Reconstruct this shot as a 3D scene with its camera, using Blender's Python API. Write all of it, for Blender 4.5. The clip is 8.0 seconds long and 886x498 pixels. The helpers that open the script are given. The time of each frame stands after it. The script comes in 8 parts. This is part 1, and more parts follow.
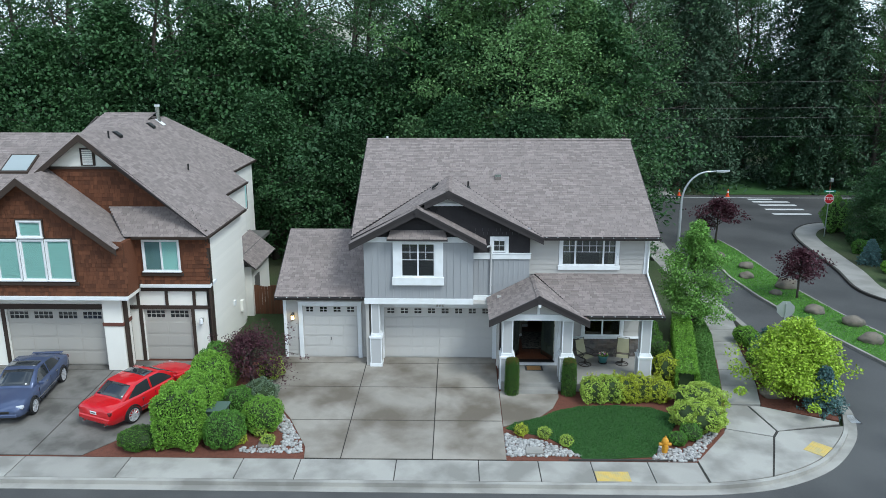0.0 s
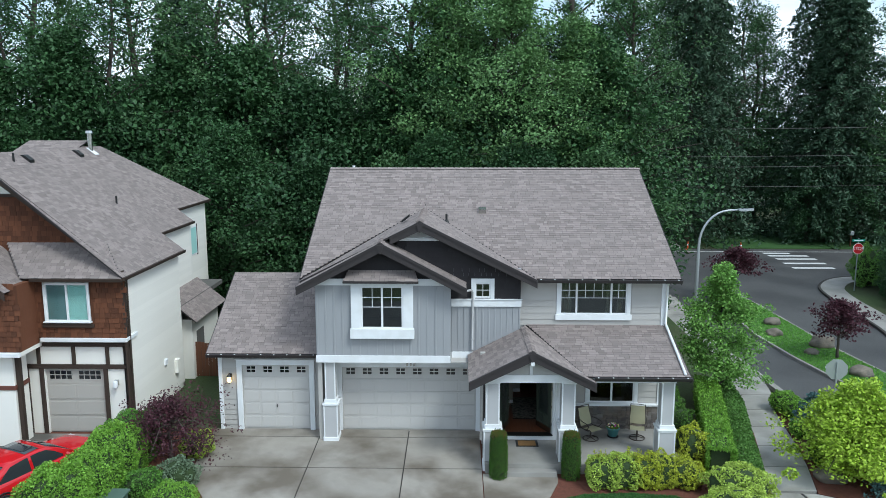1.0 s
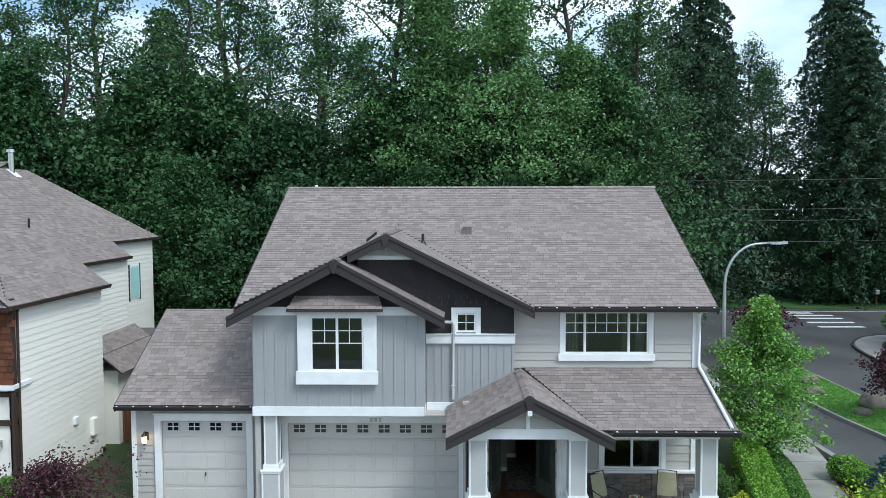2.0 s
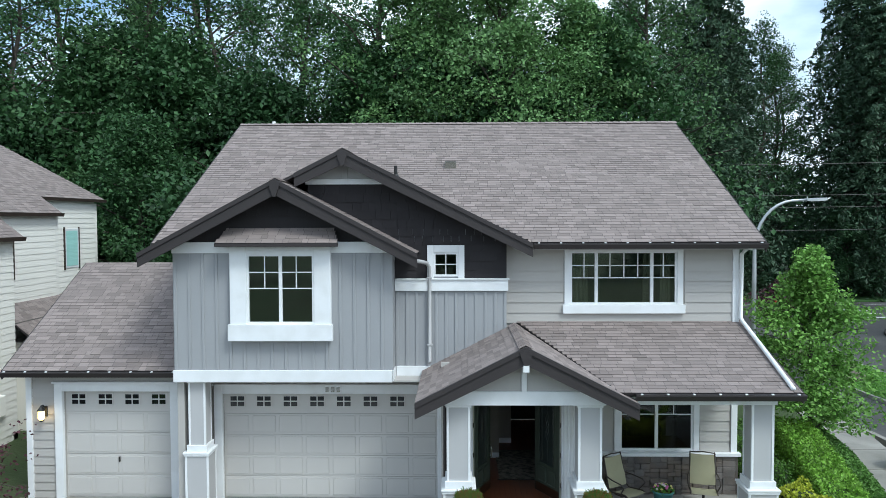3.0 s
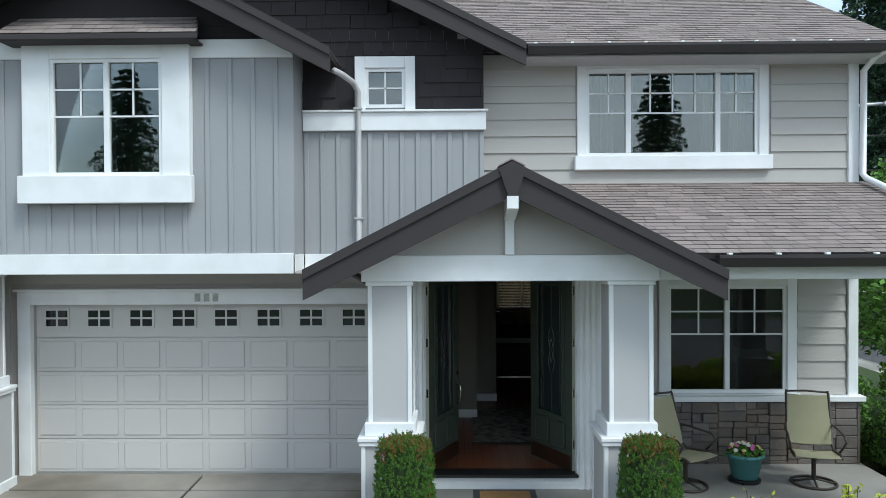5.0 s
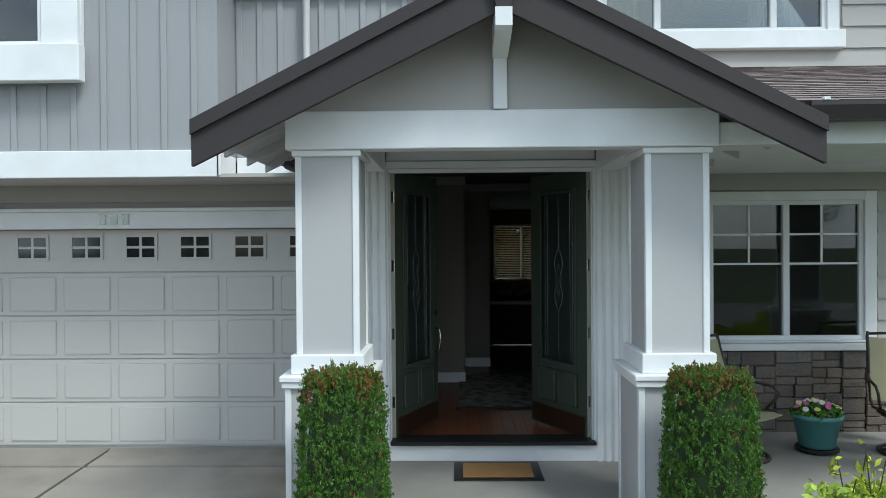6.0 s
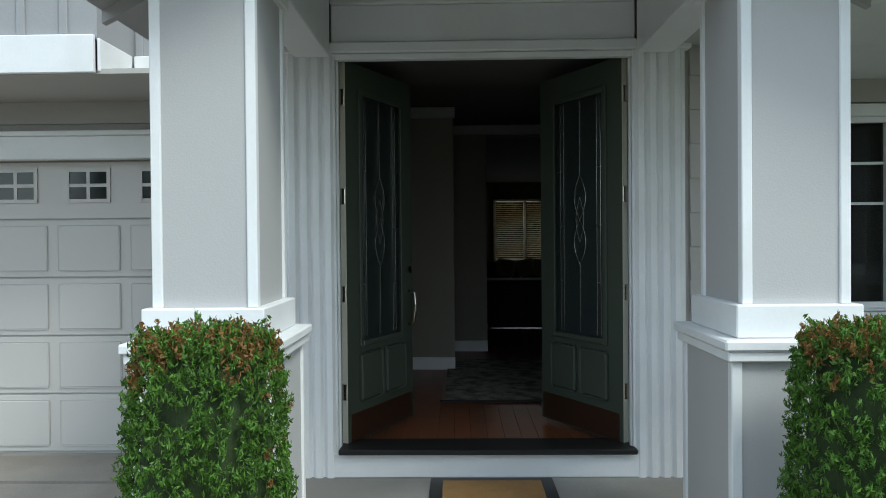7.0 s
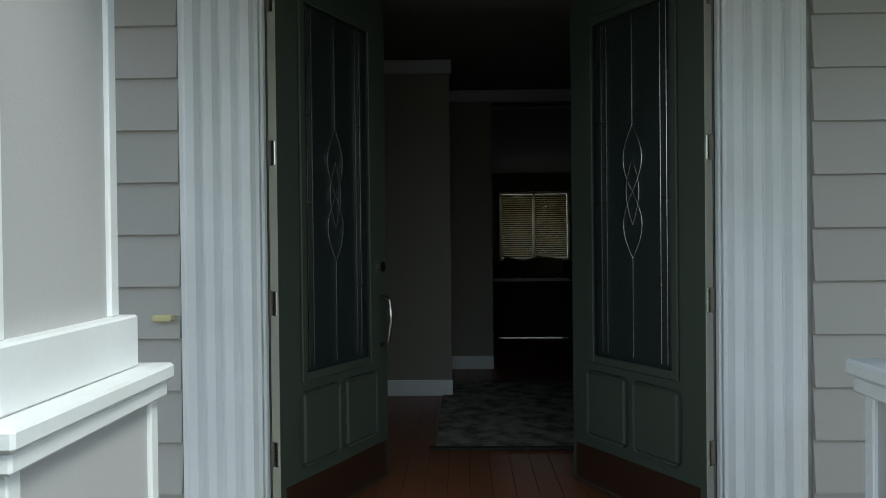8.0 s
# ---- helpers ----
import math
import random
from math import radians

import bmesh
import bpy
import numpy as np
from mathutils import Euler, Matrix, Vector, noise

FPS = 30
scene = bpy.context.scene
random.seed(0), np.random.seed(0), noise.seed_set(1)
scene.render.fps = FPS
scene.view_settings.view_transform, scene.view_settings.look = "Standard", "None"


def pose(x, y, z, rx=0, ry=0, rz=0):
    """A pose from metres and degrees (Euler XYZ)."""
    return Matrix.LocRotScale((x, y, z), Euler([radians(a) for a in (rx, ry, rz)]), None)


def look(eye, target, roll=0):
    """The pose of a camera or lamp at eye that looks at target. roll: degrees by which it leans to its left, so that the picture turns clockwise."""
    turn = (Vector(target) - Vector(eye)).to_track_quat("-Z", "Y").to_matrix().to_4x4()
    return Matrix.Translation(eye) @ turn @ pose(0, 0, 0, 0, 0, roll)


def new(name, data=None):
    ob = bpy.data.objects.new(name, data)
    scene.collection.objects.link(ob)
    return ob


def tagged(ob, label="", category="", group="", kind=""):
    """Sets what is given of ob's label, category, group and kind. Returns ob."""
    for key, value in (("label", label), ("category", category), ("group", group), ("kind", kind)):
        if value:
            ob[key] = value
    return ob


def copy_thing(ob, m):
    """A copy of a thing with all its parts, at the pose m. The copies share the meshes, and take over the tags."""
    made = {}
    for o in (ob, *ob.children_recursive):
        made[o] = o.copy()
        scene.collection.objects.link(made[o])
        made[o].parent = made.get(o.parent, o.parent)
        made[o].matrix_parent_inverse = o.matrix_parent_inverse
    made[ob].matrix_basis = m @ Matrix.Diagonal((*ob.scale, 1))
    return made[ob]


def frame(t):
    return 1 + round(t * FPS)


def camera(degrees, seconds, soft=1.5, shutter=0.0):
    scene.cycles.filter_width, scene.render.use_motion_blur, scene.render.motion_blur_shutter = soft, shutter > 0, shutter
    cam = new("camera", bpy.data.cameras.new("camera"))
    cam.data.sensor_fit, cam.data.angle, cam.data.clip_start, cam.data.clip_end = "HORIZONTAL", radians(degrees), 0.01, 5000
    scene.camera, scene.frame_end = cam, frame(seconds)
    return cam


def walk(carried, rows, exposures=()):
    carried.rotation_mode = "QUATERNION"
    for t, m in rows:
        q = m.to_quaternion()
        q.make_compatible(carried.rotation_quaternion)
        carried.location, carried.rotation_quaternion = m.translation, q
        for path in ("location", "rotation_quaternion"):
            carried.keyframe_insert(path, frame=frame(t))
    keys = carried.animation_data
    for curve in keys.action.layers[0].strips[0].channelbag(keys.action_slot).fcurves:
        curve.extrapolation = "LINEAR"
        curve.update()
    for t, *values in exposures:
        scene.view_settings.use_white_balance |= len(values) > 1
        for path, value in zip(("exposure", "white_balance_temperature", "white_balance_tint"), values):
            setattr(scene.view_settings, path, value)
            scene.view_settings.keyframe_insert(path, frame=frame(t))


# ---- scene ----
cam = camera(61.1, 8.0, soft=0.7)
PATH = [
    (0, (0.193, 0.255, 13.676), (0.157, 2.191, 13.174), -0.0),
    (0.5, (0.717, 3.208, 12.536), (0.679, 5.164, 12.122), -0.0),
    (1, (1.155, 6.049, 11.374), (1.117, 8.021, 11.046), -0.0),
    (1.5, (1.528, 8.748, 10.106), (1.49, 10.738, 9.91), -0.1),
    (3, (2.348, 15.596, 6.533), (2.308, 17.594, 6.452), -0.2),
    (3.5, (2.602, 17.443, 5.552), (2.561, 19.442, 5.492), -0.3),
    (4, (2.824, 19.136, 4.754), (2.781, 21.136, 4.718), -0.2),
    (4.5, (2.928, 20.635, 4.089), (2.893, 22.634, 4.057), -0.2),
    (6, (3.275, 24.374, 2.325), (3.239, 26.373, 2.307), -0.4),
    (6.5, (3.357, 25.519, 2.007), (3.321, 27.518, 1.975), -0.4),
    (7, (3.432, 26.564, 1.808), (3.39, 28.563, 1.783), -0.5),
    (7.3, (3.445, 27.156, 1.721), (3.399, 29.156, 1.7), -0.6),
    (7.5, (3.463, 27.536, 1.682), (3.411, 29.535, 1.663), -0.5),
    (8, (3.485, 28.322, 1.714), (3.431, 30.321, 1.692), -0.6),
]
walk(cam, [(t, look(eye, target, roll)) for t, eye, target, roll in PATH],
     exposures=[(0.0, 0.5, 5720, 0), (3.0, 0.58, 5800, 0), (6.0, 0.6, 5980, 0), (8.0, 0.75, 6100, -2)])

# ---- light ----
world = bpy.data.worlds.new("overcast_sky")
scene.world = world
world.use_nodes = True
wn, wl = world.node_tree.nodes, world.node_tree.links
SUN_ELEV, SUN_ROT = radians(51), radians(137)
sky = wn.new("ShaderNodeTexSky")
sky.sky_type, sky.sun_disc = "NISHITA", False
sky.sun_elevation, sky.sun_rotation = SUN_ELEV, SUN_ROT
sky.air_density, sky.dust_density = 1.0, 2.0
wcoord = wn.new("ShaderNodeTexCoord")
wmap = wn.new("ShaderNodeMapping")
wmap.inputs["Scale"].default_value = (1, 1, 2.6)
cloud = wn.new("ShaderNodeTexNoise")
cloud.inputs["Scale"].default_value, cloud.inputs["Detail"].default_value = 2.4, 7
cramp = wn.new("ShaderNodeValToRGB")
cramp.color_ramp.elements[0].position, cramp.color_ramp.elements[1].position = 0.40, 0.60
wmix = wn.new("ShaderNodeMix")
wmix.data_type = "RGBA"
wmix.inputs[7].default_value = (7.2, 7.6, 8.2, 1)
wl.new(wcoord.outputs["Generated"], wmap.inputs["Vector"])
wl.new(wmap.outputs["Vector"], cloud.inputs["Vector"])
wl.new(cloud.outputs["Fac"], cramp.inputs["Fac"])
wl.new(cramp.outputs["Color"], wmix.inputs[0])
wl.new(sky.outputs["Color"], wmix.inputs[6])
wl.new(wmix.outputs[2], wn["Background"].inputs["Color"])
wn["Background"].inputs["Strength"].default_value = 0.13
sun = new("sun", bpy.data.lights.new("sun", "SUN"))
sun.data.energy, sun.data.angle, sun.data.color = 1.4, radians(16), (1.0, 0.97, 0.92)
sun.matrix_world = look((0, 0, 60), (-24, 26, 60 - 44))

# ---- materials ----


def material(name, color, rough=0.8, var=0.12, scale=6.0, fine=60.0, bump=0.15, metal=0.0, piece=0.0, island=0.0, spec=0.4, stain=None, stain_scale=1.5, stain_amount=0.5, translucent=0.0, stretch=(1, 1, 1), bump_dist=0.01):
    """A surface with variation at two scales, an optional stain, and a tone of its own for each piece or island."""
    m = bpy.data.materials.new(name)
    m.use_nodes = True
    n, l = m.node_tree.nodes, m.node_tree.links
    b = n["Principled BSDF"]
    b.inputs["Roughness"].default_value = rough
    b.inputs["Metallic"].default_value = metal
    b.inputs["Specular IOR Level"].default_value = spec
    co = n.new("ShaderNodeTexCoord")
    mp = n.new("ShaderNodeMapping")
    mp.inputs["Scale"].default_value = stretch
    l.new(co.outputs["Object"], mp.inputs["Vector"])
    n1, n2 = n.new("ShaderNodeTexNoise"), n.new("ShaderNodeTexNoise")
    for nn, s in ((n1, scale), (n2, fine)):
        nn.inputs["Scale"].default_value, nn.inputs["Detail"].default_value = s, 5
        l.new(mp.outputs["Vector"], nn.inputs["Vector"])
    add = n.new("ShaderNodeMath")
    add.operation = "ADD"
    l.new(n1.outputs["Fac"], add.inputs[0])
    l.new(n2.outputs["Fac"], add.inputs[1])
    last = add.outputs[0]
    centre = 1.0
    if piece or island:
        src = n.new("ShaderNodeObjectInfo").outputs["Random"] if piece else n.new("ShaderNodeNewGeometry").outputs["Random Per Island"]
        mul = n.new("ShaderNodeMath")
        mul.operation = "MULTIPLY_ADD"
        mul.inputs[1].default_value = (piece or island) / max(var, 0.01)
        l.new(src, mul.inputs[0])
        l.new(last, mul.inputs[2])
        last = mul.outputs[0]
        centre += 0.5 * (piece or island) / max(var, 0.01)
    gain = n.new("ShaderNodeMath")
    gain.operation = "MULTIPLY_ADD"
    gain.inputs[1].default_value, gain.inputs[2].default_value = 2 * var, 1 - 2 * var * centre
    l.new(last, gain.inputs[0])
    vm = n.new("ShaderNodeVectorMath")
    vm.operation = "SCALE"
    vm.inputs[0].default_value = color
    l.new(gain.outputs[0], vm.inputs["Scale"])
    col = vm.outputs[0]
    if stain:
        n3 = n.new("ShaderNodeTexNoise")
        n3.inputs["Scale"].default_value, n3.inputs["Detail"].default_value = stain_scale, 6
        l.new(co.outputs["Object"], n3.inputs["Vector"])
        rp = n.new("ShaderNodeValToRGB")
        rp.color_ramp.elements[0].position, rp.color_ramp.elements[1].position = 0.42, 0.62
        rp.color_ramp.elements[1].color = (stain_amount, stain_amount, stain_amount, 1)
        l.new(n3.outputs["Fac"], rp.inputs["Fac"])
        mx = n.new("ShaderNodeMix")
        mx.data_type = "RGBA"
        mx.inputs[7].default_value = (*stain, 1)
        l.new(rp.outputs["Color"], mx.inputs[0])
        l.new(col, mx.inputs[6])
        col = mx.outputs[2]
    l.new(col, b.inputs["Base Color"])
    if bump:
        bp = n.new("ShaderNodeBump")
        bp.inputs["Strength"].default_value, bp.inputs["Distance"].default_value = bump, bump_dist
        l.new(n2.outputs["Fac"], bp.inputs["Height"])
        l.new(bp.outputs["Normal"], b.inputs["Normal"])
    if translucent:
        tr = n.new("ShaderNodeBsdfTranslucent")
        l.new(col, tr.inputs["Color"])
        ms = n.new("ShaderNodeMixShader")
        ms.inputs[0].default_value = translucent
        l.new(b.outputs[0], ms.inputs[1])
        l.new(tr.outputs[0], ms.inputs[2])
        l.new(ms.outputs[0], n["Material Output"].inputs["Surface"])
    return m


def glass_material(name, tint, opacity):
    """A window pane: a clear mirror film over a pane one can see through."""
    m = bpy.data.materials.new(name)
    m.use_nodes = True
    n, l = m.node_tree.nodes, m.node_tree.links
    n.remove(n["Principled BSDF"])
    tr, gl, fr, ms = n.new("ShaderNodeBsdfTransparent"), n.new("ShaderNodeBsdfGlossy"), n.new("ShaderNodeFresnel"), n.new("ShaderNodeMixShader")
    tr.inputs["Color"].default_value = (*tint, 1)
    gl.inputs["Roughness"].default_value = 0.01
    fr.inputs["IOR"].default_value = 2.1 + opacity
    l.new(fr.outputs[0], ms.inputs[0])
    l.new(tr.outputs[0], ms.inputs[1])
    l.new(gl.outputs[0], ms.inputs[2])
    l.new(ms.outputs[0], n["Material Output"].inputs["Surface"])
    return m


def glow_material(name, color, strength):
    m = bpy.data.materials.new(name)
    m.use_nodes = True
    b = m.node_tree.nodes["Principled BSDF"]
    b.inputs["Base Color"].default_value = (*color, 1)
    b.inputs["Emission Color"].default_value = (*color, 1)
    b.inputs["Emission Strength"].default_value = strength
    return m


M_LAP = material("lap_siding_paint", (0.44, 0.42, 0.395), 0.7, 0.03, 1.5, 40, 0.08, piece=0.03)
M_BATTEN = material("blue_grey_board_paint", (0.33, 0.335, 0.345), 0.7, 0.04, 1.2, 50, 0.1)
M_PANEL = material("column_panel_paint", (0.46, 0.455, 0.455), 0.75, 0.03, 1.0, 120, 0.12)
M_TRIM = material("white_trim_paint", (0.80, 0.81, 0.82), 0.55, 0.03, 2.0, 60, 0.06, stain=(0.6, 0.6, 0.57), stain_scale=2.2, stain_amount=0.25)
M_FASCIA = material("dark_brown_fascia_paint", (0.036, 0.030, 0.030), 0.65, 0.08, 2.0, 60, 0.1)
M_SHAKE = material("charcoal_shake", (0.026, 0.023, 0.025), 0.8, 0.12, 2.0, 50, 0.3, piece=0.14, stretch=(8, 8, 1))
M_ROOF = material("weathered_brown_shingle", (0.262, 0.220, 0.205), 0.92, 0.12, 0.5, 90, 0.5, island=0.2, stain=(0.205, 0.175, 0.163), stain_scale=0.5, stain_amount=0.4, spec=0.15)
M_ROOFP = material("weathered_shingle_tab", (0.262, 0.220, 0.205), 0.92, 0.12, 0.9, 90, 0.5, piece=0.2, spec=0.15)
M_GARAGE = material("garage_door_paint", (0.54, 0.52, 0.495), 0.55, 0.02, 1.2, 90, 0.05)
M_GUTTER = material("dark_gutter_metal", (0.035, 0.03, 0.03), 0.4, 0.08, 3, 50, 0.05)
M_STONE = material("grey_brown_ledge_stone", (0.15, 0.137, 0.128), 0.85, 0.2, 6, 40, 0.7, piece=0.3, stain=(0.19, 0.14, 0.10), stain_scale=2.0, stain_amount=0.5, bump_dist=0.02)
M_MORTAR = material("mortar", (0.06, 0.056, 0.052), 0.95, 0.1, 10, 80, 0.4)
M_GLASS = glass_material("window_glass", (0.75, 0.8, 0.78), 0.0)
M_DGLASS = material("obscure_door_glass", (0.022, 0.03, 0.029), 0.28, 0.1, 9, 60, 0.25, spec=0.7)
M_PORCHGLASS = glass_material("porch_window_glass", (0.6, 0.64, 0.62), -0.5)
# Room dimness painted into inner floors, ceilings and partitions; the side door shares it.
M_DARKIN = material("dim_room_tone", (0.12, 0.115, 0.105), 0.9, 0.05, 2, 30, 0.0)
M_HALL = material("hall_wall_paint", (0.27, 0.25, 0.21), 0.85, 0.04, 2, 60, 0.05)
M_CURTAIN = material("cream_curtain", (0.55, 0.5, 0.38), 0.9, 0.08, 3, 60, 0.1)
M_CONC = material("weathered_concrete", (0.32, 0.305, 0.28), 0.85, 0.10, 0.8, 60, 0.3, piece=0.05, stain=(0.2, 0.19, 0.17), stain_scale=0.55, stain_amount=0.7)
M_DRIVE = material("stained_driveway_concrete", (0.32, 0.29, 0.25), 0.65, 0.2, 1.8, 70, 0.3, piece=0.09, stain=(0.115, 0.092, 0.066), stain_scale=0.42, stain_amount=0.85)
M_WALK = material("pale_pavement_concrete", (0.365, 0.348, 0.315), 0.85, 0.12, 0.9, 60, 0.3, piece=0.12, stain=(0.19, 0.18, 0.16), stain_scale=0.6, stain_amount=0.75)
M_JOINT = material("joint_dirt", (0.05, 0.045, 0.04), 0.95, 0.2, 5, 40, 0.2)
M_ASPHALT = material("worn_asphalt", (0.082, 0.08, 0.078), 0.6, 0.2, 0.35, 90, 0.4, stain=(0.048, 0.047, 0.047), stain_scale=0.22, stain_amount=0.8)
M_PAINTW = material("road_paint_white", (0.62, 0.62, 0.6), 0.7, 0.15, 4, 40, 0.1)
M_TACT = material("tactile_yellow", (0.56, 0.40, 0.11), 0.8, 0.14, 4, 40, 0.3, stain=(0.4, 0.36, 0.2), stain_scale=3, stain_amount=0.7)
M_SOIL = material("bark_mulch", (0.15, 0.055, 0.035), 0.95, 0.35, 7, 45, 0.9, bump_dist=0.04)
M_EARTH = material("rough_grass_earth", (0.05, 0.075, 0.025), 0.95, 0.35, 0.5, 12, 0.8, bump_dist=0.05, stain=(0.06, 0.05, 0.03), stain_scale=0.12, stain_amount=0.6)
M_LAWN = material("lawn_soil_green", (0.04, 0.095, 0.025), 0.95, 0.25, 1.5, 40, 0.8, bump_dist=0.03)
M_BLADE = material("lawn_blade", (0.06, 0.16, 0.035), 0.7, 0.2, 0.6, 20, 0, island=0.18, translucent=0.25)
M_BLADEL = material("verge_blade", (0.16, 0.36, 0.05), 0.7, 0.2, 0.6, 20, 0, island=0.2, translucent=0.25)
M_BARK = material("grey_bark", (0.07, 0.058, 0.047), 0.9, 0.25, 4, 30, 0.8, stretch=(1, 1, 0.25), bump_dist=0.03)


def leaf(name, color, var=0.4, tr=0.2, rough=0.55):
    return material(name, color, rough, 0.12, 0.35, 8, 0, island=var, translucent=tr, spec=0.3)


M_LEAF = leaf("forest_leaf", (0.047, 0.108, 0.037))
M_LEAF2 = leaf("alder_leaf", (0.078, 0.152, 0.056))
M_LEAFD = leaf("dark_forest_leaf", (0.036, 0.084, 0.031))
M_LEAF3 = leaf("light_alder_leaf", (0.15, 0.27, 0.095))
M_NEEDLE = leaf("conifer_needle", (0.055, 0.10, 0.055), 0.25, 0.12)
M_HEDGE = leaf("hedge_leaf", (0.19, 0.36, 0.045), 0.4)
M_BOX = leaf("boxwood_leaf", (0.115, 0.25, 0.04), 0.4)
M_ARBOR = leaf("cedar_shrub_leaf", (0.08, 0.17, 0.024), 0.5, 0.18)
M_BROWNTIP = leaf("browned_shrub_tip", (0.2, 0.115, 0.035), 0.3, 0.2)
M_GOLD = leaf("golden_shrub_leaf", (0.42, 0.47, 0.045))
M_PALEG = leaf("pale_shrub_leaf", (0.40, 0.52, 0.09))
M_LIME = leaf("lime_maple_leaf", (0.36, 0.50, 0.05))
M_RED = leaf("purple_maple_leaf", (0.075, 0.026, 0.036), 0.3, 0.25)
M_BLUE = leaf("blue_spruce_needle", (0.12, 0.215, 0.21), 0.25, 0.1)
M_STREET = leaf("street_tree_leaf", (0.18, 0.34, 0.07))
M_JUNI = leaf("groundcover_leaf", (0.12, 0.24, 0.05))
# Near-black green puts the shade between the leaves into the cores' colour.
M_CORE = material("shrub_inner_shade", (0.03, 0.05, 0.016), 0.95, 0.3, 8, 40, 0.5)

# ---- building helpers ----
ORIGIN = {}


def thing(name, at=(0, 0, 0), label="", category="", group="", kind=""):
    ob = new(name)
    ob.location = at
    ob.empty_display_size = 0.2
    ORIGIN[ob] = Vector(at)
    return tagged(ob, label, category, group, kind)


def link_mesh(name, bm, mat, smooth=False):
    me = bpy.data.meshes.new(name)
    bm.normal_update()
    bm.to_mesh(me)
    bm.free()
    me.materials.append(mat)
    if smooth:
        me.shade_smooth()
    return me


def part(name, bm, mat, parent, label="", smooth=False, kind=""):
    """Links a bmesh, in world metres, as one mesh under a thing or a part."""
    o = ORIGIN[parent]
    bmesh.ops.translate(bm, verts=bm.verts, vec=-o)
    ob = new(name, link_mesh(name, bm, mat, smooth))
    ob.parent = parent
    ORIGIN[ob] = o
    return tagged(ob, label, kind=kind)


def solo(name, bm, mat, label="", category="", group="", kind="", smooth=False):
    ob = new(name, link_mesh(name, bm, mat, smooth))
    ORIGIN[ob] = Vector((0, 0, 0))
    return tagged(ob, label, category, group, kind)


def shared(name, me, parent, at, rot=(0, 0, 0), scale=(1, 1, 1)):
    """A piece on a mesh that it shares with its like, at a place in the world."""
    ob = new(name, me)
    ob.parent = parent
    ob.location = Vector(at) - ORIGIN[parent]
    ob.rotation_euler = rot
    ob.scale = scale
    ORIGIN[ob] = Vector(at)
    return ob


def box(x0, x1, y0, y1, z0, z1, bevel=0.0, bm=None):
    bm2 = bmesh.new()
    v = [bm2.verts.new((x, y, z)) for x in (x0, x1) for y in (y0, y1) for z in (z0, z1)]
    for q in ((0, 1, 3, 2), (4, 6, 7, 5), (0, 4, 5, 1), (2, 3, 7, 6), (0, 2, 6, 4), (1, 5, 7, 3)):
        bm2.faces.new([v[i] for i in q])
    if bevel:
        bmesh.ops.bevel(bm2, geom=bm2.edges[:], offset=bevel, segments=1, affect="EDGES")
    return merge(bm, bm2)


def merge(bm, bm2):
    if bm is None:
        return bm2
    me = bpy.data.meshes.new("tmp")
    bm2.to_mesh(me)
    bm2.free()
    bm.from_mesh(me)
    bpy.data.meshes.remove(me)
    return bm


def prism(pts, ext, bm=None):
    """A closed solid: a flat polygon of 3D points, pushed along the vector ext."""
    bm = bm or bmesh.new()
    e = Vector(ext)
    a = [bm.verts.new(p) for p in pts]
    b = [bm.verts.new(Vector(p) + e) for p in pts]
    f = [bm.faces.new(a), bm.faces.new(list(reversed(b)))]
    k = len(pts)
    for i in range(k):
        f.append(bm.faces.new((a[i], b[i], b[(i + 1) % k], a[(i + 1) % k])))
    bmesh.ops.recalc_face_normals(bm, faces=f)
    return bm


def cyl(at, r0, r1, h, seg=16, bm=None, axis="Z", bevel=0.0):
    bm2 = bmesh.new()
    bmesh.ops.create_cone(bm2, cap_ends=True, segments=seg, radius1=r0, radius2=r1, depth=h)
    if bevel:
        bmesh.ops.bevel(bm2, geom=[e for e in bm2.edges if e.is_boundary or len(e.link_faces) == 2 and any(len(f.verts) > 4 for f in e.link_faces)], offset=bevel, segments=2, affect="EDGES")
    bmesh.ops.translate(bm2, verts=bm2.verts, vec=(0, 0, h / 2))
    if axis == "Y":
        bmesh.ops.rotate(bm2, verts=bm2.verts, matrix=Matrix.Rotation(radians(-90), 3, "X"))
    if axis == "X":
        bmesh.ops.rotate(bm2, verts=bm2.verts, matrix=Matrix.Rotation(radians(90), 3, "Y"))
    bmesh.ops.translate(bm2, verts=bm2.verts, vec=at)
    return merge(bm, bm2)


def lathe(profile, at=(0, 0, 0), seg=20, bm=None):
    """Turns (radius, height) pairs round the vertical."""
    bm = bm or bmesh.new()
    rings = []
    for r, z in profile:
        rings.append([bm.verts.new((at[0] + r * math.cos(2 * math.pi * k / seg), at[1] + r * math.sin(2 * math.pi * k / seg), at[2] + z)) for k in range(seg)])
    for a, b in zip(rings, rings[1:]):
        for k in range(seg):
            bm.faces.new((a[k], a[(k + 1) % seg], b[(k + 1) % seg], b[k]))
    bm.faces.new(list(reversed(rings[0])))
    bm.faces.new(rings[-1])
    return bm


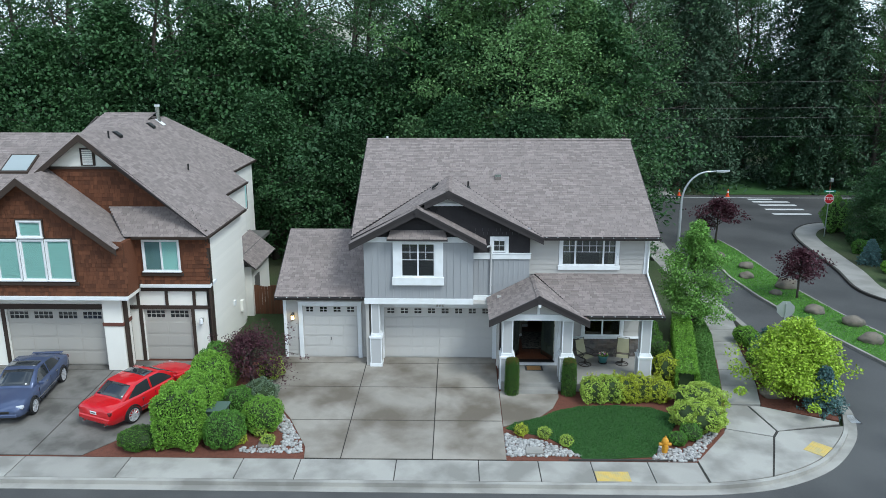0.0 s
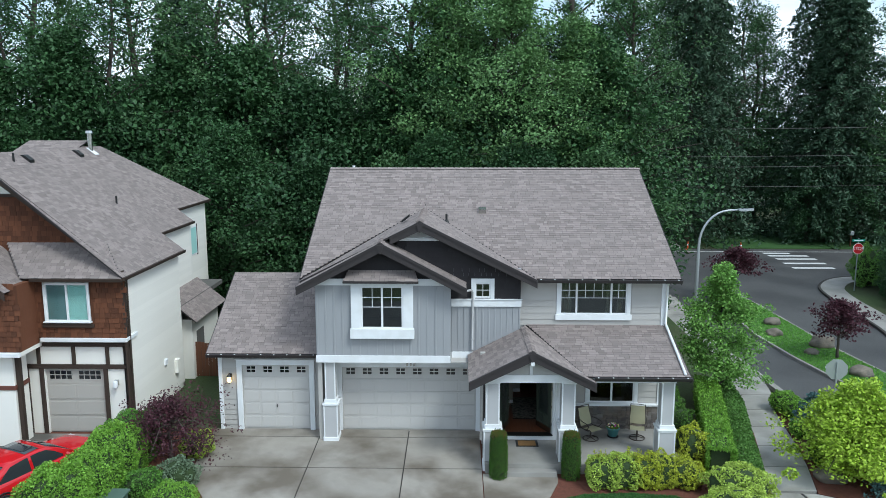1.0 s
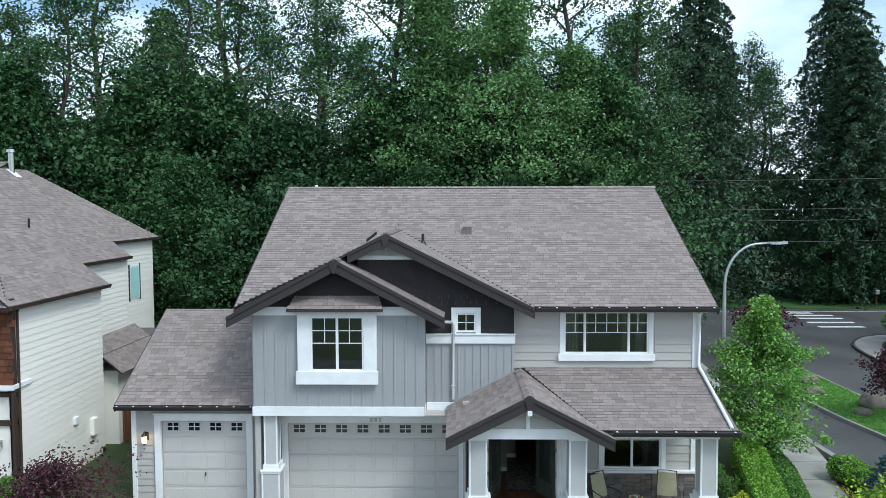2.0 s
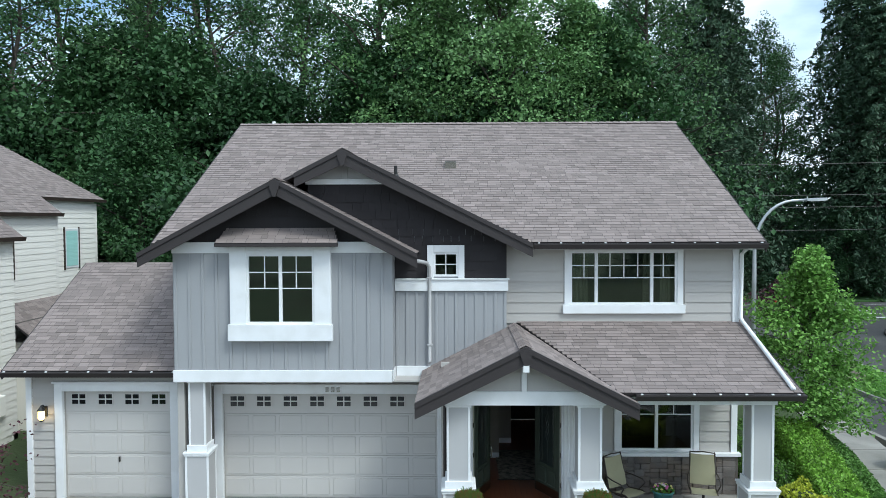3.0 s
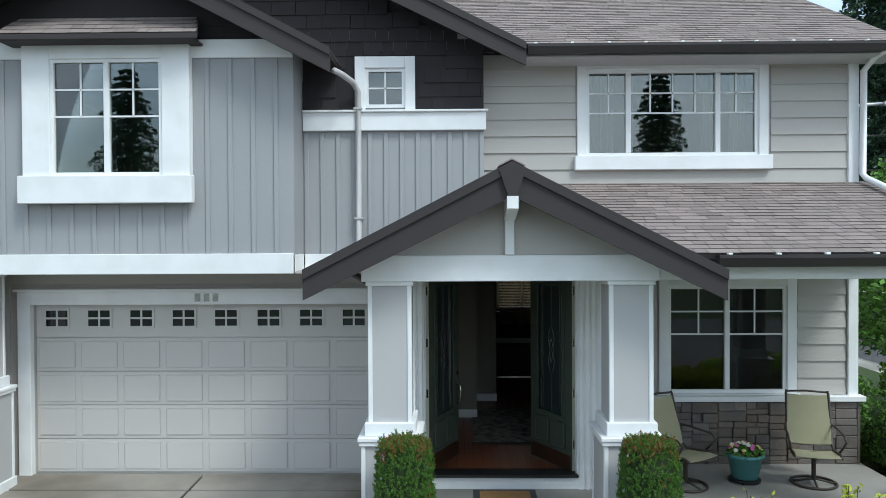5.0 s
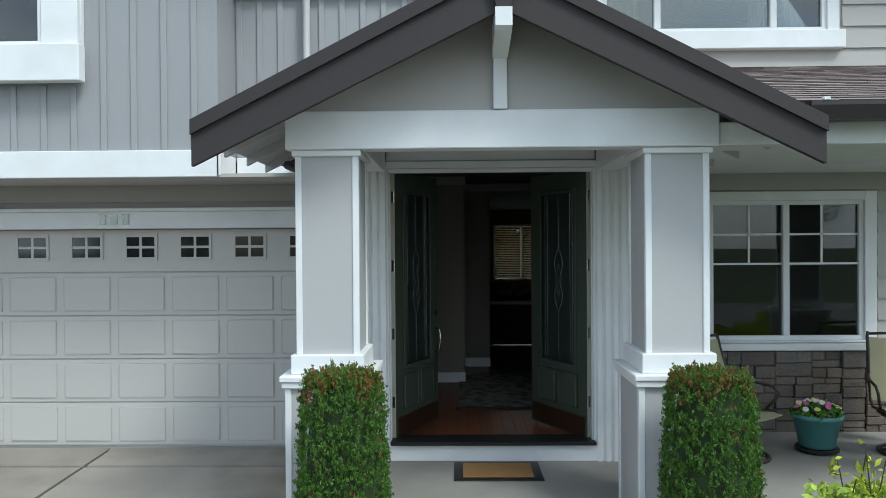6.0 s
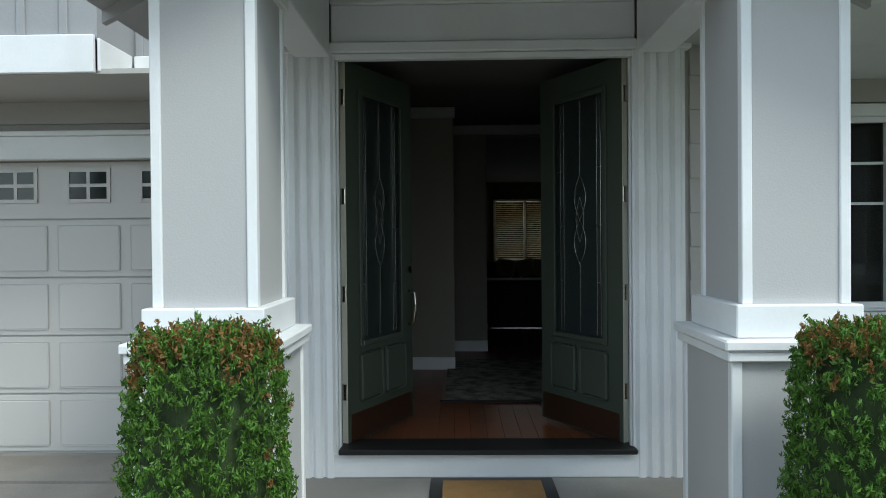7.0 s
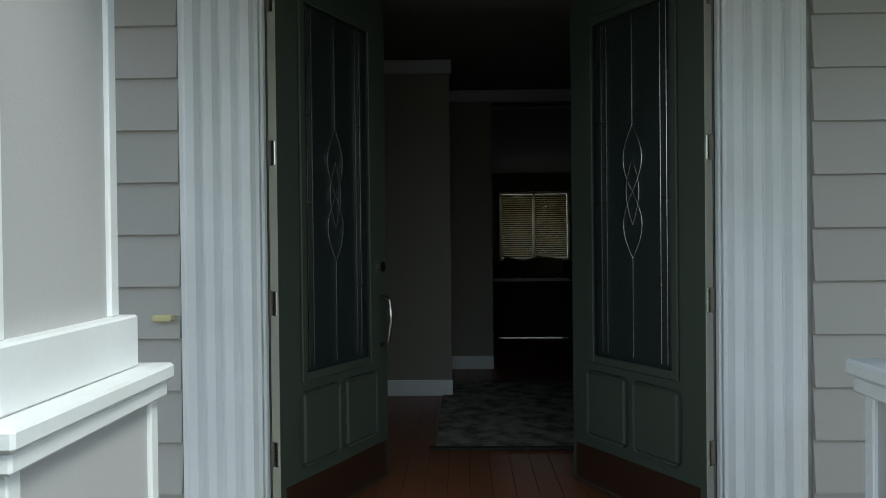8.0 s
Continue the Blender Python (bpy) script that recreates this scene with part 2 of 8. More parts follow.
def tube(pts, radii, seg=8, bm=None):
    """A pipe along points; radii one number or one for each point."""
    bm = bm or bmesh.new()
    pts = [Vector(p) for p in pts]
    radii = radii if isinstance(radii, (list, tuple)) else [radii] * len(pts)
    rings = []
    for i, p in enumerate(pts):
        d = (pts[min(i + 1, len(pts) - 1)] - pts[max(i - 1, 0)]).normalized()
        u = d.orthogonal().normalized() if i == 0 else (u - d * u.dot(d)).normalized()
        w = d.cross(u)
        rings.append([bm.verts.new(p + radii[i] * (u * math.cos(2 * math.pi * k / seg) + w * math.sin(2 * math.pi * k / seg))) for k in range(seg)])
    for a, b in zip(rings, rings[1:]):
        for k in range(seg):
            bm.faces.new((a[k], a[(k + 1) % seg], b[(k + 1) % seg], b[k]))
    bm.faces.new(list(reversed(rings[0])))
    bm.faces.new(rings[-1])
    return bm


def slope_lot(y):
    """Height of the lot: falls from the house to the street."""
    return -0.25 + 0.25 * min(max((y - 24.3) / 8.5, 0), 1)


def slab(pts, top, thick, bm=None):
    """A flat slab over a plan outline; top is a height, or a function of y."""
    f = top if callable(top) else (lambda y: top)
    return prism([(x, y, f(y)) for x, y in pts], (0, 0, -thick), bm)


# ---- ground and roads ----
bm = slab([(-400, -200), (400, -200), (400, 600), (-400, 600)], -0.46, 0.3)
solo("ground", bm, M_EARTH, "rough grassy earth under the woods and verges", "ground", kind="structure")
bm = slab([(-60, 8), (60, 8), (60, 26), (30, 38.2), (26.2, 41.5), (24.8, 44.5), (25.6, 49), (26.1, 53), (26.6, 57), (27.6, 60.4), (30.0, 63.2), (33.5, 64.3), (90, 64), (90, 77.3), (-60, 77.3), (-60, 60), (-10, 62), (15.5, 62), (16, 57), (15.2, 47), (15.6, 38), (16.2, 29), (15.5, 27.0), (13.8, 24.5), (11.6, 23.0), (8.9, 22.44), (-60, 22.44)], -0.40, 0.05)
solo("road", bm, M_ASPHALT, "worn grey asphalt street and junction", "road", kind="structure")


def strip(line, off0, off1, z0, z1, bm=None):
    """A solid band beside a line in the plan, between two offsets to its left, mitred at the bends."""
    bm = bm or bmesh.new()
    L = [Vector(p) for p in line]

    def side(i, off):
        d0 = (L[i] - L[i - 1]).normalized() if i else (L[1] - L[0]).normalized()
        d1 = (L[i + 1] - L[i]).normalized() if i < len(L) - 1 else d0
        nrm = Vector((-(d0 + d1).y, (d0 + d1).x)).normalized()
        k = off / max(nrm.dot(Vector((-d0.y, d0.x))), 0.4)
        return L[i] + nrm * k
    rows = []
    for i in range(len(L)):
        a, b = side(i, off0), side(i, off1)
        rows.append([bm.verts.new((p.x, p.y, z)) for p, z in ((a, z0), (b, z0), (b, z1), (a, z1))])
    for r, s in zip(rows, rows[1:]):
        for k in range(4):
            bm.faces.new((r[k], r[(k + 1) % 4], s[(k + 1) % 4], s[k]))
    bm.faces.new(rows[0])
    bm.faces.new(list(reversed(rows[-1])))
    bmesh.ops.recalc_face_normals(bm, faces=bm.faces)
    return bm


# the lot: mulch beds in front, rough ground behind
bm = slab([(-60, 24.16), (8.75, 24.16), (10.4, 26.3), (11.2, 28.7), (12.1, 32.2), (12.25, 32.8), (-60, 32.8)], slope_lot, 0.4)
solo("planting_bed", bm, M_SOIL, "red-brown bark mulch beds round the houses", "ground", kind="structure")
bm = slab([(-60, 32.8), (12.25, 32.8), (13.7, 40.9), (13.8, 50), (-60, 50)], 0.0, 0.4)
solo("back_yard", bm, M_EARTH, "rough dark grass behind the houses", "ground", kind="structure")


def smooth_line(pts, n=5):
    """A soft curve through the points of a line."""
    P = [Vector(p) for p in pts]
    out = []
    for i in range(len(P) - 1):
        p0, p1, p2, p3 = P[max(i - 1, 0)], P[i], P[i + 1], P[min(i + 2, len(P) - 1)]
        for k in range(n):
            t = k / n
            q = 0.5 * (2 * p1 + (p2 - p0) * t + (2 * p0 - 5 * p1 + 4 * p2 - p3) * t * t + (3 * p1 - p0 - 3 * p2 + p3) * t ** 3)
            out.append((q.x, q.y))
    return out + [tuple(P[-1])]


KERB = [(-60, 22.62), (6, 22.62)] + smooth_line([(7.6, 22.62), (9.4, 22.74), (11.25, 23.17), (13.2, 24.25), (14.75, 25.9), (15.55, 27.3), (16.05, 29), (15.9, 32), (15.5, 38)]) + [(15.1, 47), (15.9, 57)]


def kerb_inner(x0, x1):
    """The pavement's edge along the corner kerb, from one x to another."""
    return [(x - 0.09, y + 0.19) for x, y in KERB if x0 < x < x1 and y < 28]


kerb = solo("kerb", strip(KERB, 0, 0.16, -0.45, -0.245), M_WALK, "pale concrete kerb along the street", "kerb", kind="structure")
gut = solo("gutter", strip(KERB, -0.32, -0.004, -0.45, -0.385), M_WALK, "pale concrete gutter along the kerb", "gutter", kind="structure")

# pavement slabs
pave = thing("pavement", (0, 24, -0.25), "pale grey jointed concrete pavement slabs", "pavement", kind="structure")
base = slab([(-60, 22.79), (8.7, 22.79), (11.15, 23.36), (13.05, 24.4), (14.55, 26.0), (15.2, 27.2), (12.65, 28.6), (11.25, 28.7), (10.4, 26.3), (8.75, 24.2), (-60, 24.18)], -0.275, 0.15)
part("pavement_bed", base, M_JOINT, pave)
PX = [-60, -50, -42, -34, -30, -26.4, -22.8, -19.2, -15.2, -11.4, -7.35, -5.3, -1.9, 1.0, 3.1, 4.95, 6.95, 8.72]
for a, b in zip(PX, PX[1:]):
    part("pavement_slab", slab([(a + 0.018, 22.80), (b - 0.018, 22.80), (b - 0.018, 24.12), (a + 0.018, 24.12)], -0.245, 0.08), M_WALK, pave)
for pts in ([(8.79, 24.3), (8.8, 22.85)] + kerb_inner(8.95, 11.0) + [(11.03, 23.33)] + [(12.12, 26.02), (10.55, 26.6), (10.38, 26.3)],
            [(11.1, 23.35)] + kerb_inner(11.25, 15.3) + [(12.52, 26.45), (12.2, 26.0)],
            [(12.5, 26.52), (15.12, 27.12), (15.18, 27.25), (12.67, 28.55), (12.2, 28.6)],
            [(10.6, 26.64), (12.15, 26.1), (12.42, 26.5), (12.1, 28.6), (11.24, 28.68)]):
    part("pavement_slab", slab(pts, -0.245, 0.08), M_WALK, pave)
INN = [(11.25, 28.7), (12.1, 32.2), (13.0, 35.5), (13.7, 40.9), (13.8, 46), (14.3, 57)]
OUT = [(12.67, 28.6), (13.5, 31.5), (14.15, 35.5), (15.25, 38.5), (15.0, 46), (15.7, 57)]


def along(line, y):
    for (xa, ya), (xb, yb) in zip(line, line[1:]):
        if y <= yb:
            return xa + (xb - xa) * (y - ya) / (yb - ya)
    return line[-1][0]


ys = [28.75 + 1.75 * k for k in range(17)]
for a, b in zip(ys, ys[1:]):
    a2, b2 = a + 0.02, b - 0.02
    part("pavement_slab", slab([(along(INN, a2), a2), (along(OUT, a2), a2), (along(OUT, b2), b2), (along(INN, b2), b2)], -0.245, 0.2), M_WALK, pave)
bm = slab([(12.7, 28.6), (15.25, 27.4), (15.9, 29), (15.65, 34), (15.4, 38), (14.2, 35.5), (13.55, 31.5)], -0.25, 0.2)
solo("kerbside_bed", bm, M_SOIL, "mulched planting strip beside the pavement", "ground", kind="structure")


def tactile(name, x0, y0, u, v, label):
    """A yellow ramp pad with rows of raised domes."""
    t = thing(name, (x0, y0, -0.24), label, "paving pad", "tactile pads")
    u, v = Vector(u), Vector(v)
    o = Vector((x0, y0))
    part("pad", slab([tuple(o), tuple(o + u), tuple(o + u + v), tuple(o + v)], -0.232, 0.012), M_TACT, t)
    bm = bmesh.new()
    for i in range(14):
        for j in range(8):
            p = o + u * (i + 0.5) / 14 + v * (j + 0.5) / 8
            cyl((p.x, p.y, -0.233), 0.024, 0.014, 0.008, 6, bm)
    part("domes", bm, M_TACT, t, kind="stuff")


tactile("tactile_pad", 4.98, 22.86, (1.15, 0), (0, 0.6), "worn yellow tactile pad set in the pavement")
tactile("tactile_pad", 12.85, 25.1, (0.5, -0.5), (0.62, 0.62), "worn yellow tactile pad at the corner")

# driveway
drive = thing("driveway", (-2.5, 28, 0), "stained concrete driveway in large square slabs", "driveway", kind="structure")
DL = [(24.14, -5.2), (24.9, -5.3), (27.0, -6.3), (29.2, -7.7), (32.0, -7.95), (32.78, -7.95)]


def drive_left(y):
    for (ya, xa), (yb, xb) in zip(DL, DL[1:]):
        if y <= yb:
            return xa + (xb - xa) * (y - ya) / (yb - ya)
    return DL[-1][1]


DY = [24.15, 26.9, 29.75, 32.12, 32.79]
dtop = lambda y: slope_lot(y) + 0.03
part("driveway_bed", slab([(-5.2, 24.15), (2.0, 24.15), (2.0, 32.79), (-7.95, 32.79), (-7.95, 32), (-7.7, 29.2), (-6.3, 27), (-5.3, 24.9)], lambda y: slope_lot(y) + 0.008, 0.1), M_JOINT, drive)
for a, b in zip(DY, DY[1:]):
    a2, b2 = a + 0.03, b - 0.03
    left = [(drive_left(y), y) for y in [b2] + [q for q, _ in reversed(DL) if a2 < q < b2] + [a2]]
    part("slab", slab(left + [(-3.92, a2), (-3.92, b2)], dtop, 0.06), M_DRIVE, drive)
    part("slab", slab([(-3.88, a2), (-0.65, a2), (-0.65, b2), (-3.88, b2)], dtop, 0.06), M_DRIVE, drive)
    part("slab", slab([(-0.61, a2), (2.0, a2), (2.0, b2), (-0.61, b2)], dtop, 0.06), M_DRIVE, drive)
bm = slab([(2.03, 26.5), (2.6, 26.75), (3.5, 27.25), (4.1, 28.0), (4.45, 28.9), (4.5, 29.42), (2.03, 29.42)], lambda y: slope_lot(y) + 0.035, 0.1)
solo("front_walk", bm, M_DRIVE, "curved concrete path from driveway to porch", "path", kind="structure")

# ---- the grey house ----
house = thing("house", (0, 32, 0), "two-storey grey house with white trim and brown shingle roof", "house")


def wall_cells(y0, y1, x0, x1, z0, z1, holes):
    """One connected wall that faces along y, with openings (x0, x1, z0, z1) cut through."""
    xs = sorted({x0, x1, *[h[i] for h in holes for i in (0, 1)]})
    zs = sorted({z0, z1, *[h[i] for h in holes for i in (2, 3) if z0 < h[i] < z1]})
    bm, seen = bmesh.new(), {}

    def vert(x, y, z):
        if (x, y, z) not in seen:
            seen[x, y, z] = bm.verts.new((x, y, z))
        return seen[x, y, z]
    solid = {(i, k) for i in range(len(xs) - 1) for k in range(len(zs) - 1)
             if not any(h[0] <= xs[i] and h[1] >= xs[i + 1] and h[2] <= zs[k] and h[3] >= zs[k + 1] for h in holes)}
    for i, k in solid:
        a, b, c, d = xs[i], xs[i + 1], zs[k], zs[k + 1]
        bm.faces.new([vert(*p) for p in ((a, y0, c), (b, y0, c), (b, y0, d), (a, y0, d))])
        bm.faces.new([vert(*p) for p in ((a, y1, c), (a, y1, d), (b, y1, d), (b, y1, c))])
        for ni, nk, q in ((i - 1, k, ((a, c), (a, d))), (i + 1, k, ((b, d), (b, c))), (i, k - 1, ((b, c), (a, c))), (i, k + 1, ((a, d), (b, d)))):
            if (ni, nk) not in solid:
                (xa, za), (xb, zb) = q
                bm.faces.new([vert(*p) for p in ((xa, y0, za), (xb, y0, zb), (xb, y1, zb), (xa, y1, za))])
    bmesh.ops.recalc_face_normals(bm, faces=bm.faces)
    return bm


def wall_y(name, y0, y1, x0, x1, z0, z1, holes, mat, label=""):
    return part(name, wall_cells(y0, y1, x0, x1, z0, z1, holes), mat, house, label)


LAP = bmesh.new()
prism([(0, 0, 0), (0, -0.032, 0), (0, -0.008, 0.20), (0, 0, 0.20)], (1, 0, 0), LAP)
LAP = link_mesh("lap_board", LAP, M_LAP)
BATT = link_mesh("batten", box(-0.03, 0.03, -0.02, 0, 0, 1, 0.004), M_BATTEN)


def laps(parent, y, x0, x1, z0, z1, holes=(), step=0.2):
    """Courses of lap siding on a wall that faces the street, broken by openings."""
    k = 0
    while z0 + k * step < z1 - 0.03:
        z = z0 + k * step
        cuts = [x0]
        for h in sorted(holes):
            if h[2] < z + step * 0.6 and h[3] > z + step * 0.4:
                cuts += [h[0], h[1]]
        cuts.append(x1)
        for a, b in zip(cuts[::2], cuts[1::2]):
            if b - a > 0.03:
                shared("lap_board", LAP, parent, (a, y, z), scale=(b - a, 1, min(step, z1 - z) / 0.2))
        k += 1


def battens(parent, y, x0, x1, z0, z1, step=0.30, holes=()):
    k = 0
    while x0 + 0.05 + k * step < x1:
        x = x0 + 0.05 + k * step
        zs = z0
        for h in holes:
            if h[0] < x < h[1]:
                if h[2] - zs > 0.1:
                    shared("batten", BATT, parent, (x, y, zs), scale=(1, 1, h[2] - zs))
                zs = h[3]
        if z1 - zs > 0.1:
            shared("batten", BATT, parent, (x, y, zs), scale=(1, 1, z1 - zs))
        k += 1


W1 = (-2.21, -0.75, 4.27, 5.78)
W2 = (1.80, 2.35, 5.24, 5.78)
W3 = (4.88, 7.285, 4.58, 5.785)
W4 = (6.02, 7.68, 1.24, 2.75)
G1 = (-6.86, -4.34, 0.0, 2.55)
G2 = (-3.12, 1.86, 0.0, 2.5)
DOOR = (2.60, 4.60, 0.40, 3.06)
# lower storey
garage_wall = wall_y("garage_wall", 32.8, 32.95, -7.7, 2.05, 0, 3.06, [G1, G2], M_LAP)
entry_wall = wall_y("entry_wall", 31.5, 31.64, 1.98, 5.3, 0.2, 3.45, [(DOOR[0], DOOR[1], 0.2, DOOR[3])], M_LAP)
porch_wall = wall_y("porch_wall", 32.6, 32.75, 5.16, 8.63, 0, 3.9, [W4], M_LAP)
part("entry_return", box(5.16, 5.3, 31.64, 32.6, 0.2, 3.2), M_LAP, house)
part("entry_return", box(2.05, 2.19, 31.64, 32.95, 0.0, 3.06), M_LAP, house)
# upper storey
bay_wall = wall_y("bay_wall", 31.75, 31.9, -3.85, 0.93, 3.0, 6.02, [W1], M_BATTEN)
mid_wall = wall_y("mid_wall", 32.34, 32.5, 0.93, 3.43, 3.2, 6.3, [W2], M_BATTEN)
right_wall = wall_y("upper_wall", 32.6, 32.75, 3.43, 8.63, 3.9, 6.02, [W3], M_LAP)
part("bay_return", box(0.79, 0.93, 31.9, 32.34, 3.0, 6.02), M_BATTEN, house)
part("side_wall", box(-3.85, -3.7, 31.9, 45.4, 0, 6.0), M_LAP, house)
part("side_wall", box(8.48, 8.63, 32.75, 45.4, 0, 6.0), M_LAP, house)
part("mid_return", box(3.3, 3.43, 32.5, 32.75, 3.34, 6.0), M_LAP, house)
part("side_wall", box(-7.7, -7.55, 32.95, 39.5, 0, 3.1), M_LAP, house)
part("rear_garage_wall", box(-7.55, -3.85, 39.35, 39.5, 0, 3.1), M_LAP, house)
wall_y("rear_wall", 45.4, 45.55, -3.85, 8.63, 0, 6.0, [(4.35, 5.85, 1.3, 2.75)], M_HALL)
part("gable_end_wall", prism([(8.48, 32.75, 6.0), (8.48, 45.4, 6.0), (8.48, 39.07, 9.1)], (0.15, 0, 0)), M_LAP, house)
part("gable_end_wall", prism([(-3.85, 32.75, 6.0), (-3.85, 45.4, 6.0), (-3.85, 39.07, 9.1)], (0.15, 0, 0)), M_LAP, house)
part("gable_end_wall", prism([(-7.7, 32.95, 3.1), (-7.7, 39.5, 3.1), (-7.7, 36.3, 4.9)], (0.15, 0, 0)), M_LAP, house)
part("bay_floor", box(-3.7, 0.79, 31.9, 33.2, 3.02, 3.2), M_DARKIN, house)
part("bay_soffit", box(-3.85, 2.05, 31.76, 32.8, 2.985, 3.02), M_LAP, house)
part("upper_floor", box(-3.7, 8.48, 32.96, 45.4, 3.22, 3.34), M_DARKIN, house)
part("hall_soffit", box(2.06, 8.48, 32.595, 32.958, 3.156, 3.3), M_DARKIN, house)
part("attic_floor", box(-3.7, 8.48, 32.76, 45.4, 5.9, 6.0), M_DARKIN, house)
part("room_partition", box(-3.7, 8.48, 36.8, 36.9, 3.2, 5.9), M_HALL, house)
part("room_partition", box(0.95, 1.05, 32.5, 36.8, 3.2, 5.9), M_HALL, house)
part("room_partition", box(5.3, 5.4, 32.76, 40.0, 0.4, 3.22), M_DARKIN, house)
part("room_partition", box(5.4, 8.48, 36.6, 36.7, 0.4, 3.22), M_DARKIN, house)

# siding boards and battens
laps(garage_wall, 32.8, -7.7, 2.05, 0.0, 3.0, [(G1[0] - 0.2, G1[1] + 0.2, 0, G1[3] + 0.22), (G2[0] - 0.34, G2[1] + 0.2, 0, G2[3] + 0.22)])
laps(entry_wall, 31.5, 1.98, 5.3, 0.206, 3.2, [(2.28, 4.94, 0, 3.1)], 0.221)
laps(porch_wall, 32.6, 5.31, 8.5, 1.22, 3.1, [(W4[0] - 0.15, W4[1] + 0.15, 1.0, W4[3] + 0.13)], 0.235)
laps(right_wall, 32.6, 3.43, 8.54, 4.16, 6.0, [(4.73, 7.46, 4.36, 5.95)], 0.235)
battens(bay_wall, 31.75, -3.85, 0.93, 3.25, 5.8, 0.30, [(-2.58, -0.33, 3.9, 5.95)])
battens(mid_wall, 32.34, 0.93, 3.43, 3.23, 4.9, 0.22)


def shakes(parent, y, inside, x0, x1, z0, z1, me, step=0.19):
    """Courses of split shakes on a wall that faces the street, where inside(x, z) holds."""
    z, row = z0, 0
    while z < z1:
        x = x0
        while x < x1:
            w = min(random.uniform(0.16, 0.42), x1 - x + 0.001)
            if inside(x + w / 2, z + step / 2) and inside(x + 0.02, z + 0.02) and inside(x + w - 0.02, z + 0.02):
                shared("shake", me, parent, (x, y - random.random() * 0.006, z - random.random() * 0.01), scale=(w - 0.008, 1, step / 0.19))
            x += w
        z += step
        row += 1


SHK = bmesh.new()
prism([(0, 0, 0), (0, -0.024, 0), (0, -0.006, 0.22), (0, 0, 0.22)], (1, 0, 0), SHK)
SHK = link_mesh("shake", SHK, M_SHAKE)


def board(x0, x1, y0, y1, z0, z1, mat=None, name="trim_board", parent=None, label=""):
    return part(name, box(x0, x1, y0, y1, z0, z1, 0.006), mat or M_TRIM, parent or house, label)


# gable faces
part("gable_face", prism([(-3.88, 31.78, 6.0), (0.95, 31.78, 6.0), (-1.49, 31.78, 7.28)], (0, 0.12, 0)), M_SHAKE, house, "charcoal shake gable face")
gface = part("gable_face", prism([(-0.9, 32.36, 6.0), (3.6, 32.36, 6.0), (-0.15, 32.36, 8.0)], (0, 0.12, 0)), M_SHAKE, house, "charcoal shake gable face")
low = lambda x, z: z < 7.16 - 0.53 * abs(x + 1.49) and not (-2.8 < x < -0.2 and z < 6.45)
shakes(bay_wall, 31.78, low, -4.1, 1.2, 6.04, 7.3, SHK)
mid = lambda x, z: (z < 7.82 - 0.5 * abs(x + 0.15) and z < 7.28 and (x > 0.9 or z > 6.9 - 0.5 * (x + 1.49)) and not (1.62 < x < 2.53 and z < 5.98) and x < 3.44)
shakes(mid_wall, 32.34, mid, -1.0, 3.43, 5.2, 7.4, SHK)
board(-3.86, 0.93, 31.715, 31.748, 5.8, 6.04, name="frieze_board")
board(-3.87, 0.92, 31.71, 31.748, 2.985, 3.25, name="belt_board")
board(0.96, 2.04, 32.27, 32.338, 3.0, 3.23, name="belt_board")
board(0.94, 3.46, 32.27, 32.338, 4.92, 5.17, name="belt_board")
board(0.94, 3.49, 32.23, 32.338, 5.17, 5.20, name="belt_board")
board(0.80, 0.95, 31.75, 32.27, 3.0, 3.23, name="belt_board")
board(-1.05, 0.7, 32.28, 32.335, 7.3, 7.42, name="collar_board")
board(-0.22, -0.10, 32.27, 32.33, 7.42, 7.85, M_PANEL, name="king_post")
part("gable_panel", prism([(-0.95, 32.31, 7.40), (0.6, 32.31, 7.40), (-0.17, 32.31, 7.84)], (0, 0.03, 0)), M_PANEL, house)
board(8.52, 8.66, 32.54, 32.598, 4.16, 6.0, name="corner_board")
board(8.52, 8.66, 32.54, 32.598, 0.2, 3.1, name="corner_board")
board(-7.74, -7.6, 32.74, 32.798, 0, 3.05, name="corner_board")
for b in ((0.94, 1.66, 5.2, 6.02), (2.49, 3.43, 5.2, 6.02), (1.66, 2.49, 5.94, 6.02)):
    part("shake_backing", box(b[0], b[1], 32.331, 32.3385, b[2], b[3]), M_SHAKE, house)

# ---- roofs ----


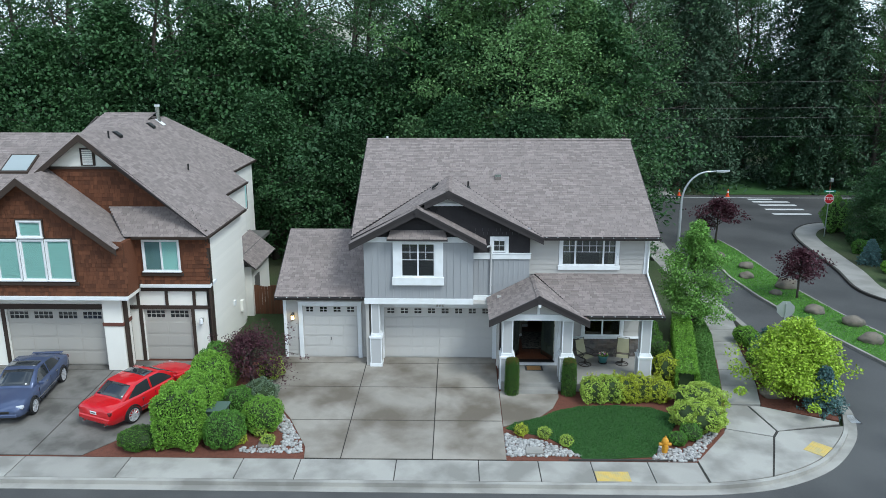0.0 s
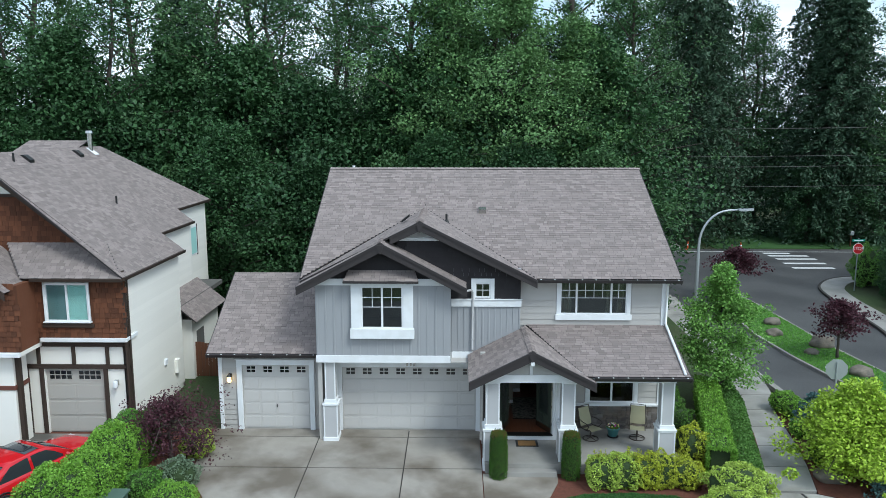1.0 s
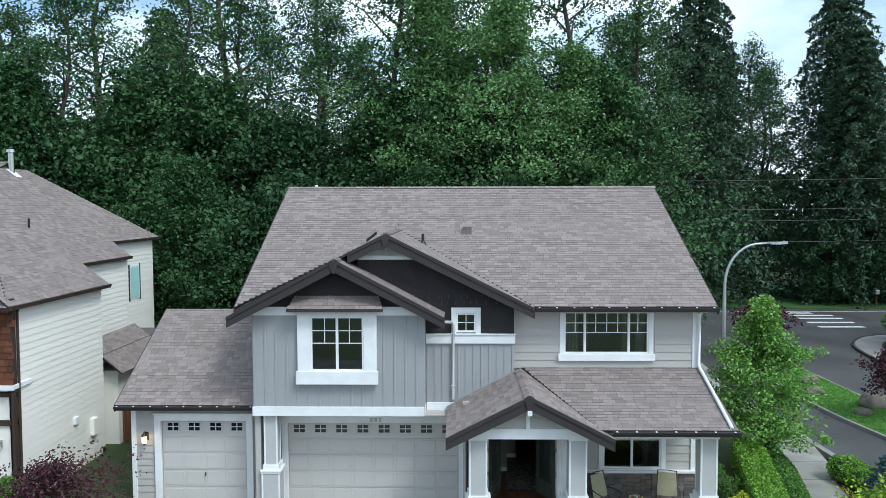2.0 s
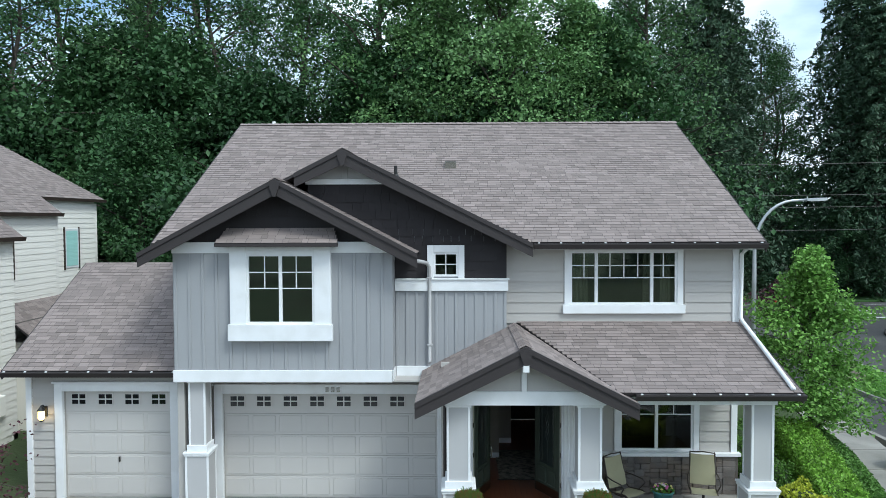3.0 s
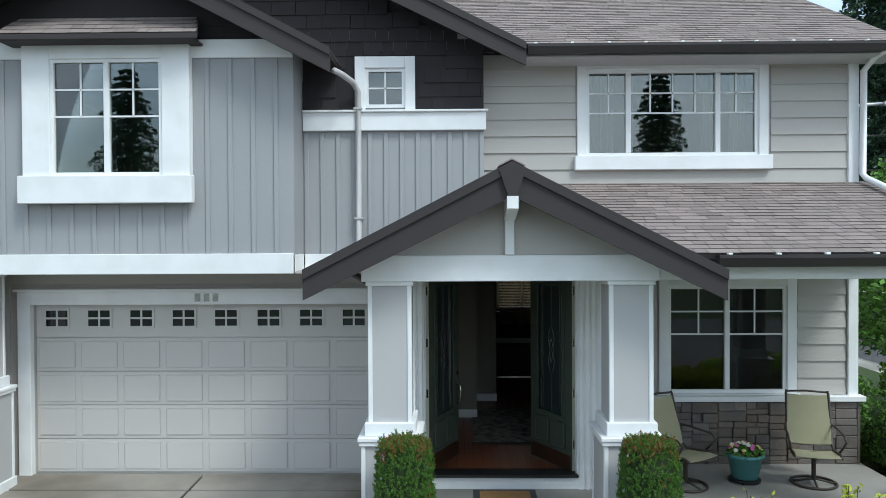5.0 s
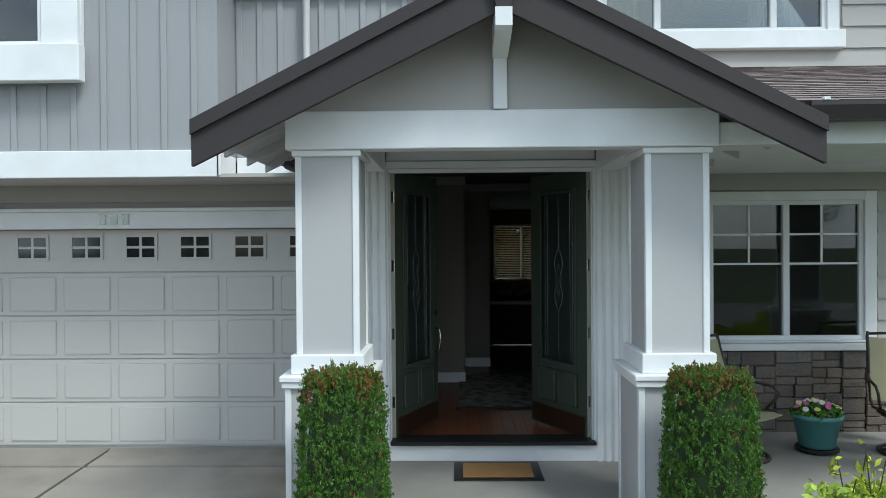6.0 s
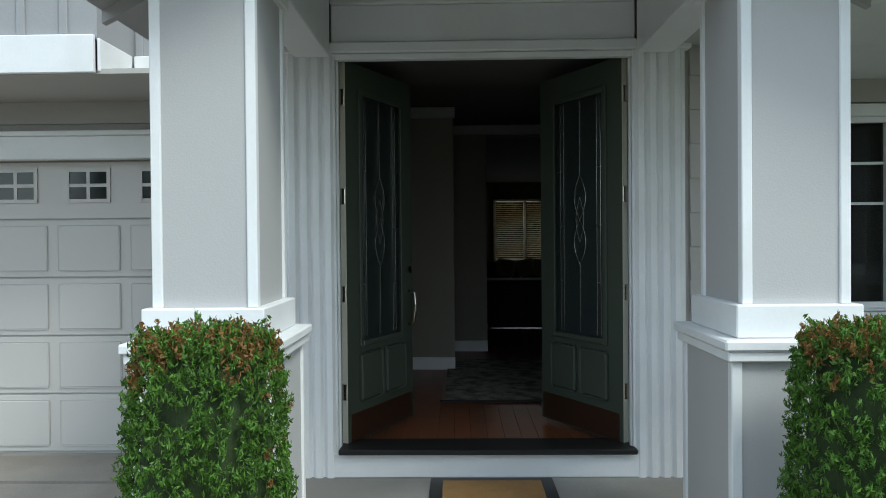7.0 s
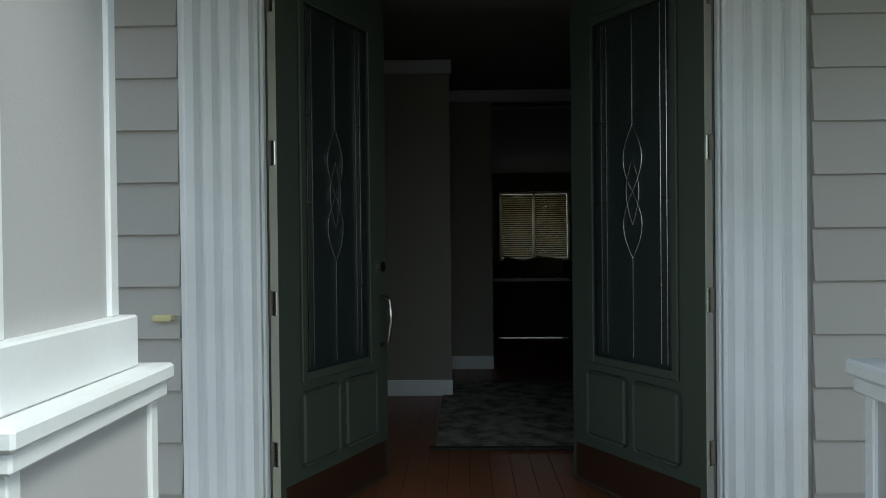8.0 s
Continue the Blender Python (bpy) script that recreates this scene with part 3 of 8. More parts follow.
def shingle_roof(name, pts, parent, pieces=0, thick=0.05, seed=1):
    """A roof plane: pts run along the eave first, then round. A deck with courses of overlapping tabs."""
    rnd = random.Random(seed)
    P = [Vector(p) for p in pts]
    u = (P[1] - P[0]).normalized()
    nrm = Vector((0, 0, 0))
    for a, b in zip(P, P[1:] + P[:1]):
        nrm += a.cross(b)
    nrm = nrm.normalized()
    if nrm.z < 0:
        nrm = -nrm
    v = nrm.cross(u)
    if v.z < 0:
        v = -v
    deck = part(name, prism([p - nrm * 0.004 for p in P], -nrm * thick), M_FASCIA, parent, "brown asphalt shingle roof plane")
    uv = [((p - P[0]).dot(u), (p - P[0]).dot(v)) for p in P]
    lo, hi = min(q[1] for q in uv), max(q[1] for q in uv)
    verts, faces, step = [], [], 0.14
    made = 0
    c = lo
    while c < hi - 0.02:
        def span(h):
            hits = []
            for (ua, va), (ub, vb) in zip(uv, uv[1:] + uv[:1]):
                if (va - h) * (vb - h) < 0:
                    hits.append(ua + (ub - ua) * (h - va) / (vb - va))
            return (min(hits), max(hits)) if len(hits) > 1 else None
        s = span(min(c + step * 0.5, hi - 0.005))
        if s:
            x = s[0] - rnd.random() * 0.2
            while x < s[1]:
                w = rnd.choice((0.13, 0.17, 0.22, 0.28, 0.33))
                a, b = max(x, s[0]), min(x + w - 0.006, s[1])
                if b - a > 0.02:
                    lip = 0.010 + rnd.random() * 0.004
                    drop = rnd.random() * 0.012
                    q = [P[0] + u * a + v * (c - drop) + nrm * lip, P[0] + u * b + v * (c - drop) + nrm * lip,
                         P[0] + u * b + v * min(c + step, hi) + nrm * 0.004, P[0] + u * a + v * min(c + step, hi) + nrm * 0.004]
                    low = [P[0] + u * a + v * (c + 0.010) - nrm * 0.004, P[0] + u * b + v * (c + 0.010) - nrm * 0.004]
                    if made < pieces:
                        m = bpy.data.meshes.new("shingle")
                        o = q[0]
                        m.from_pydata([p - o for p in q + low], [], [(0, 1, 2, 3), (4, 5, 1, 0)])
                        m.materials.append(M_ROOFP)
                        shared("shingle", m, deck, o)
                        made += 1
                    else:
                        k = len(verts)
                        verts += [tuple(p - ORIGIN[parent]) for p in q + low]
                        faces += [(k, k + 1, k + 2, k + 3), (k + 4, k + 5, k + 1, k)]
                x += w
        c += step
    if verts:
        m = bpy.data.meshes.new("shingle_course")
        m.from_pydata(verts, [], faces)
        m.materials.append(M_ROOF)
        ob = new("shingle_course", m)
        ob.parent = deck
        ORIGIN[ob] = ORIGIN[parent]
        tagged(ob, "weathered brown asphalt shingles", kind="stuff")
    return deck


mz = lambda y: 6.01 + (y - 32.0) * 0.4945
gz = lambda x: 8.04 - 0.5 * abs(x + 0.15)
bz = lambda x: 7.37 - 0.53 * abs(x + 1.49)
RL, RR = -4.4, 9.02
shingle_roof("roof", [(3.95, 32.0, mz(32)), (RR, 32.0, mz(32)), (RR, 39.0, mz(39)), (-0.15, 39.0, mz(39)), (-0.15, 36.1, mz(36.1))], house, seed=2)
shingle_roof("roof", [(-4.4, 39.0, mz(39)), (-0.15, 39.0, mz(39)), (-0.15, 36.1, mz(36.1)), (-4.4, 32.0, mz(32))], house, seed=3)
part("roof", prism([(RL, 39.0, mz(39)), (RR, 39.0, mz(39)), (RR, 46.0, 6.0), (RL, 46.0, 6.0)], (0, 0, -0.06)), M_ROOF, house)
shingle_roof("roof", [(-4.4, 31.85, gz(-4.4)), (-4.4, 32.0, gz(-4.4)), (-0.15, 36.1, gz(-0.15)), (-0.15, 31.85, gz(-0.15))], house, seed=4)
shingle_roof("roof", [(-4.4, 31.3, bz(-4.4)), (-4.4, 31.85, bz(-4.4)), (-1.49, 31.85, bz(-1.49)), (-1.49, 31.3, bz(-1.49))], house, seed=5)
shingle_roof("roof", [(1.47, 31.3, bz(1.47)), (1.47, 32.33, bz(1.47)), (-1.49, 32.33, bz(-1.49)), (-1.49, 31.3, bz(-1.49))], house, seed=6)
shingle_roof("roof", [(3.95, 31.85, gz(3.95)), (3.95, 32.0, gz(3.95)), (-0.15, 36.1, gz(-0.15)), (-0.15, 31.85, gz(-0.15))], house, seed=7)
sz = lambda y: 3.12 + (y - 32.3) * 0.555
shingle_roof("garage_roof", [(-8.0, 32.3, sz(32.3)), (-3.86, 32.3, sz(32.3)), (-3.86, 36.3, sz(36.3)), (-8.0, 36.3, sz(36.3))], house, seed=8)
part("garage_roof", prism([(-8.0, 36.3, sz(36.3)), (-3.86, 36.3, sz(36.3)), (-3.86, 40.2, 3.12), (-8.0, 40.2, 3.12)], (0, 0, -0.06)), M_ROOF, house)
pz = lambda y: 3.27 + (y - 29.55) * 0.305
PGX, PGZ = 3.59, 4.17
qz = lambda x: PGZ - 0.51 * abs(x - PGX)
shingle_roof("porch_roof", [(5.36, 29.55, pz(29.55)), (8.75, 29.55, pz(29.55)), (8.75, 32.6, pz(32.6)), (3.66, 32.6, pz(32.6))], house, seed=9)
shingle_roof("porch_roof", [(1.55, 29.31, qz(1.55)), (1.55, 32.34, qz(1.55)), (PGX, 32.34, PGZ), (PGX, 29.31, PGZ)], house, 260, seed=10)
shingle_roof("porch_roof", [(5.66, 29.31, qz(5.66)), (5.66, 29.6, qz(5.66)), (PGX, 32.6, PGZ), (PGX, 29.31, PGZ)], house, 260, seed=11)


def ridge_caps(parent, a, b, n, tilt):
    """Cap shingles laid over a ridge."""
    a, b = Vector(a), Vector(b)
    d = (b - a) / n
    side = Vector((-d.y, d.x, 0)).normalized() * 0.13
    for k in range(n):
        p = a + d * k
        m = bpy.data.meshes.new("ridge_cap")
        q = [p + side * s + Vector((0, 0, 0.045 - tilt * abs(s) * 0.13 - 0.0)) for s in (-1, 0, 1)]
        q2 = [p + d * 1.25 + side * s + Vector((0, 0, 0.028 - tilt * abs(s) * 0.13)) for s in (-1, 0, 1)]
        low = [v - Vector((0, 0, 0.014)) for v in q]
        m.from_pydata([v - p for v in q + q2 + low], [], [(0, 1, 4, 3), (1, 2, 5, 4), (6, 7, 1, 0), (7, 8, 2, 1)])
        m.materials.append(M_ROOFP)
        shared("ridge_cap", m, parent, p)


caps = [o for o in house.children if o.name.startswith("roof") or o.name.startswith("porch_roof")]
ridge_caps(caps[0], (RL, 39.0, mz(39)), (RR, 39.0, mz(39)), 64, 0.49)
ridge_caps(caps[3], (-0.15, 31.85, 8.04), (-0.15, 36.15, 8.04), 22, 0.5)
ridge_caps(caps[4], (-1.49, 31.3, 7.37), (-1.49, 32.3, 7.37), 6, 0.5)
ridge_caps(caps[-1], (PGX, 29.31, PGZ), (PGX, 32.3, PGZ), 16, 0.51)


def rake(y, xa, za, xf, slope, deep=0.27, thick=0.05):
    """Dark barge boards from a gable's apex to its foot: a wide board under a narrow one."""
    zf = za - slope * abs(xf - xa)
    part("barge_board", prism([(xa, y, za - 0.08), (xf, y, zf - 0.08), (xf, y, zf - deep - 0.02), (xa, y, za - deep - 0.06)], (0, thick, 0)), M_FASCIA, house)
    part("barge_cap", prism([(xa, y - 0.03, za + 0.012), (xf, y - 0.03, zf + 0.012), (xf, y - 0.03, zf - 0.085), (xa, y - 0.03, za - 0.085)], (0, thick + 0.03, 0)), M_FASCIA, house)


for xf in (-4.42, 1.49):
    rake(31.26, -1.49, 7.37, xf, 0.53)
for xf in (-1.2, 3.97):
    rake(31.82, -0.15, 8.04, xf, 0.5)
for xf in (1.54, 5.67):
    rake(29.27, PGX, PGZ, xf, 0.51)
for x, y, z in ((-1.49, 31.26, 7.37), (-0.15, 31.82, 8.04), (PGX, 29.27, PGZ)):
    part("apex_block", prism([(x - 0.13, y - 0.045, z - 0.07), (x + 0.13, y - 0.045, z - 0.07), (x + 0.03, y - 0.045, z - 0.37), (x - 0.03, y - 0.045, z - 0.37)], (0, 0.04, 0)), M_FASCIA, house)
# side barge boards of the main roof, gutters and soffits
for x in (RL - 0.03, RR):
    part("barge_board", prism([(x, 32.0, mz(32)), (x, 39.0, mz(39)), (x, 46.0, 6.0), (x, 46.0, 5.8), (x, 39.0, mz(39) - 0.22), (x, 32.0, mz(32) - 0.22)], (0.03, 0, 0)), M_FASCIA, house)
part("barge_board", prism([(-8.03, 32.3, sz(32.3)), (-8.03, 36.3, sz(36.3)), (-8.03, 40.2, 3.12), (-8.03, 40.2, 2.92), (-8.03, 36.3, sz(36.3) - 0.2), (-8.03, 32.3, sz(32.3) - 0.2)], (0.03, 0, 0)), M_FASCIA, house)
part("barge_board", prism([(8.752, 29.55, pz(29.55)), (8.752, 32.6, pz(32.6)), (8.752, 32.6, pz(32.6) - 0.2), (8.752, 29.55, pz(29.55) - 0.2)], (0.03, 0, 0)), M_FASCIA, house)


def gutter(x0, x1, y, z):
    """A dark K-shaped eaves gutter with pale light clips along its lip."""
    g = part("eaves_gutter", prism([(x0, y, z), (x0, y - 0.12, z), (x0, y - 0.12, z - 0.03), (x0, y - 0.085, z - 0.12), (x0, y, z - 0.12)], (x1 - x0, 0, 0)), M_GUTTER, house)
    n = int((x1 - x0) / 0.48)
    for k in range(n + 1):
        shared("light_clip", CLIP, g, (x0 + 0.1 + k * 0.48, y - 0.11, z + 0.0))


CLIP = link_mesh("light_clip", box(-0.022, 0.022, -0.02, 0.03, 0.0, 0.022, 0.005), M_TRIM)
gutter(4.0, 9.05, 32.0, 5.985)
gutter(-8.0, -3.9, 32.3, 3.1)
gutter(5.65, 8.78, 29.55, 3.255)
board(4.0, RR, 32.03, 32.6, 5.84, 5.87, M_PANEL, "soffit")
board(-8.0, -3.87, 32.32, 32.79, 2.99, 3.02, M_PANEL, "soffit")
board(2.3, 4.9, 29.885, 31.498, 3.366, 3.39, M_PANEL, "porch_ceiling")
# Entry ceiling coloured dark for the shade inside the hall.
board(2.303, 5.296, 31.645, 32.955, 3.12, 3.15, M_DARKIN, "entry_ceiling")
board(5.084, 8.7, 29.93, 31.498, 3.05, 3.08, M_TRIM, "porch_ceiling")
board(5.302, 8.7, 31.498, 32.59, 3.05, 3.08, M_TRIM, "porch_ceiling")
for xa, xb in ((1.56, 2.7), (5.57, 4.5)):
    part("rake_soffit", prism([(xa, 29.33, qz(xa) - 0.09), (xb, 29.33, qz(xb) - 0.09), (xb, 31.45, qz(xb) - 0.09), (xa, 31.45, qz(xa) - 0.09)], (0, 0, -0.012)), M_PANEL, house)
    for yy in (29.9, 30.5, 31.1):
        part("rafter", prism([(xa, yy, qz(xa) - 0.103), (xb, yy, qz(xb) - 0.103), (xb, yy, qz(xb) - 0.19), (xa, yy, qz(xa) - 0.17)], (0, 0.05, 0)), M_PANEL, house)

# ---- porch: slab, columns, beam, gable ----
part("porch_floor", box(2.1, 8.7, 29.5, 32.6, -0.1, 0.26, 0.01), M_CONC, house, "pale concrete porch slab")
part("porch_step", box(2.75, 4.45, 29.2, 29.498, -0.15, 0.10, 0.01), M_CONC, house)


def column(x0, x1, y0, y1, zb, zcap, ztop, ped=0.07):
    """A boxed column: grey panels with white corner boards on a capped pedestal."""
    c = part("column", box(x0 + 0.012, x1 - 0.012, y0 + 0.012, y1 - 0.012, zcap, ztop), M_PANEL, house, "boxed grey column with white corner boards")
    part("pedestal", box(x0 - ped + 0.012, x1 + ped - 0.012, y0 - ped + 0.012, y1 + ped - 0.012, zb, zcap - 0.04), M_PANEL, c)
    w = 0.045
    for lo, hi, g in ((zcap + 0.14, ztop, 0), (zb + 0.16, zcap - 0.07, ped)):
        for sx, sy in ((0, 0), (1, 0), (0, 1), (1, 1)):
            cx = (x1 + g - w) if sx else (x0 - g)
            cy = (y1 + g - w) if sy else (y0 - g)
            part("corner_trim", box(cx, cx + w, cy, cy + w, lo, hi, 0.004), M_TRIM, c)
    part("cap", box(x0 - ped - 0.035, x1 + ped + 0.035, y0 - ped - 0.035, y1 + ped + 0.035, zcap - 0.045, zcap, 0.008), M_TRIM, c)
    part("cap_moulding", box(x0 - ped - 0.02, x1 + ped + 0.02, y0 - ped - 0.02, y1 + ped + 0.02, zcap - 0.09, zcap - 0.046, 0.006), M_TRIM, c)
    part("plinth", box(x0 - 0.035, x1 + 0.035, y0 - 0.035, y1 + 0.035, zcap + 0.001, zcap + 0.14, 0.006), M_TRIM, c)
    part("base_board", box(x0 - ped - 0.02, x1 + ped + 0.02, y0 - ped - 0.02, y1 + ped + 0.02, zb, zb + 0.16, 0.006), M_TRIM, c)
    part("head_moulding", box(x0 - 0.02, x1 + 0.02, y0 - 0.02, y1 + 0.02, ztop - 0.045, ztop, 0.006), M_TRIM, c)
    return c


column(2.12, 2.575, 29.74, 30.28, -0.1, 1.385, 2.99)
column(4.62, 5.075, 29.74, 30.28, -0.1, 1.385, 2.99)
column(7.93, 8.36, 29.85, 30.3, -0.1, 1.36, 3.02)
column(-3.60, -3.22, 31.85, 32.27, -0.02, 1.42, 2.985)
board(2.06, 5.13, 29.69, 29.88, 2.991, 3.26, M_TRIM, "porch_beam")
board(2.38, 2.61, 29.883, 31.40, 2.991, 3.36, M_TRIM, "porch_beam")
board(4.58, 4.81, 29.883, 31.40, 2.991, 3.36, M_TRIM, "porch_beam")
board(2.613, 4.577, 31.43, 31.478, 3.09, 3.33, M_TRIM, "frieze_board")
board(2.613, 4.577, 31.40, 31.478, 3.331, 3.365, M_TRIM, "cornice")
part("side_soffit", box(2.05, 2.377, 29.885, 31.46, 3.05, 3.075), M_PANEL, house)
part("side_soffit", box(4.813, 5.08, 29.885, 31.46, 3.05, 3.075), M_PANEL, house)
board(5.105, 8.36, 29.72, 29.9, 3.0, 3.16, M_TRIM, "porch_beam")
board(8.18, 8.36, 29.903, 32.5, 3.0, 3.16, M_TRIM, "porch_beam")
part("gable_panel", prism([(1.8, 29.73, 3.262), (5.4, 29.73, 3.262), (PGX, 29.73, PGZ - 0.04)], (0, 0.1, 0)), M_LAP, house)
board(PGX - 0.05, PGX + 0.05, 29.67, 29.725, 3.262, 3.75, M_TRIM, "king_post")
bm = prism([(PGX - 0.055, 29.67, 3.62), (PGX - 0.055, 29.26, 3.70), (PGX - 0.055, 29.22, 3.72), (PGX - 0.055, 29.22, 3.84), (PGX - 0.055, 29.67, 3.84)], (0.11, 0, 0))
part("bracket", bm, M_TRIM, house, "white gable bracket")
# door surround
for x0, x1 in ((2.30, 2.635), (4.555, 4.895)):
    p = part("pilaster", box(x0, x1, 31.44, 31.498, 0.2, 3.02), M_TRIM, house, "white fluted door surround")
    for k in range(4):
        a = x0 + 0.016 + k * 0.078
        part("flute", prism([(a, 31.44, 0.2), (a + 0.02, 31.415, 0.2), (a + 0.055, 31.415, 0.2), (a + 0.07, 31.44, 0.2)], (0, 0, 2.82)), M_TRIM, p)
board(2.27, 4.93, 31.40, 31.498, 3.021, 3.085, M_TRIM, "head_trim")
board(2.637, 4.553, 31.43, 31.498, 2.98, 3.018, M_TRIM, "head_trim")
board(2.6, 4.6, 31.42, 31.498, 0.261, 0.42, M_TRIM, "riser_board")
board(2.645, 4.568, 31.37, 31.66, 0.421, 0.455, material("black_threshold", (0.012, 0.012, 0.012), 0.5, 0.1, 6, 60, 0.05), "threshold", label="dark metal threshold")
board(2.637, 2.653, 31.45, 31.497, 0.2, 2.979, M_TRIM, "door_casing")
board(4.54, 4.553, 31.45, 31.497, 0.2, 2.979, M_TRIM, "door_casing")
board(2.602, 2.64, 31.5, 31.658, 0.457, 3.055, M_TRIM, "door_jamb")
board(4.555, 4.598, 31.5, 31.658, 0.457, 3.055, M_TRIM, "door_jamb")
# Dark strips put the shadow of the door gaps into colour.
board(2.641, 2.65, 31.50, 31.53, 0.457, 3.02, M_GUTTER, "weather_strip", label="dark strip for the shade between jamb and door")
board(4.545, 4.554, 31.50, 31.53, 0.457, 3.02, M_GUTTER, "weather_strip", label="dark strip for the shade between jamb and door")
board(2.641, 4.554, 31.5, 31.66, 3.025, 3.058, M_TRIM, "door_jamb")

M_DOOR = material("grey_green_door_paint", (0.056, 0.069, 0.052), 0.5, 0.05, 2, 80, 0.05)
M_EDGE = material("cream_edge_paint", (0.62, 0.6, 0.5), 0.5, 0.05, 3, 60, 0.03)
M_KICK = material("bronze_kick_plate", (0.10, 0.055, 0.035), 0.35, 0.1, 5, 60, 0.05, metal=0.7)
M_CAME = material("lead_came", (0.5, 0.5, 0.48), 0.25, 0.05, 5, 60, 0.0, metal=1.0)
M_NICKEL = material("brushed_nickel", (0.6, 0.57, 0.5), 0.25, 0.05, 5, 60, 0.0, metal=1.0)
M_BLACK = material("black_iron", (0.018, 0.018, 0.018), 0.45, 0.1, 8, 60, 0.05)
M_WOOD = material("red_brown_floor_wood", (0.2, 0.068, 0.03), 0.3, 0.2, 2, 30, 0.05, stretch=(1, 6, 1), piece=0.12)
M_RUG = material("patterned_rug", (0.36, 0.33, 0.26), 0.95, 0.3, 4, 60, 0.3, stain=(0.08, 0.09, 0.075), stain_scale=7, stain_amount=0.9)
M_SOFA = material("dark_sofa_leather", (0.03, 0.026, 0.024), 0.75, 0.1, 3, 50, 0.1)
M_PILLOW = material("pale_pillow", (0.4, 0.33, 0.25), 0.9, 0.15, 6, 50, 0.1)


def door_leaf(hx, hy, sign, turn, handle):
    """One leaf of the double door, swung inward: glass with lead work, two panels, a kick plate and hinges."""
    m = Matrix.Translation((hx, hy, 0)) @ Matrix.Rotation(radians(turn) * sign, 4, "Z") @ Matrix.Diagonal((sign, 1, 1, 1))

    def put(name, bm, mat, parent, label="", smooth=False):
        bm.transform(m)
        if sign < 0:
            bmesh.ops.reverse_faces(bm, faces=bm.faces)
        return part(name, bm, mat, parent, label, smooth)
    W = 0.93
    put_edge = box(-0.003, 0, 0.002, 0.043, 0.44, 3.005)
    bm = bmesh.new()
    for b in ((0, 0.17, 0.44, 3.005), (W - 0.17, W, 0.44, 3.005), (0.17, W - 0.17, 2.82, 3.005), (0.17, W - 0.17, 0.44, 1.10)):
        box(b[0], b[1], 0, 0.045, b[2], b[3], 0, bm)
    d = put("door_leaf", bm, M_DOOR, house, "open grey-green entry door with leaded glass")
    put("door_edge", put_edge, M_EDGE, d, "cream painted door edge")
    put("glass", box(0.17, W - 0.17, 0.018, 0.026, 1.10, 2.82), M_DGLASS, d, "dark leaded glass")
    for b in ((0.15, 0.19, 1.08, 2.84), (W - 0.19, W - 0.15, 1.08, 2.84), (0.19, W - 0.19, 1.08, 1.12), (0.19, W - 0.19, 2.80, 2.84)):
        put("glass_bead", box(b[0], b[1], -0.014, 0.0, b[2], b[3], 0.004), M_DOOR, d)
    for x0, x1 in ((0.14, 0.44), (0.49, 0.79)):
        put("panel", box(x0, x1, -0.022, 0, 0.70, 1.04, 0.02), M_DOOR, d)
    put("kick_plate", box(0.03, W - 0.03, -0.005, 0, 0.45, 0.64, 0.002), M_KICK, d, "bronze kick plate")
    cx = W / 2
    lead = [[(x, 1.14), (x, 2.79)] for x in (0.235, 0.275, W - 0.275, W - 0.235)]
    lead += [[(cx, 1.14), (cx, 1.62)], [(cx, 2.26), (cx, 2.79)]]
    for k in range(2):
        z0 = 1.62 + k * 0.32
        for s in (-1, 1):
            lead.append([(cx + s * 0.066 * math.sin(math.pi * q / 8), z0 + 0.32 * q / 8) for q in range(9)])
            if k < 1:
                lead.append([(cx + s * 0.045 * math.sin(math.pi * q / 8), z0 + 0.16 + 0.32 * q / 8) for q in range(9)])
    for z in (1.5, 1.9, 2.3):
        for a, b in ((0.19, 0.275), (W - 0.275, W - 0.19)):
            lead.append([(a, z), (b, z)])
    for line in lead:
        put("came", tube([(x, 0.014, z) for x, z in line], 0.0032, 6), M_CAME, d)
    for z in (0.795, 1.45, 2.10, 2.76):
        put("hinge", box(-0.008, 0.012, 0.006, 0.062, z - 0.055, z + 0.055, 0.004), M_NICKEL, d, "nickel hinge")
    if handle:
        put("handle", tube([(W - 0.07, -0.005, 1.42), (W - 0.07, -0.06, 1.40), (W - 0.07, -0.065, 1.30), (W - 0.07, -0.05, 1.18), (W - 0.07, -0.005, 1.16)], 0.012, 8), M_NICKEL, d, "nickel pull handle", True)
        put("deadbolt", cyl((W - 0.07, -0.02, 1.58), 0.028, 0.028, 0.02, 14, axis="Y"), M_NICKEL, d, "nickel deadbolt")


door_leaf(2.688, 31.535, 1, 66, True)
door_leaf(4.51, 31.535, -1, 61.5, False)

# hall inside
hall = part("hall_floor", box(2.19, 5.3, 31.66, 45.4, 0.3, 0.405), M_JOINT, house)
for k in range(26):
    part("floor_board", box(2.2 + k * 0.119, 2.2 + k * 0.119 + 0.116, 31.67, 45.39, 0.405, 0.415), M_WOOD, hall)
part("hall_floor_side", box(5.4, 8.48, 32.76, 45.4, 0.3, 0.41), M_WOOD, house)
part("hall_floor_side", box(-3.7, 2.19, 36.0, 45.4, 0.3, 0.41), M_WOOD, house)
part("hall_wall", box(2.19, 2.3, 31.66, 34.6, 0.41, 3.15), M_HALL, house)
part("hall_wall", box(2.3, 3.38, 34.6, 34.75, 0.41, 3.22), M_HALL, house)
part("hall_wall", box(2.3, 3.78, 35.9, 36.05, 0.41, 3.22), M_HALL, house)
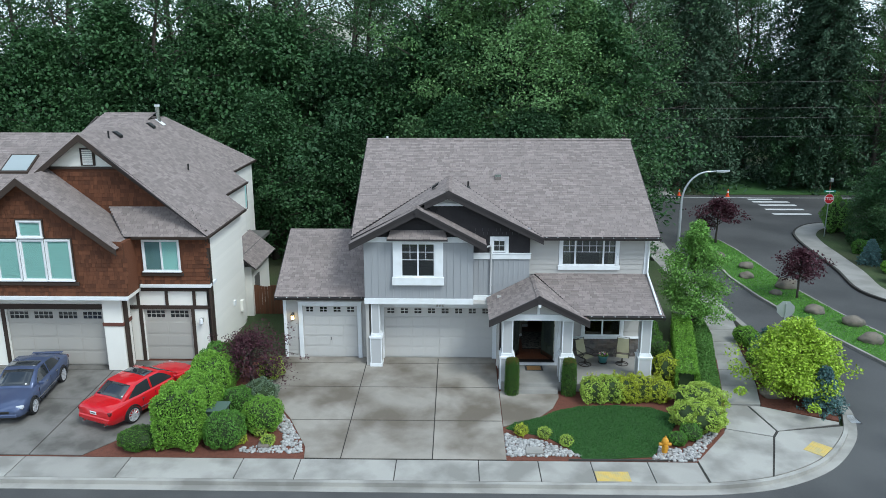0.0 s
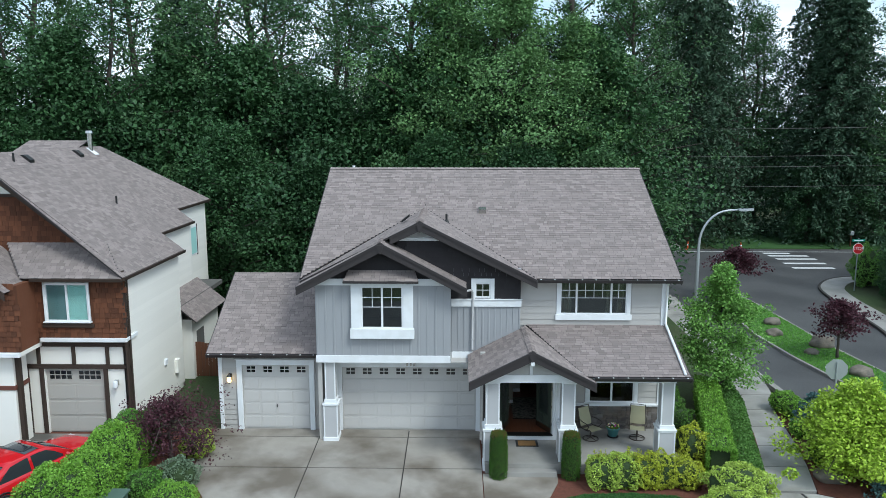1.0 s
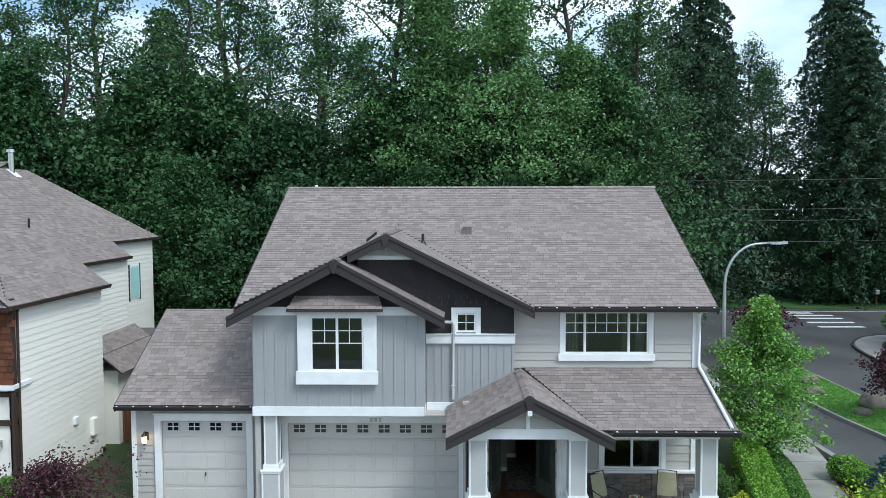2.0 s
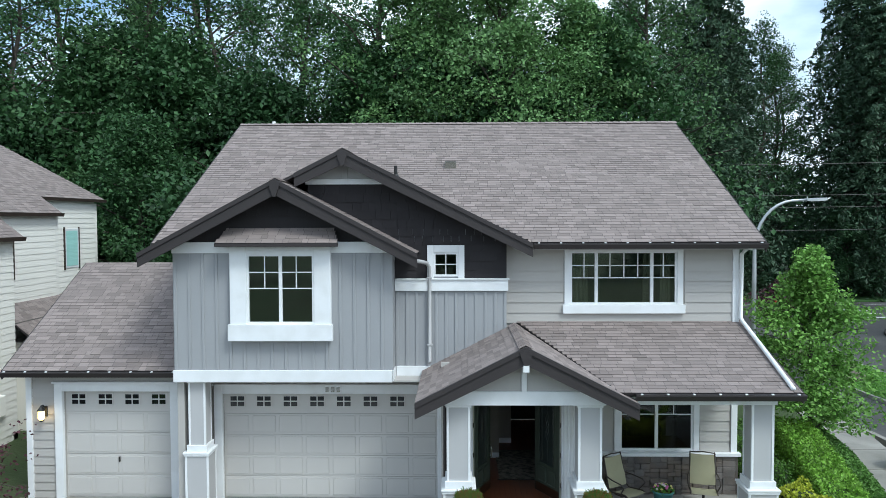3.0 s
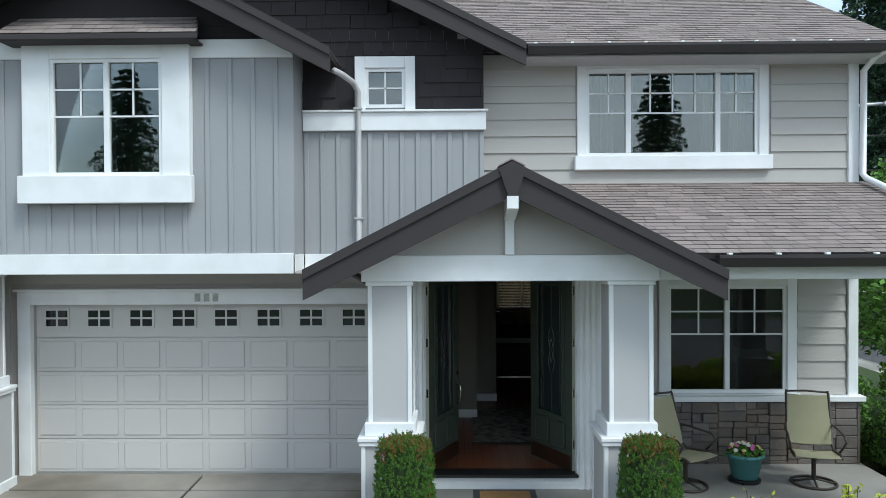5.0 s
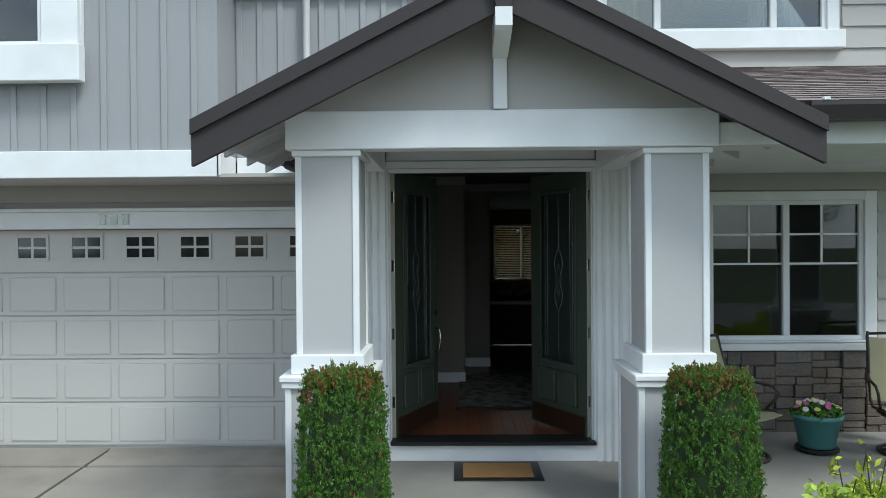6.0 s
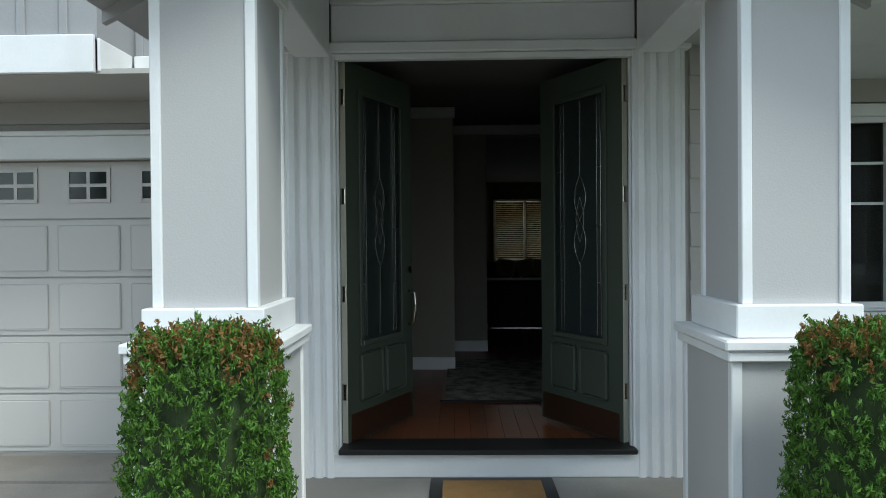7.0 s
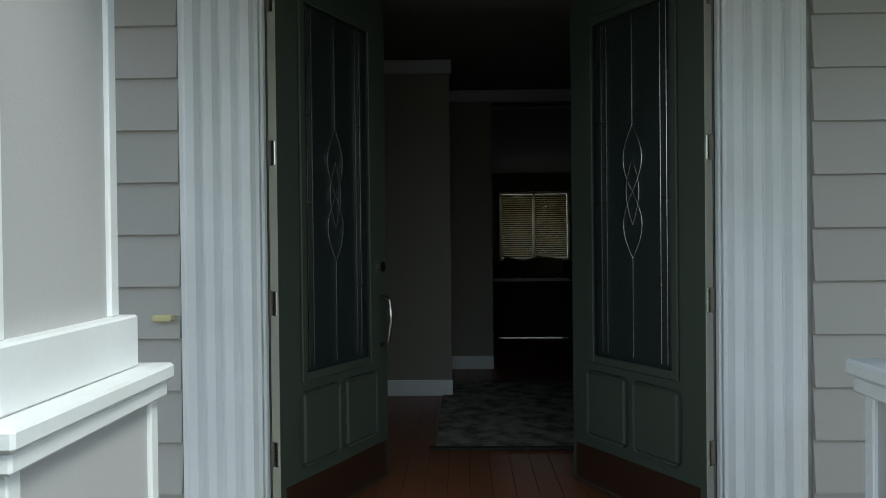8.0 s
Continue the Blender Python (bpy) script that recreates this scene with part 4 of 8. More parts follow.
part("hall_wall", box(5.0, 5.298, 33.6, 37.5, 0.41, 3.22), M_HALL, house)
part("hall_wall", box(-3.7, 2.2, 35.95, 36.1, 0.0, 3.22), M_HALL, house)
part("hall_wall", box(2.06, 2.19, 32.96, 35.95, 0.0, 3.22), M_HALL, house)
part("hall_wall", box(2.19, 2.3, 32.97, 34.6, 3.15, 3.22), M_HALL, house)
board(2.3, 3.385, 34.58, 34.599, 0.415, 0.55, M_TRIM, "skirting")
board(2.3, 3.785, 35.88, 35.899, 0.415, 0.55, M_TRIM, "skirting")
board(2.3, 3.40, 34.54, 34.599, 3.10, 3.215, M_PANEL, "cornice")
board(2.3, 5.0, 35.84, 35.899, 3.10, 3.215, M_PANEL, "cornice")
part("garage_floor", box(-7.55, 2.05, 32.7, 39.3, -0.1, 0.012), M_CONC, house)
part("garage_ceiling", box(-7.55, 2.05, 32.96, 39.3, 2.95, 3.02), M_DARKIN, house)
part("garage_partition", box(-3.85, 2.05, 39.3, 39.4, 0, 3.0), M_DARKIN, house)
win = part("rear_window", box(4.3, 5.9, 45.36, 45.41, 1.25, 1.3), M_TRIM, house, "rear window with half-closed blinds")
for b in ((4.3, 4.36, 1.3, 2.75), (5.84, 5.9, 1.3, 2.75), (5.06, 5.12, 1.3, 2.75), (4.3, 5.9, 2.75, 2.81)):
    part("window_frame", box(b[0], b[1], 45.36, 45.42, b[2], b[3]), M_TRIM, win)
M_BLIND = material("tan_blind_slat", (0.5, 0.42, 0.28), 0.7, 0.1, 4, 40, 0.0, translucent=0.4)
SLAT = link_mesh("blind_slat", box(0, 0.70, -0.02, 0.02, -0.002, 0.002), M_BLIND)
for k in range(30):
    for x in (4.36, 5.12):
        shared("blind_slat", SLAT, win, (x, 45.3, 1.32 + k * 0.048), (radians(28), 0, 0))

rug = thing("hall_rug", (3.9, 33.8, 0.415), "faded grey-green patterned hall rug on wood floor", "rug")
part("rug_body", box(3.3, 4.6, 33.0, 35.2, 0.416, 0.428, 0.004), M_RUG, rug)
part("rug_border", prism([(3.26, 32.96, 0.416), (4.64, 32.96, 0.416), (4.64, 32.999, 0.416), (3.26, 32.999, 0.416)], (0, 0, 0.014)), M_SOFA, rug)
sofa = thing("sofa", (4.9, 43.5, 0.41), "dark leather sofa with pale pillows below the window", "sofa")
part("seat", box(3.9, 6.2, 43.0, 43.9, 0.55, 0.85, 0.06), M_SOFA, sofa)
part("backrest", box(3.9, 6.2, 43.85, 44.15, 0.55, 1.28, 0.08), M_SOFA, sofa)
part("base", box(3.95, 6.15, 43.05, 44.1, 0.415, 0.55, 0.02), M_SOFA, sofa)
for x in (3.7, 6.2):
    part("armrest", box(x, x + 0.22, 43.0, 44.1, 0.415, 1.05, 0.06), M_SOFA, sofa)
for x, tilt in ((4.5, 12), (4.95, -15), (5.3, 8)):
    bm = box(-0.22, 0.22, -0.06, 0.06, -0.2, 0.2, 0.05)
    bm.transform(Matrix.Translation((x, 43.75, 1.15)) @ Matrix.Rotation(radians(tilt), 4, "Y") @ Matrix.Rotation(radians(-15), 4, "X"))
    ob = thing("pillow", (x, 43.75, 0.95), "pale square pillow leaning on the dark sofa", "pillow", "sofa pillows")
    part("cushion", bm, M_PILLOW, ob)
tb = thing("console_table", (4.35, 38.6, 0.41), "dark wooden table in the hall beyond the rug", "table")
part("tabletop", box(3.85, 4.95, 38.2, 39.0, 1.12, 1.17, 0.01), M_SOFA, tb)
for x in (3.88, 4.86):
    for y in (38.23, 38.93):
        part("leg", box(x, x + 0.06, y, y + 0.05, 0.416, 1.12, 0.005), M_SOFA, tb)
part("apron", box(3.94, 4.86, 38.25, 38.29, 0.43, 1.11, 0.005), M_SOFA, tb)

mat_t = thing("doormat", (3.6, 31.1, 0.26), "tan coir doormat with a black border on the porch", "doormat")
part("border", box(3.24, 4.02, 30.83, 31.38, 0.261, 0.272, 0.003), M_BLACK, mat_t)
part("coir", box(3.32, 3.94, 30.90, 31.31, 0.272, 0.280, 0.003), material("coir", (0.34, 0.19, 0.07), 0.95, 0.2, 12, 120, 0.6), mat_t)
bell = thing("door_bell", (2.16, 31.4, 1.2), "small cream door bell button on the siding", "door bell")
part("plate", box(2.175, 2.255, 31.435, 31.485, 1.385, 1.413, 0.006), material("cream_plastic", (0.66, 0.6, 0.32), 0.4, 0.03), bell)

# stone facing under the porch window
stone_bed = part("stone_backing", box(5.31, 8.62, 32.53, 32.598, 0.2, 1.14), M_MORTAR, house)
rs = random.Random(5)


def ledge_stones(x0, x1, z0, z1):
    """Splits a stretch of wall into uneven blocks of stone."""
    w, h = x1 - x0, z1 - z0
    if w > 0.55 or (w > 0.3 and w > 2.2 * h and rs.random() < 0.75):
        c = x0 + w * rs.uniform(0.35, 0.65)
        ledge_stones(x0, c, z0, z1)
        ledge_stones(c, x1, z0, z1)
    elif h > 0.21 or (h > 0.15 and rs.random() < 0.6):
        c = z0 + h * rs.uniform(0.38, 0.62)
        ledge_stones(x0, x1, z0, c)
        ledge_stones(x0, x1, c, z1)
    else:
        d = rs.uniform(0.02, 0.065)
        part("stone", box(x0 + 0.003, x1 - 0.003, 32.53 - d, 32.529, z0 + 0.003, z1 - 0.003, 0.008), M_STONE, stone_bed)


ledge_stones(5.31, 8.62, 0.2, 1.13)
for x0, y0, y1 in ((8.622, 32.5, 33.4),):
    part("stone_return", box(x0, x0 + 0.05, y0, y1, 0.2, 1.13, 0.01), M_STONE, house)
board(5.305, 8.72, 32.44, 32.598, 1.14, 1.215, M_TRIM, "stone_ledge")

# ---- windows ----


def window(name, x0, x1, y, z0, z1, posts, grids, trim, sill=0.0, parent=None, label="white vinyl window", glass=None):
    """A window in a wall facing the street: frame, posts, panes and muntins, with trim boards round it."""
    parent = parent or house
    glass = glass or M_GLASS
    bm = bmesh.new()
    f = 0.045
    for b in ((x0, x0 + f, z0, z1), (x1 - f, x1, z0, z1), (x0 + f, x1 - f, z0, z0 + f), (x0 + f, x1 - f, z1 - f, z1)):
        box(b[0], b[1], y - 0.02, y + 0.06, b[2], b[3], 0, bm)
    w = part(name, bm, M_TRIM, parent, label)
    xs = [x0 + f] + list(posts) + [x1 - f]
    for p in posts:
        part("mullion", box(p - 0.035, p + 0.035, y - 0.025, y + 0.055, z0 + f, z1 - f, 0.005), M_TRIM, w)
    for (a, b), g in zip(zip(xs, xs[1:]), grids):
        pane = part("pane", box(a, b, y + 0.018, y + 0.024, z0 + f, z1 - f), glass, w)
        pane.visible_shadow = False
        cols, rows, depth = g
        zb = z1 - f - depth * (z1 - z0 - 2 * f)
        for k in range(1, cols):
            x = a + (b - a) * k / cols
            part("muntin", box(x - 0.011, x + 0.011, y + 0.004, y + 0.014, zb, z1 - f), M_TRIM, w)
        for k in range(rows):
            zz = zb + (z1 - f - zb) * k / rows
            if zz > z0 + f + 0.02:
                part("muntin", box(a, b, y + 0.004, y + 0.014, zz - 0.011, zz + 0.011), M_TRIM, w)
    t, top, bot = trim
    yo = y - 0.05
    part("casing", box(x0 - t, x0 - 0.001, yo, y + 0.02, z0 - bot, z1 + top, 0.005), M_TRIM, w)
    part("casing", box(x1 + 0.001, x1 + t, yo, y + 0.02, z0 - bot, z1 + top, 0.005), M_TRIM, w)
    part("head_casing", box(x0, x1, yo, y + 0.02, z1 + 0.001, z1 + top, 0.005), M_TRIM, w)
    part("sill", box(x0 - t - 0.04, x1 + t + 0.04, yo - 0.06, y + 0.02, z0 - bot - sill, z0 - 0.001 if not bot else z0 - bot, 0.008), M_TRIM, w)
    return w


window("window", W1[0], W1[1], 31.66, W1[2], W1[3], [(W1[0] + W1[1]) / 2], [(2, 2, 0.49), (2, 2, 0.49)], (0.36, 0.22, 0.0), 0.36)
for b in ((-2.57, -2.22, 3.99, 5.99), (-0.74, -0.39, 3.99, 5.99), (-2.219, -0.741, 3.99, 4.26), (-2.219, -0.741, 5.79, 5.99)):
    board(b[0], b[1], 31.685, 31.748, b[2], b[3], name="window_box")
window("window", W2[0], W2[1], 32.34, W2[2], W2[3], [], [(2, 2, 1.0)], (0.14, 0.16, 0.05), 0.0)
window("window", W3[0], W3[1], 32.6, W3[2], W3[3], [5.47, 6.72], [(2, 2, 0.5), (4, 2, 0.5), (2, 2, 0.5)], (0.13, 0.12, 0.0), 0.20)
window("window", W4[0], W4[1], 32.6, W4[2], W4[3], [6.85], [(2, 2, 0.45), (2, 2, 0.45)], (0.13, 0.10, 0.0), 0.02, glass=M_PORCHGLASS)
for x0, x1 in ((4.95, 5.35), (6.6, 6.78), (5.5, 5.62), (7.0, 7.25)):
    bm = bmesh.new()
    n = 14
    va = [[bm.verts.new((x0 + (x1 - x0) * k / n, 32.95 + 0.03 * math.sin(k * 1.9), z)) for k in range(n + 1)] for z in (4.4, 5.85)]
    vb = [[bm.verts.new((x0 + (x1 - x0) * k / n, 32.96 + 0.03 * math.sin(k * 1.9), z)) for k in range(n + 1)] for z in (4.4, 5.85)]
    for r in (va, vb):
        for k in range(n):
            bm.faces.new((r[0][k], r[0][k + 1], r[1][k + 1], r[1][k]))
    c = thing("curtain", ((x0 + x1) / 2, 32.95, 4.4), "cream curtain panel hanging behind the upstairs window", "curtain", "upstairs curtains")
    part("cloth", bm, M_CURTAIN, c)
# little roof over the bay window
aw = shingle_roof("window_hood", [(-2.80, 31.33, 6.03), (-0.18, 31.33, 6.03), (-0.33, 31.76, 6.34), (-2.65, 31.76, 6.34)], house, seed=12)
board(-2.80, -0.18, 31.31, 31.34, 5.95, 6.02, M_FASCIA, "hood_fascia")
board(-2.74, -0.24, 31.345, 31.74, 5.95, 5.985, M_FASCIA, "hood_soffit")

# ---- garage doors ----


def garage_door(x0, x1, z1, cols, parent, y=32.86, rows=5, mat=None, groups=None, knob=False, label="closed grey sectional garage door with small top panes"):
    mat = mat or M_GARAGE
    g = part("garage_door", box(x0, x1, y + 0.02, y + 0.06, 0.01, z1), mat, parent, label)
    h = (z1 - 0.03) / rows
    w = (x1 - x0) / cols
    pm = link_mesh("door_panel", box(0.045, w - 0.045, -0.013, 0, 0.055, h - 0.05, 0.011), mat)
    for r in range(rows):
        z = 0.03 + r * h
        part("section", box(x0, x1, y, y + 0.019, z + 0.006, z + h - 0.006, 0.005), mat, g)
        for c in range(cols):
            xa = x0 + c * w
            if r < rows - 1:
                shared("door_panel", pm, g, (xa, y, z))
            else:
                wide = w > 0.9
                cx, cz, a, b = xa + w / 2, z + h * 0.58, (w * 0.40 if wide else min(0.19, w * 0.33)), (0.19 if wide else 0.145)
                fr = bmesh.new()
                bars = [(cx - a, cx - a + 0.03, cz - b, cz + b), (cx + a - 0.03, cx + a, cz - b, cz + b), (cx - a, cx + a, cz - b, cz - b + 0.03), (cx - a, cx + a, cz + b - 0.03, cz + b), (cx - a, cx + a, cz - 0.014, cz + 0.014)]
                bars += [(cx - a + 2 * a * q / (4 if wide else 2) - 0.014, cx - a + 2 * a * q / (4 if wide else 2) + 0.014, cz - b, cz + b) for q in range(1, 4 if wide else 2)]
                for bi, q in enumerate(bars):
                    box(q[0], q[1], y - 0.016 + 0.0012 * bi, y + 0.001, q[2], q[3], 0, fr)
                part("window_grille", fr, mat, g)
                part("pane", box(cx - a + 0.03, cx + a - 0.03, y - 0.006, y - 0.002, cz - b + 0.03, cz + b - 0.03), M_PANEB, g)
    if knob:
        cx = (x0 + x1) / 2
        part("lock_handle", box(cx - 0.012, cx + 0.012, y - 0.05, y - 0.001, 0.86, 0.98, 0.004), M_BLACK, g, "black lock handle")
    return g


M_PANEB = material("dark_garage_pane", (0.012, 0.014, 0.016), 0.06, 0.05, 2, 20, 0.0, spec=0.8)
garage_door(G1[0], G1[1], G1[3], 4, house, knob=True)
garage_door(G2[0], G2[1], G2[3], 8, house)
for g in (G1, G2):
    board(g[0] - 0.19, g[0] - 0.001, 32.70, 32.86, 0.0, g[3] + 0.19)
    board(g[1] + 0.001, g[1] + 0.19, 32.70, 32.86, 0.0, g[3] + 0.19)
    board(g[0], g[1], 32.70, 32.86, g[3] + 0.001, g[3] + 0.19)
    board(g[0] - 0.23, g[1] + 0.23, 32.66, 32.82, g[3] + 0.191, g[3] + 0.23)
for k in range(3):
    part("number_bar", box(-0.72 + k * 0.13, -0.64 + k * 0.13, 32.69, 32.699, 2.545, 2.66, 0.003), M_CAME, house)

# ---- pipes, vents, lamp ----
pipe = thing("downpipe", (1.7, 32.25, 3.3), "grey downpipe down the board-and-batten wall", "downpipe")
part("pipe", tube([(1.47, 31.7, 5.62), (1.55, 31.85, 5.60), (1.66, 32.15, 5.55), (1.71, 32.26, 5.45), (1.71, 32.26, 3.38), (1.71, 32.2, 3.33)], 0.042, 8), M_PANEL, pipe, smooth=True)
for z in (5.2, 3.7):
    part("strap", box(1.65, 1.77, 32.21, 32.335, z, z + 0.03, 0.003), M_PANEL, pipe)
pipe2 = thing("downpipe", (8.7, 32.5, 4.2), "white downpipe running down the porch roof edge", "downpipe")
part("pipe", tube([(8.70, 31.95, 5.88), (8.70, 32.2, 5.86), (8.68, 32.46, 5.72), (8.68, 32.48, 4.3), (8.68, 32.36, 4.22), (8.64, 31.0, 3.79), (8.60, 29.7, 3.37), (8.60, 29.6, 3.33)], 0.045, 8), M_TRIM, pipe2, smooth=True)
pipe3 = thing("downpipe", (2.05, 29.8, 3.0), "short dark downpipe elbow under the porch eave", "downpipe")
part("pipe", tube([(1.78, 31.0, 3.02), (1.9, 30.9, 2.97), (2.05, 30.6, 2.9), (2.08, 30.45, 2.75), (2.08, 30.45, 0.1)], 0.04, 8), M_GUTTER, pipe3, smooth=True)
v1 = thing("roof_vent", (2.15, 35.85, 7.9), "small grey metal roof vent", "roof vent", "roof vents")
part("hood", prism([(2.0, 35.75, 7.86), (2.0, 36.1, 8.0), (2.0, 36.05, 8.1), (2.0, 35.72, 8.03)], (0.3, 0, 0)), M_CAME, v1)
v2 = thing("vent_pipe", (0.73, 35.2, 7.6), "short black plumbing pipe through the roof", "vent pipe", "vent pipes")
part("pipe", cyl((0.73, 35.2, mz(35.2) - 0.1), 0.045, 0.045, 0.42, 12), M_BLACK, v2, smooth=False)
part("boot", cyl((0.73, 35.2, mz(35.2) - 0.05), 0.14, 0.06, 0.14, 12), M_BLACK, v2)
v3 = thing("roof_vent", (-0.6, 34.4, 7.8), "low black vent on the gable slope", "roof vent", "roof vents")
part("hood", prism([(-0.95, 34.1, 7.70), (-0.95, 34.4, 7.70), (-0.65, 34.4, 7.93), (-0.65, 34.1, 7.93)], (0, 0, 0.09)), M_BLACK, v3)
v4 = thing("vent_pipe", (-3.2, 38.7, 9.3), "white roof pipe beyond the ridge", "vent pipe", "vent pipes")
part("pipe", cyl((-3.4, 39.1, 9.2), 0.06, 0.06, 0.38, 12), M_TRIM, v4)
lampw = thing("wall_lantern", (-7.3, 32.7, 2.0), "black wall lantern with a glowing bulb beside the garage", "wall lantern")
part("back_plate", box(-7.36, -7.24, 32.745, 32.775, 1.95, 2.2, 0.01), M_BLACK, lampw)
part("arm", tube([(-7.3, 32.74, 2.15), (-7.3, 32.68, 2.24), (-7.3, 32.6, 2.24)], 0.012, 8), M_BLACK, lampw)
part("roof_cap", lathe([(0.10, 0.0), (0.03, 0.09), (0.012, 0.12)], (-7.3, 32.6, 2.13), 8), M_BLACK, lampw)
part("globe", lathe([(0.05, 0.0), (0.075, 0.05), (0.07, 0.2), (0.05, 0.22)], (-7.3, 32.6, 1.91), 12), glow_material("lantern_glow", (1.0, 0.62, 0.2), 3.0), lampw, "amber glowing glass")
part("base", lathe([(0.02, -0.03), (0.06, 0.0), (0.06, 0.012)], (-7.3, 32.6, 1.895), 8), M_BLACK, lampw)

# ---- porch furniture ----
M_SLING = material("tan_sling_mesh", (0.36, 0.34, 0.22), 0.85, 0.08, 6, 150, 0.3)
M_BRONZE = material("bronze_chair_frame", (0.045, 0.035, 0.028), 0.45, 0.1, 6, 50, 0.05)


def sling_chair():
    """A swivel patio chair: sling seat and back in a tube frame on a ring base. Faces -y, stands at the origin."""
    c = thing("patio_chair", (0, 0, 0), "high-backed tan sling swivel patio chair with bronze frame", "chair", "porch chairs")
    for s in (-1, 1):
        part("side_rail", tube([(s * 0.27, -0.27, 0.41), (s * 0.27, -0.2, 0.44), (s * 0.27, 0.18, 0.40), (s * 0.27, 0.26, 0.46), (s * 0.26, 0.42, 1.08), (s * 0.25, 0.43, 1.12)], 0.016, 8), M_BRONZE, c, smooth=True)
        part("armrest", tube([(s * 0.28, 0.30, 0.70), (s * 0.32, 0.12, 0.68), (s * 0.33, -0.14, 0.66), (s * 0.33, -0.22, 0.60), (s * 0.31, -0.17, 0.53), (s * 0.28, -0.10, 0.44)], 0.014, 8), M_BRONZE, c, smooth=True)
    part("top_rail", tube([(-0.25, 0.43, 1.10), (0, 0.455, 1.11), (0.25, 0.43, 1.10)], 0.014, 8), M_BRONZE, c, smooth=True)
    bm = bmesh.new()
    prof = [(-0.29, 0.42), (-0.2, 0.435), (0.0, 0.41), (0.17, 0.395)]
    back = [(0.245, 0.46), (0.30, 0.68), (0.36, 0.88), (0.415, 1.07)]
    for name, pr in (("seat", prof), ("backrest", back)):
        bm = bmesh.new()
        top = [[bm.verts.new((x, y - 0.0, z - 0.012 * (1 - (x / 0.27) ** 2))) for y, z in pr] for x in (-0.265, -0.13, 0, 0.13, 0.265)]
        bot = [[bm.verts.new((v.co.x, v.co.y + 0.008, v.co.z - 0.008)) for v in row] for row in top]
        for g in (top, bot):
            for i in range(4):
                for j in range(len(pr) - 1):
                    bm.faces.new((g[i][j], g[i + 1][j], g[i + 1][j + 1], g[i][j + 1]))
        part(name, bm, M_SLING, c, smooth=True)
    part("stem", cyl((0, 0, 0.05), 0.028, 0.028, 0.33, 12), M_BRONZE, c)
    part("seat_bracket", box(-0.26, 0.26, -0.12, 0.12, 0.365, 0.39, 0.008), M_BRONZE, c)
    ring = [(0.27 * math.cos(a * math.pi / 12), 0.27 * math.sin(a * math.pi / 12), 0.018) for a in range(25)]
    part("base_ring", tube(ring, 0.017, 8), M_BRONZE, c, smooth=True)
    for a in (0, 1):
        part("base_bar", tube([(-0.26 * math.cos(a * 1.57), -0.26 * math.sin(a * 1.57), 0.02), (0, 0, 0.07), (0.26 * math.cos(a * 1.57), 0.26 * math.sin(a * 1.57), 0.02)], 0.014, 8), M_BRONZE, c, smooth=True)
    return c


ch = sling_chair()
ch.matrix_basis = pose(5.95, 31.55, 0.26, 0, 0, 35)
copy_thing(ch, pose(7.62, 31.65, 0.26, 0, 0, -14))
pot = thing("flower_pot", (6.78, 31.75, 0.26), "turquoise plastic pot of pink and yellow flowers", "flower pot")
PX0, PY0 = 6.78, 31.75
part("pot", lathe([(0.15, 0.05), (0.165, 0.06), (0.215, 0.33), (0.24, 0.335), (0.24, 0.37), (0.215, 0.375), (0.20, 0.33)], (PX0, PY0, 0.26), 24), material("turquoise_plastic", (0.10, 0.27, 0.27), 0.45, 0.05, 4, 60, 0.05), pot, smooth=True)
part("soil", cyl((PX0, PY0, 0.56), 0.2, 0.2, 0.04, 20), M_SOIL, pot)
part("caddy", lathe([(0.19, 0.015), (0.2, 0.02), (0.2, 0.045), (0.19, 0.05)], (PX0, PY0, 0.26), 20), M_BLACK, pot)
for k in range(3):
    part("castor", cyl((PX0 + 0.15 * math.cos(k * 2.1), PY0 + 0.15 * math.sin(k * 2.1), 0.26), 0.018, 0.018, 0.018, 8), M_BLACK, pot)

# ---- plants ----


def leaf_mesh(name, pts, size, mat, seed=0, flat=0.0, aspect=0.55, lift=0.0):
    """Folded leaves at points, each turned its own way; size one number or one for each."""
    rng = np.random.default_rng(seed)
    pts = np.asarray(pts, dtype=np.float64)
    n = len(pts)
    up = rng.normal(size=(n, 3)) * (1.0 - 0.45 * lift)
    up[:, 2] += 1.1 * lift
    up /= np.linalg.norm(up, axis=1)[:, None]
    d = rng.normal(size=(n, 3))
    d[:, 2] -= flat
    d -= up * (d * up).sum(1)[:, None]
    d /= np.linalg.norm(d, axis=1)[:, None]
    s = np.cross(up, d)
    L = (np.asarray(size) * rng.uniform(0.65, 1.25, n))[:, None]
    W = L * aspect * 0.5
    v = np.empty((n, 4, 3))
    v[:, 0] = pts - d * L * 0.5
    v[:, 1] = pts + s * W + up * W * 0.35
    v[:, 2] = pts + d * L * 0.5
    v[:, 3] = pts - s * W + up * W * 0.35
    me = bpy.data.meshes.new(name)
    me.vertices.add(4 * n)
    me.vertices.foreach_set("co", v.reshape(-1).astype(np.float32))
    k = (np.arange(n) * 4)[:, None]
    idx = np.concatenate([k + np.array([[0, 1, 2]]), k + np.array([[0, 2, 3]])], axis=1).reshape(-1).astype(np.int32)
    me.loops.add(6 * n)
    me.loops.foreach_set("vertex_index", idx)
    me.polygons.add(2 * n)
    me.polygons.foreach_set("loop_start", (np.arange(2 * n) * 3).astype(np.int32))
    me.update(calc_edges=True)
    me.materials.append(mat)
    return me


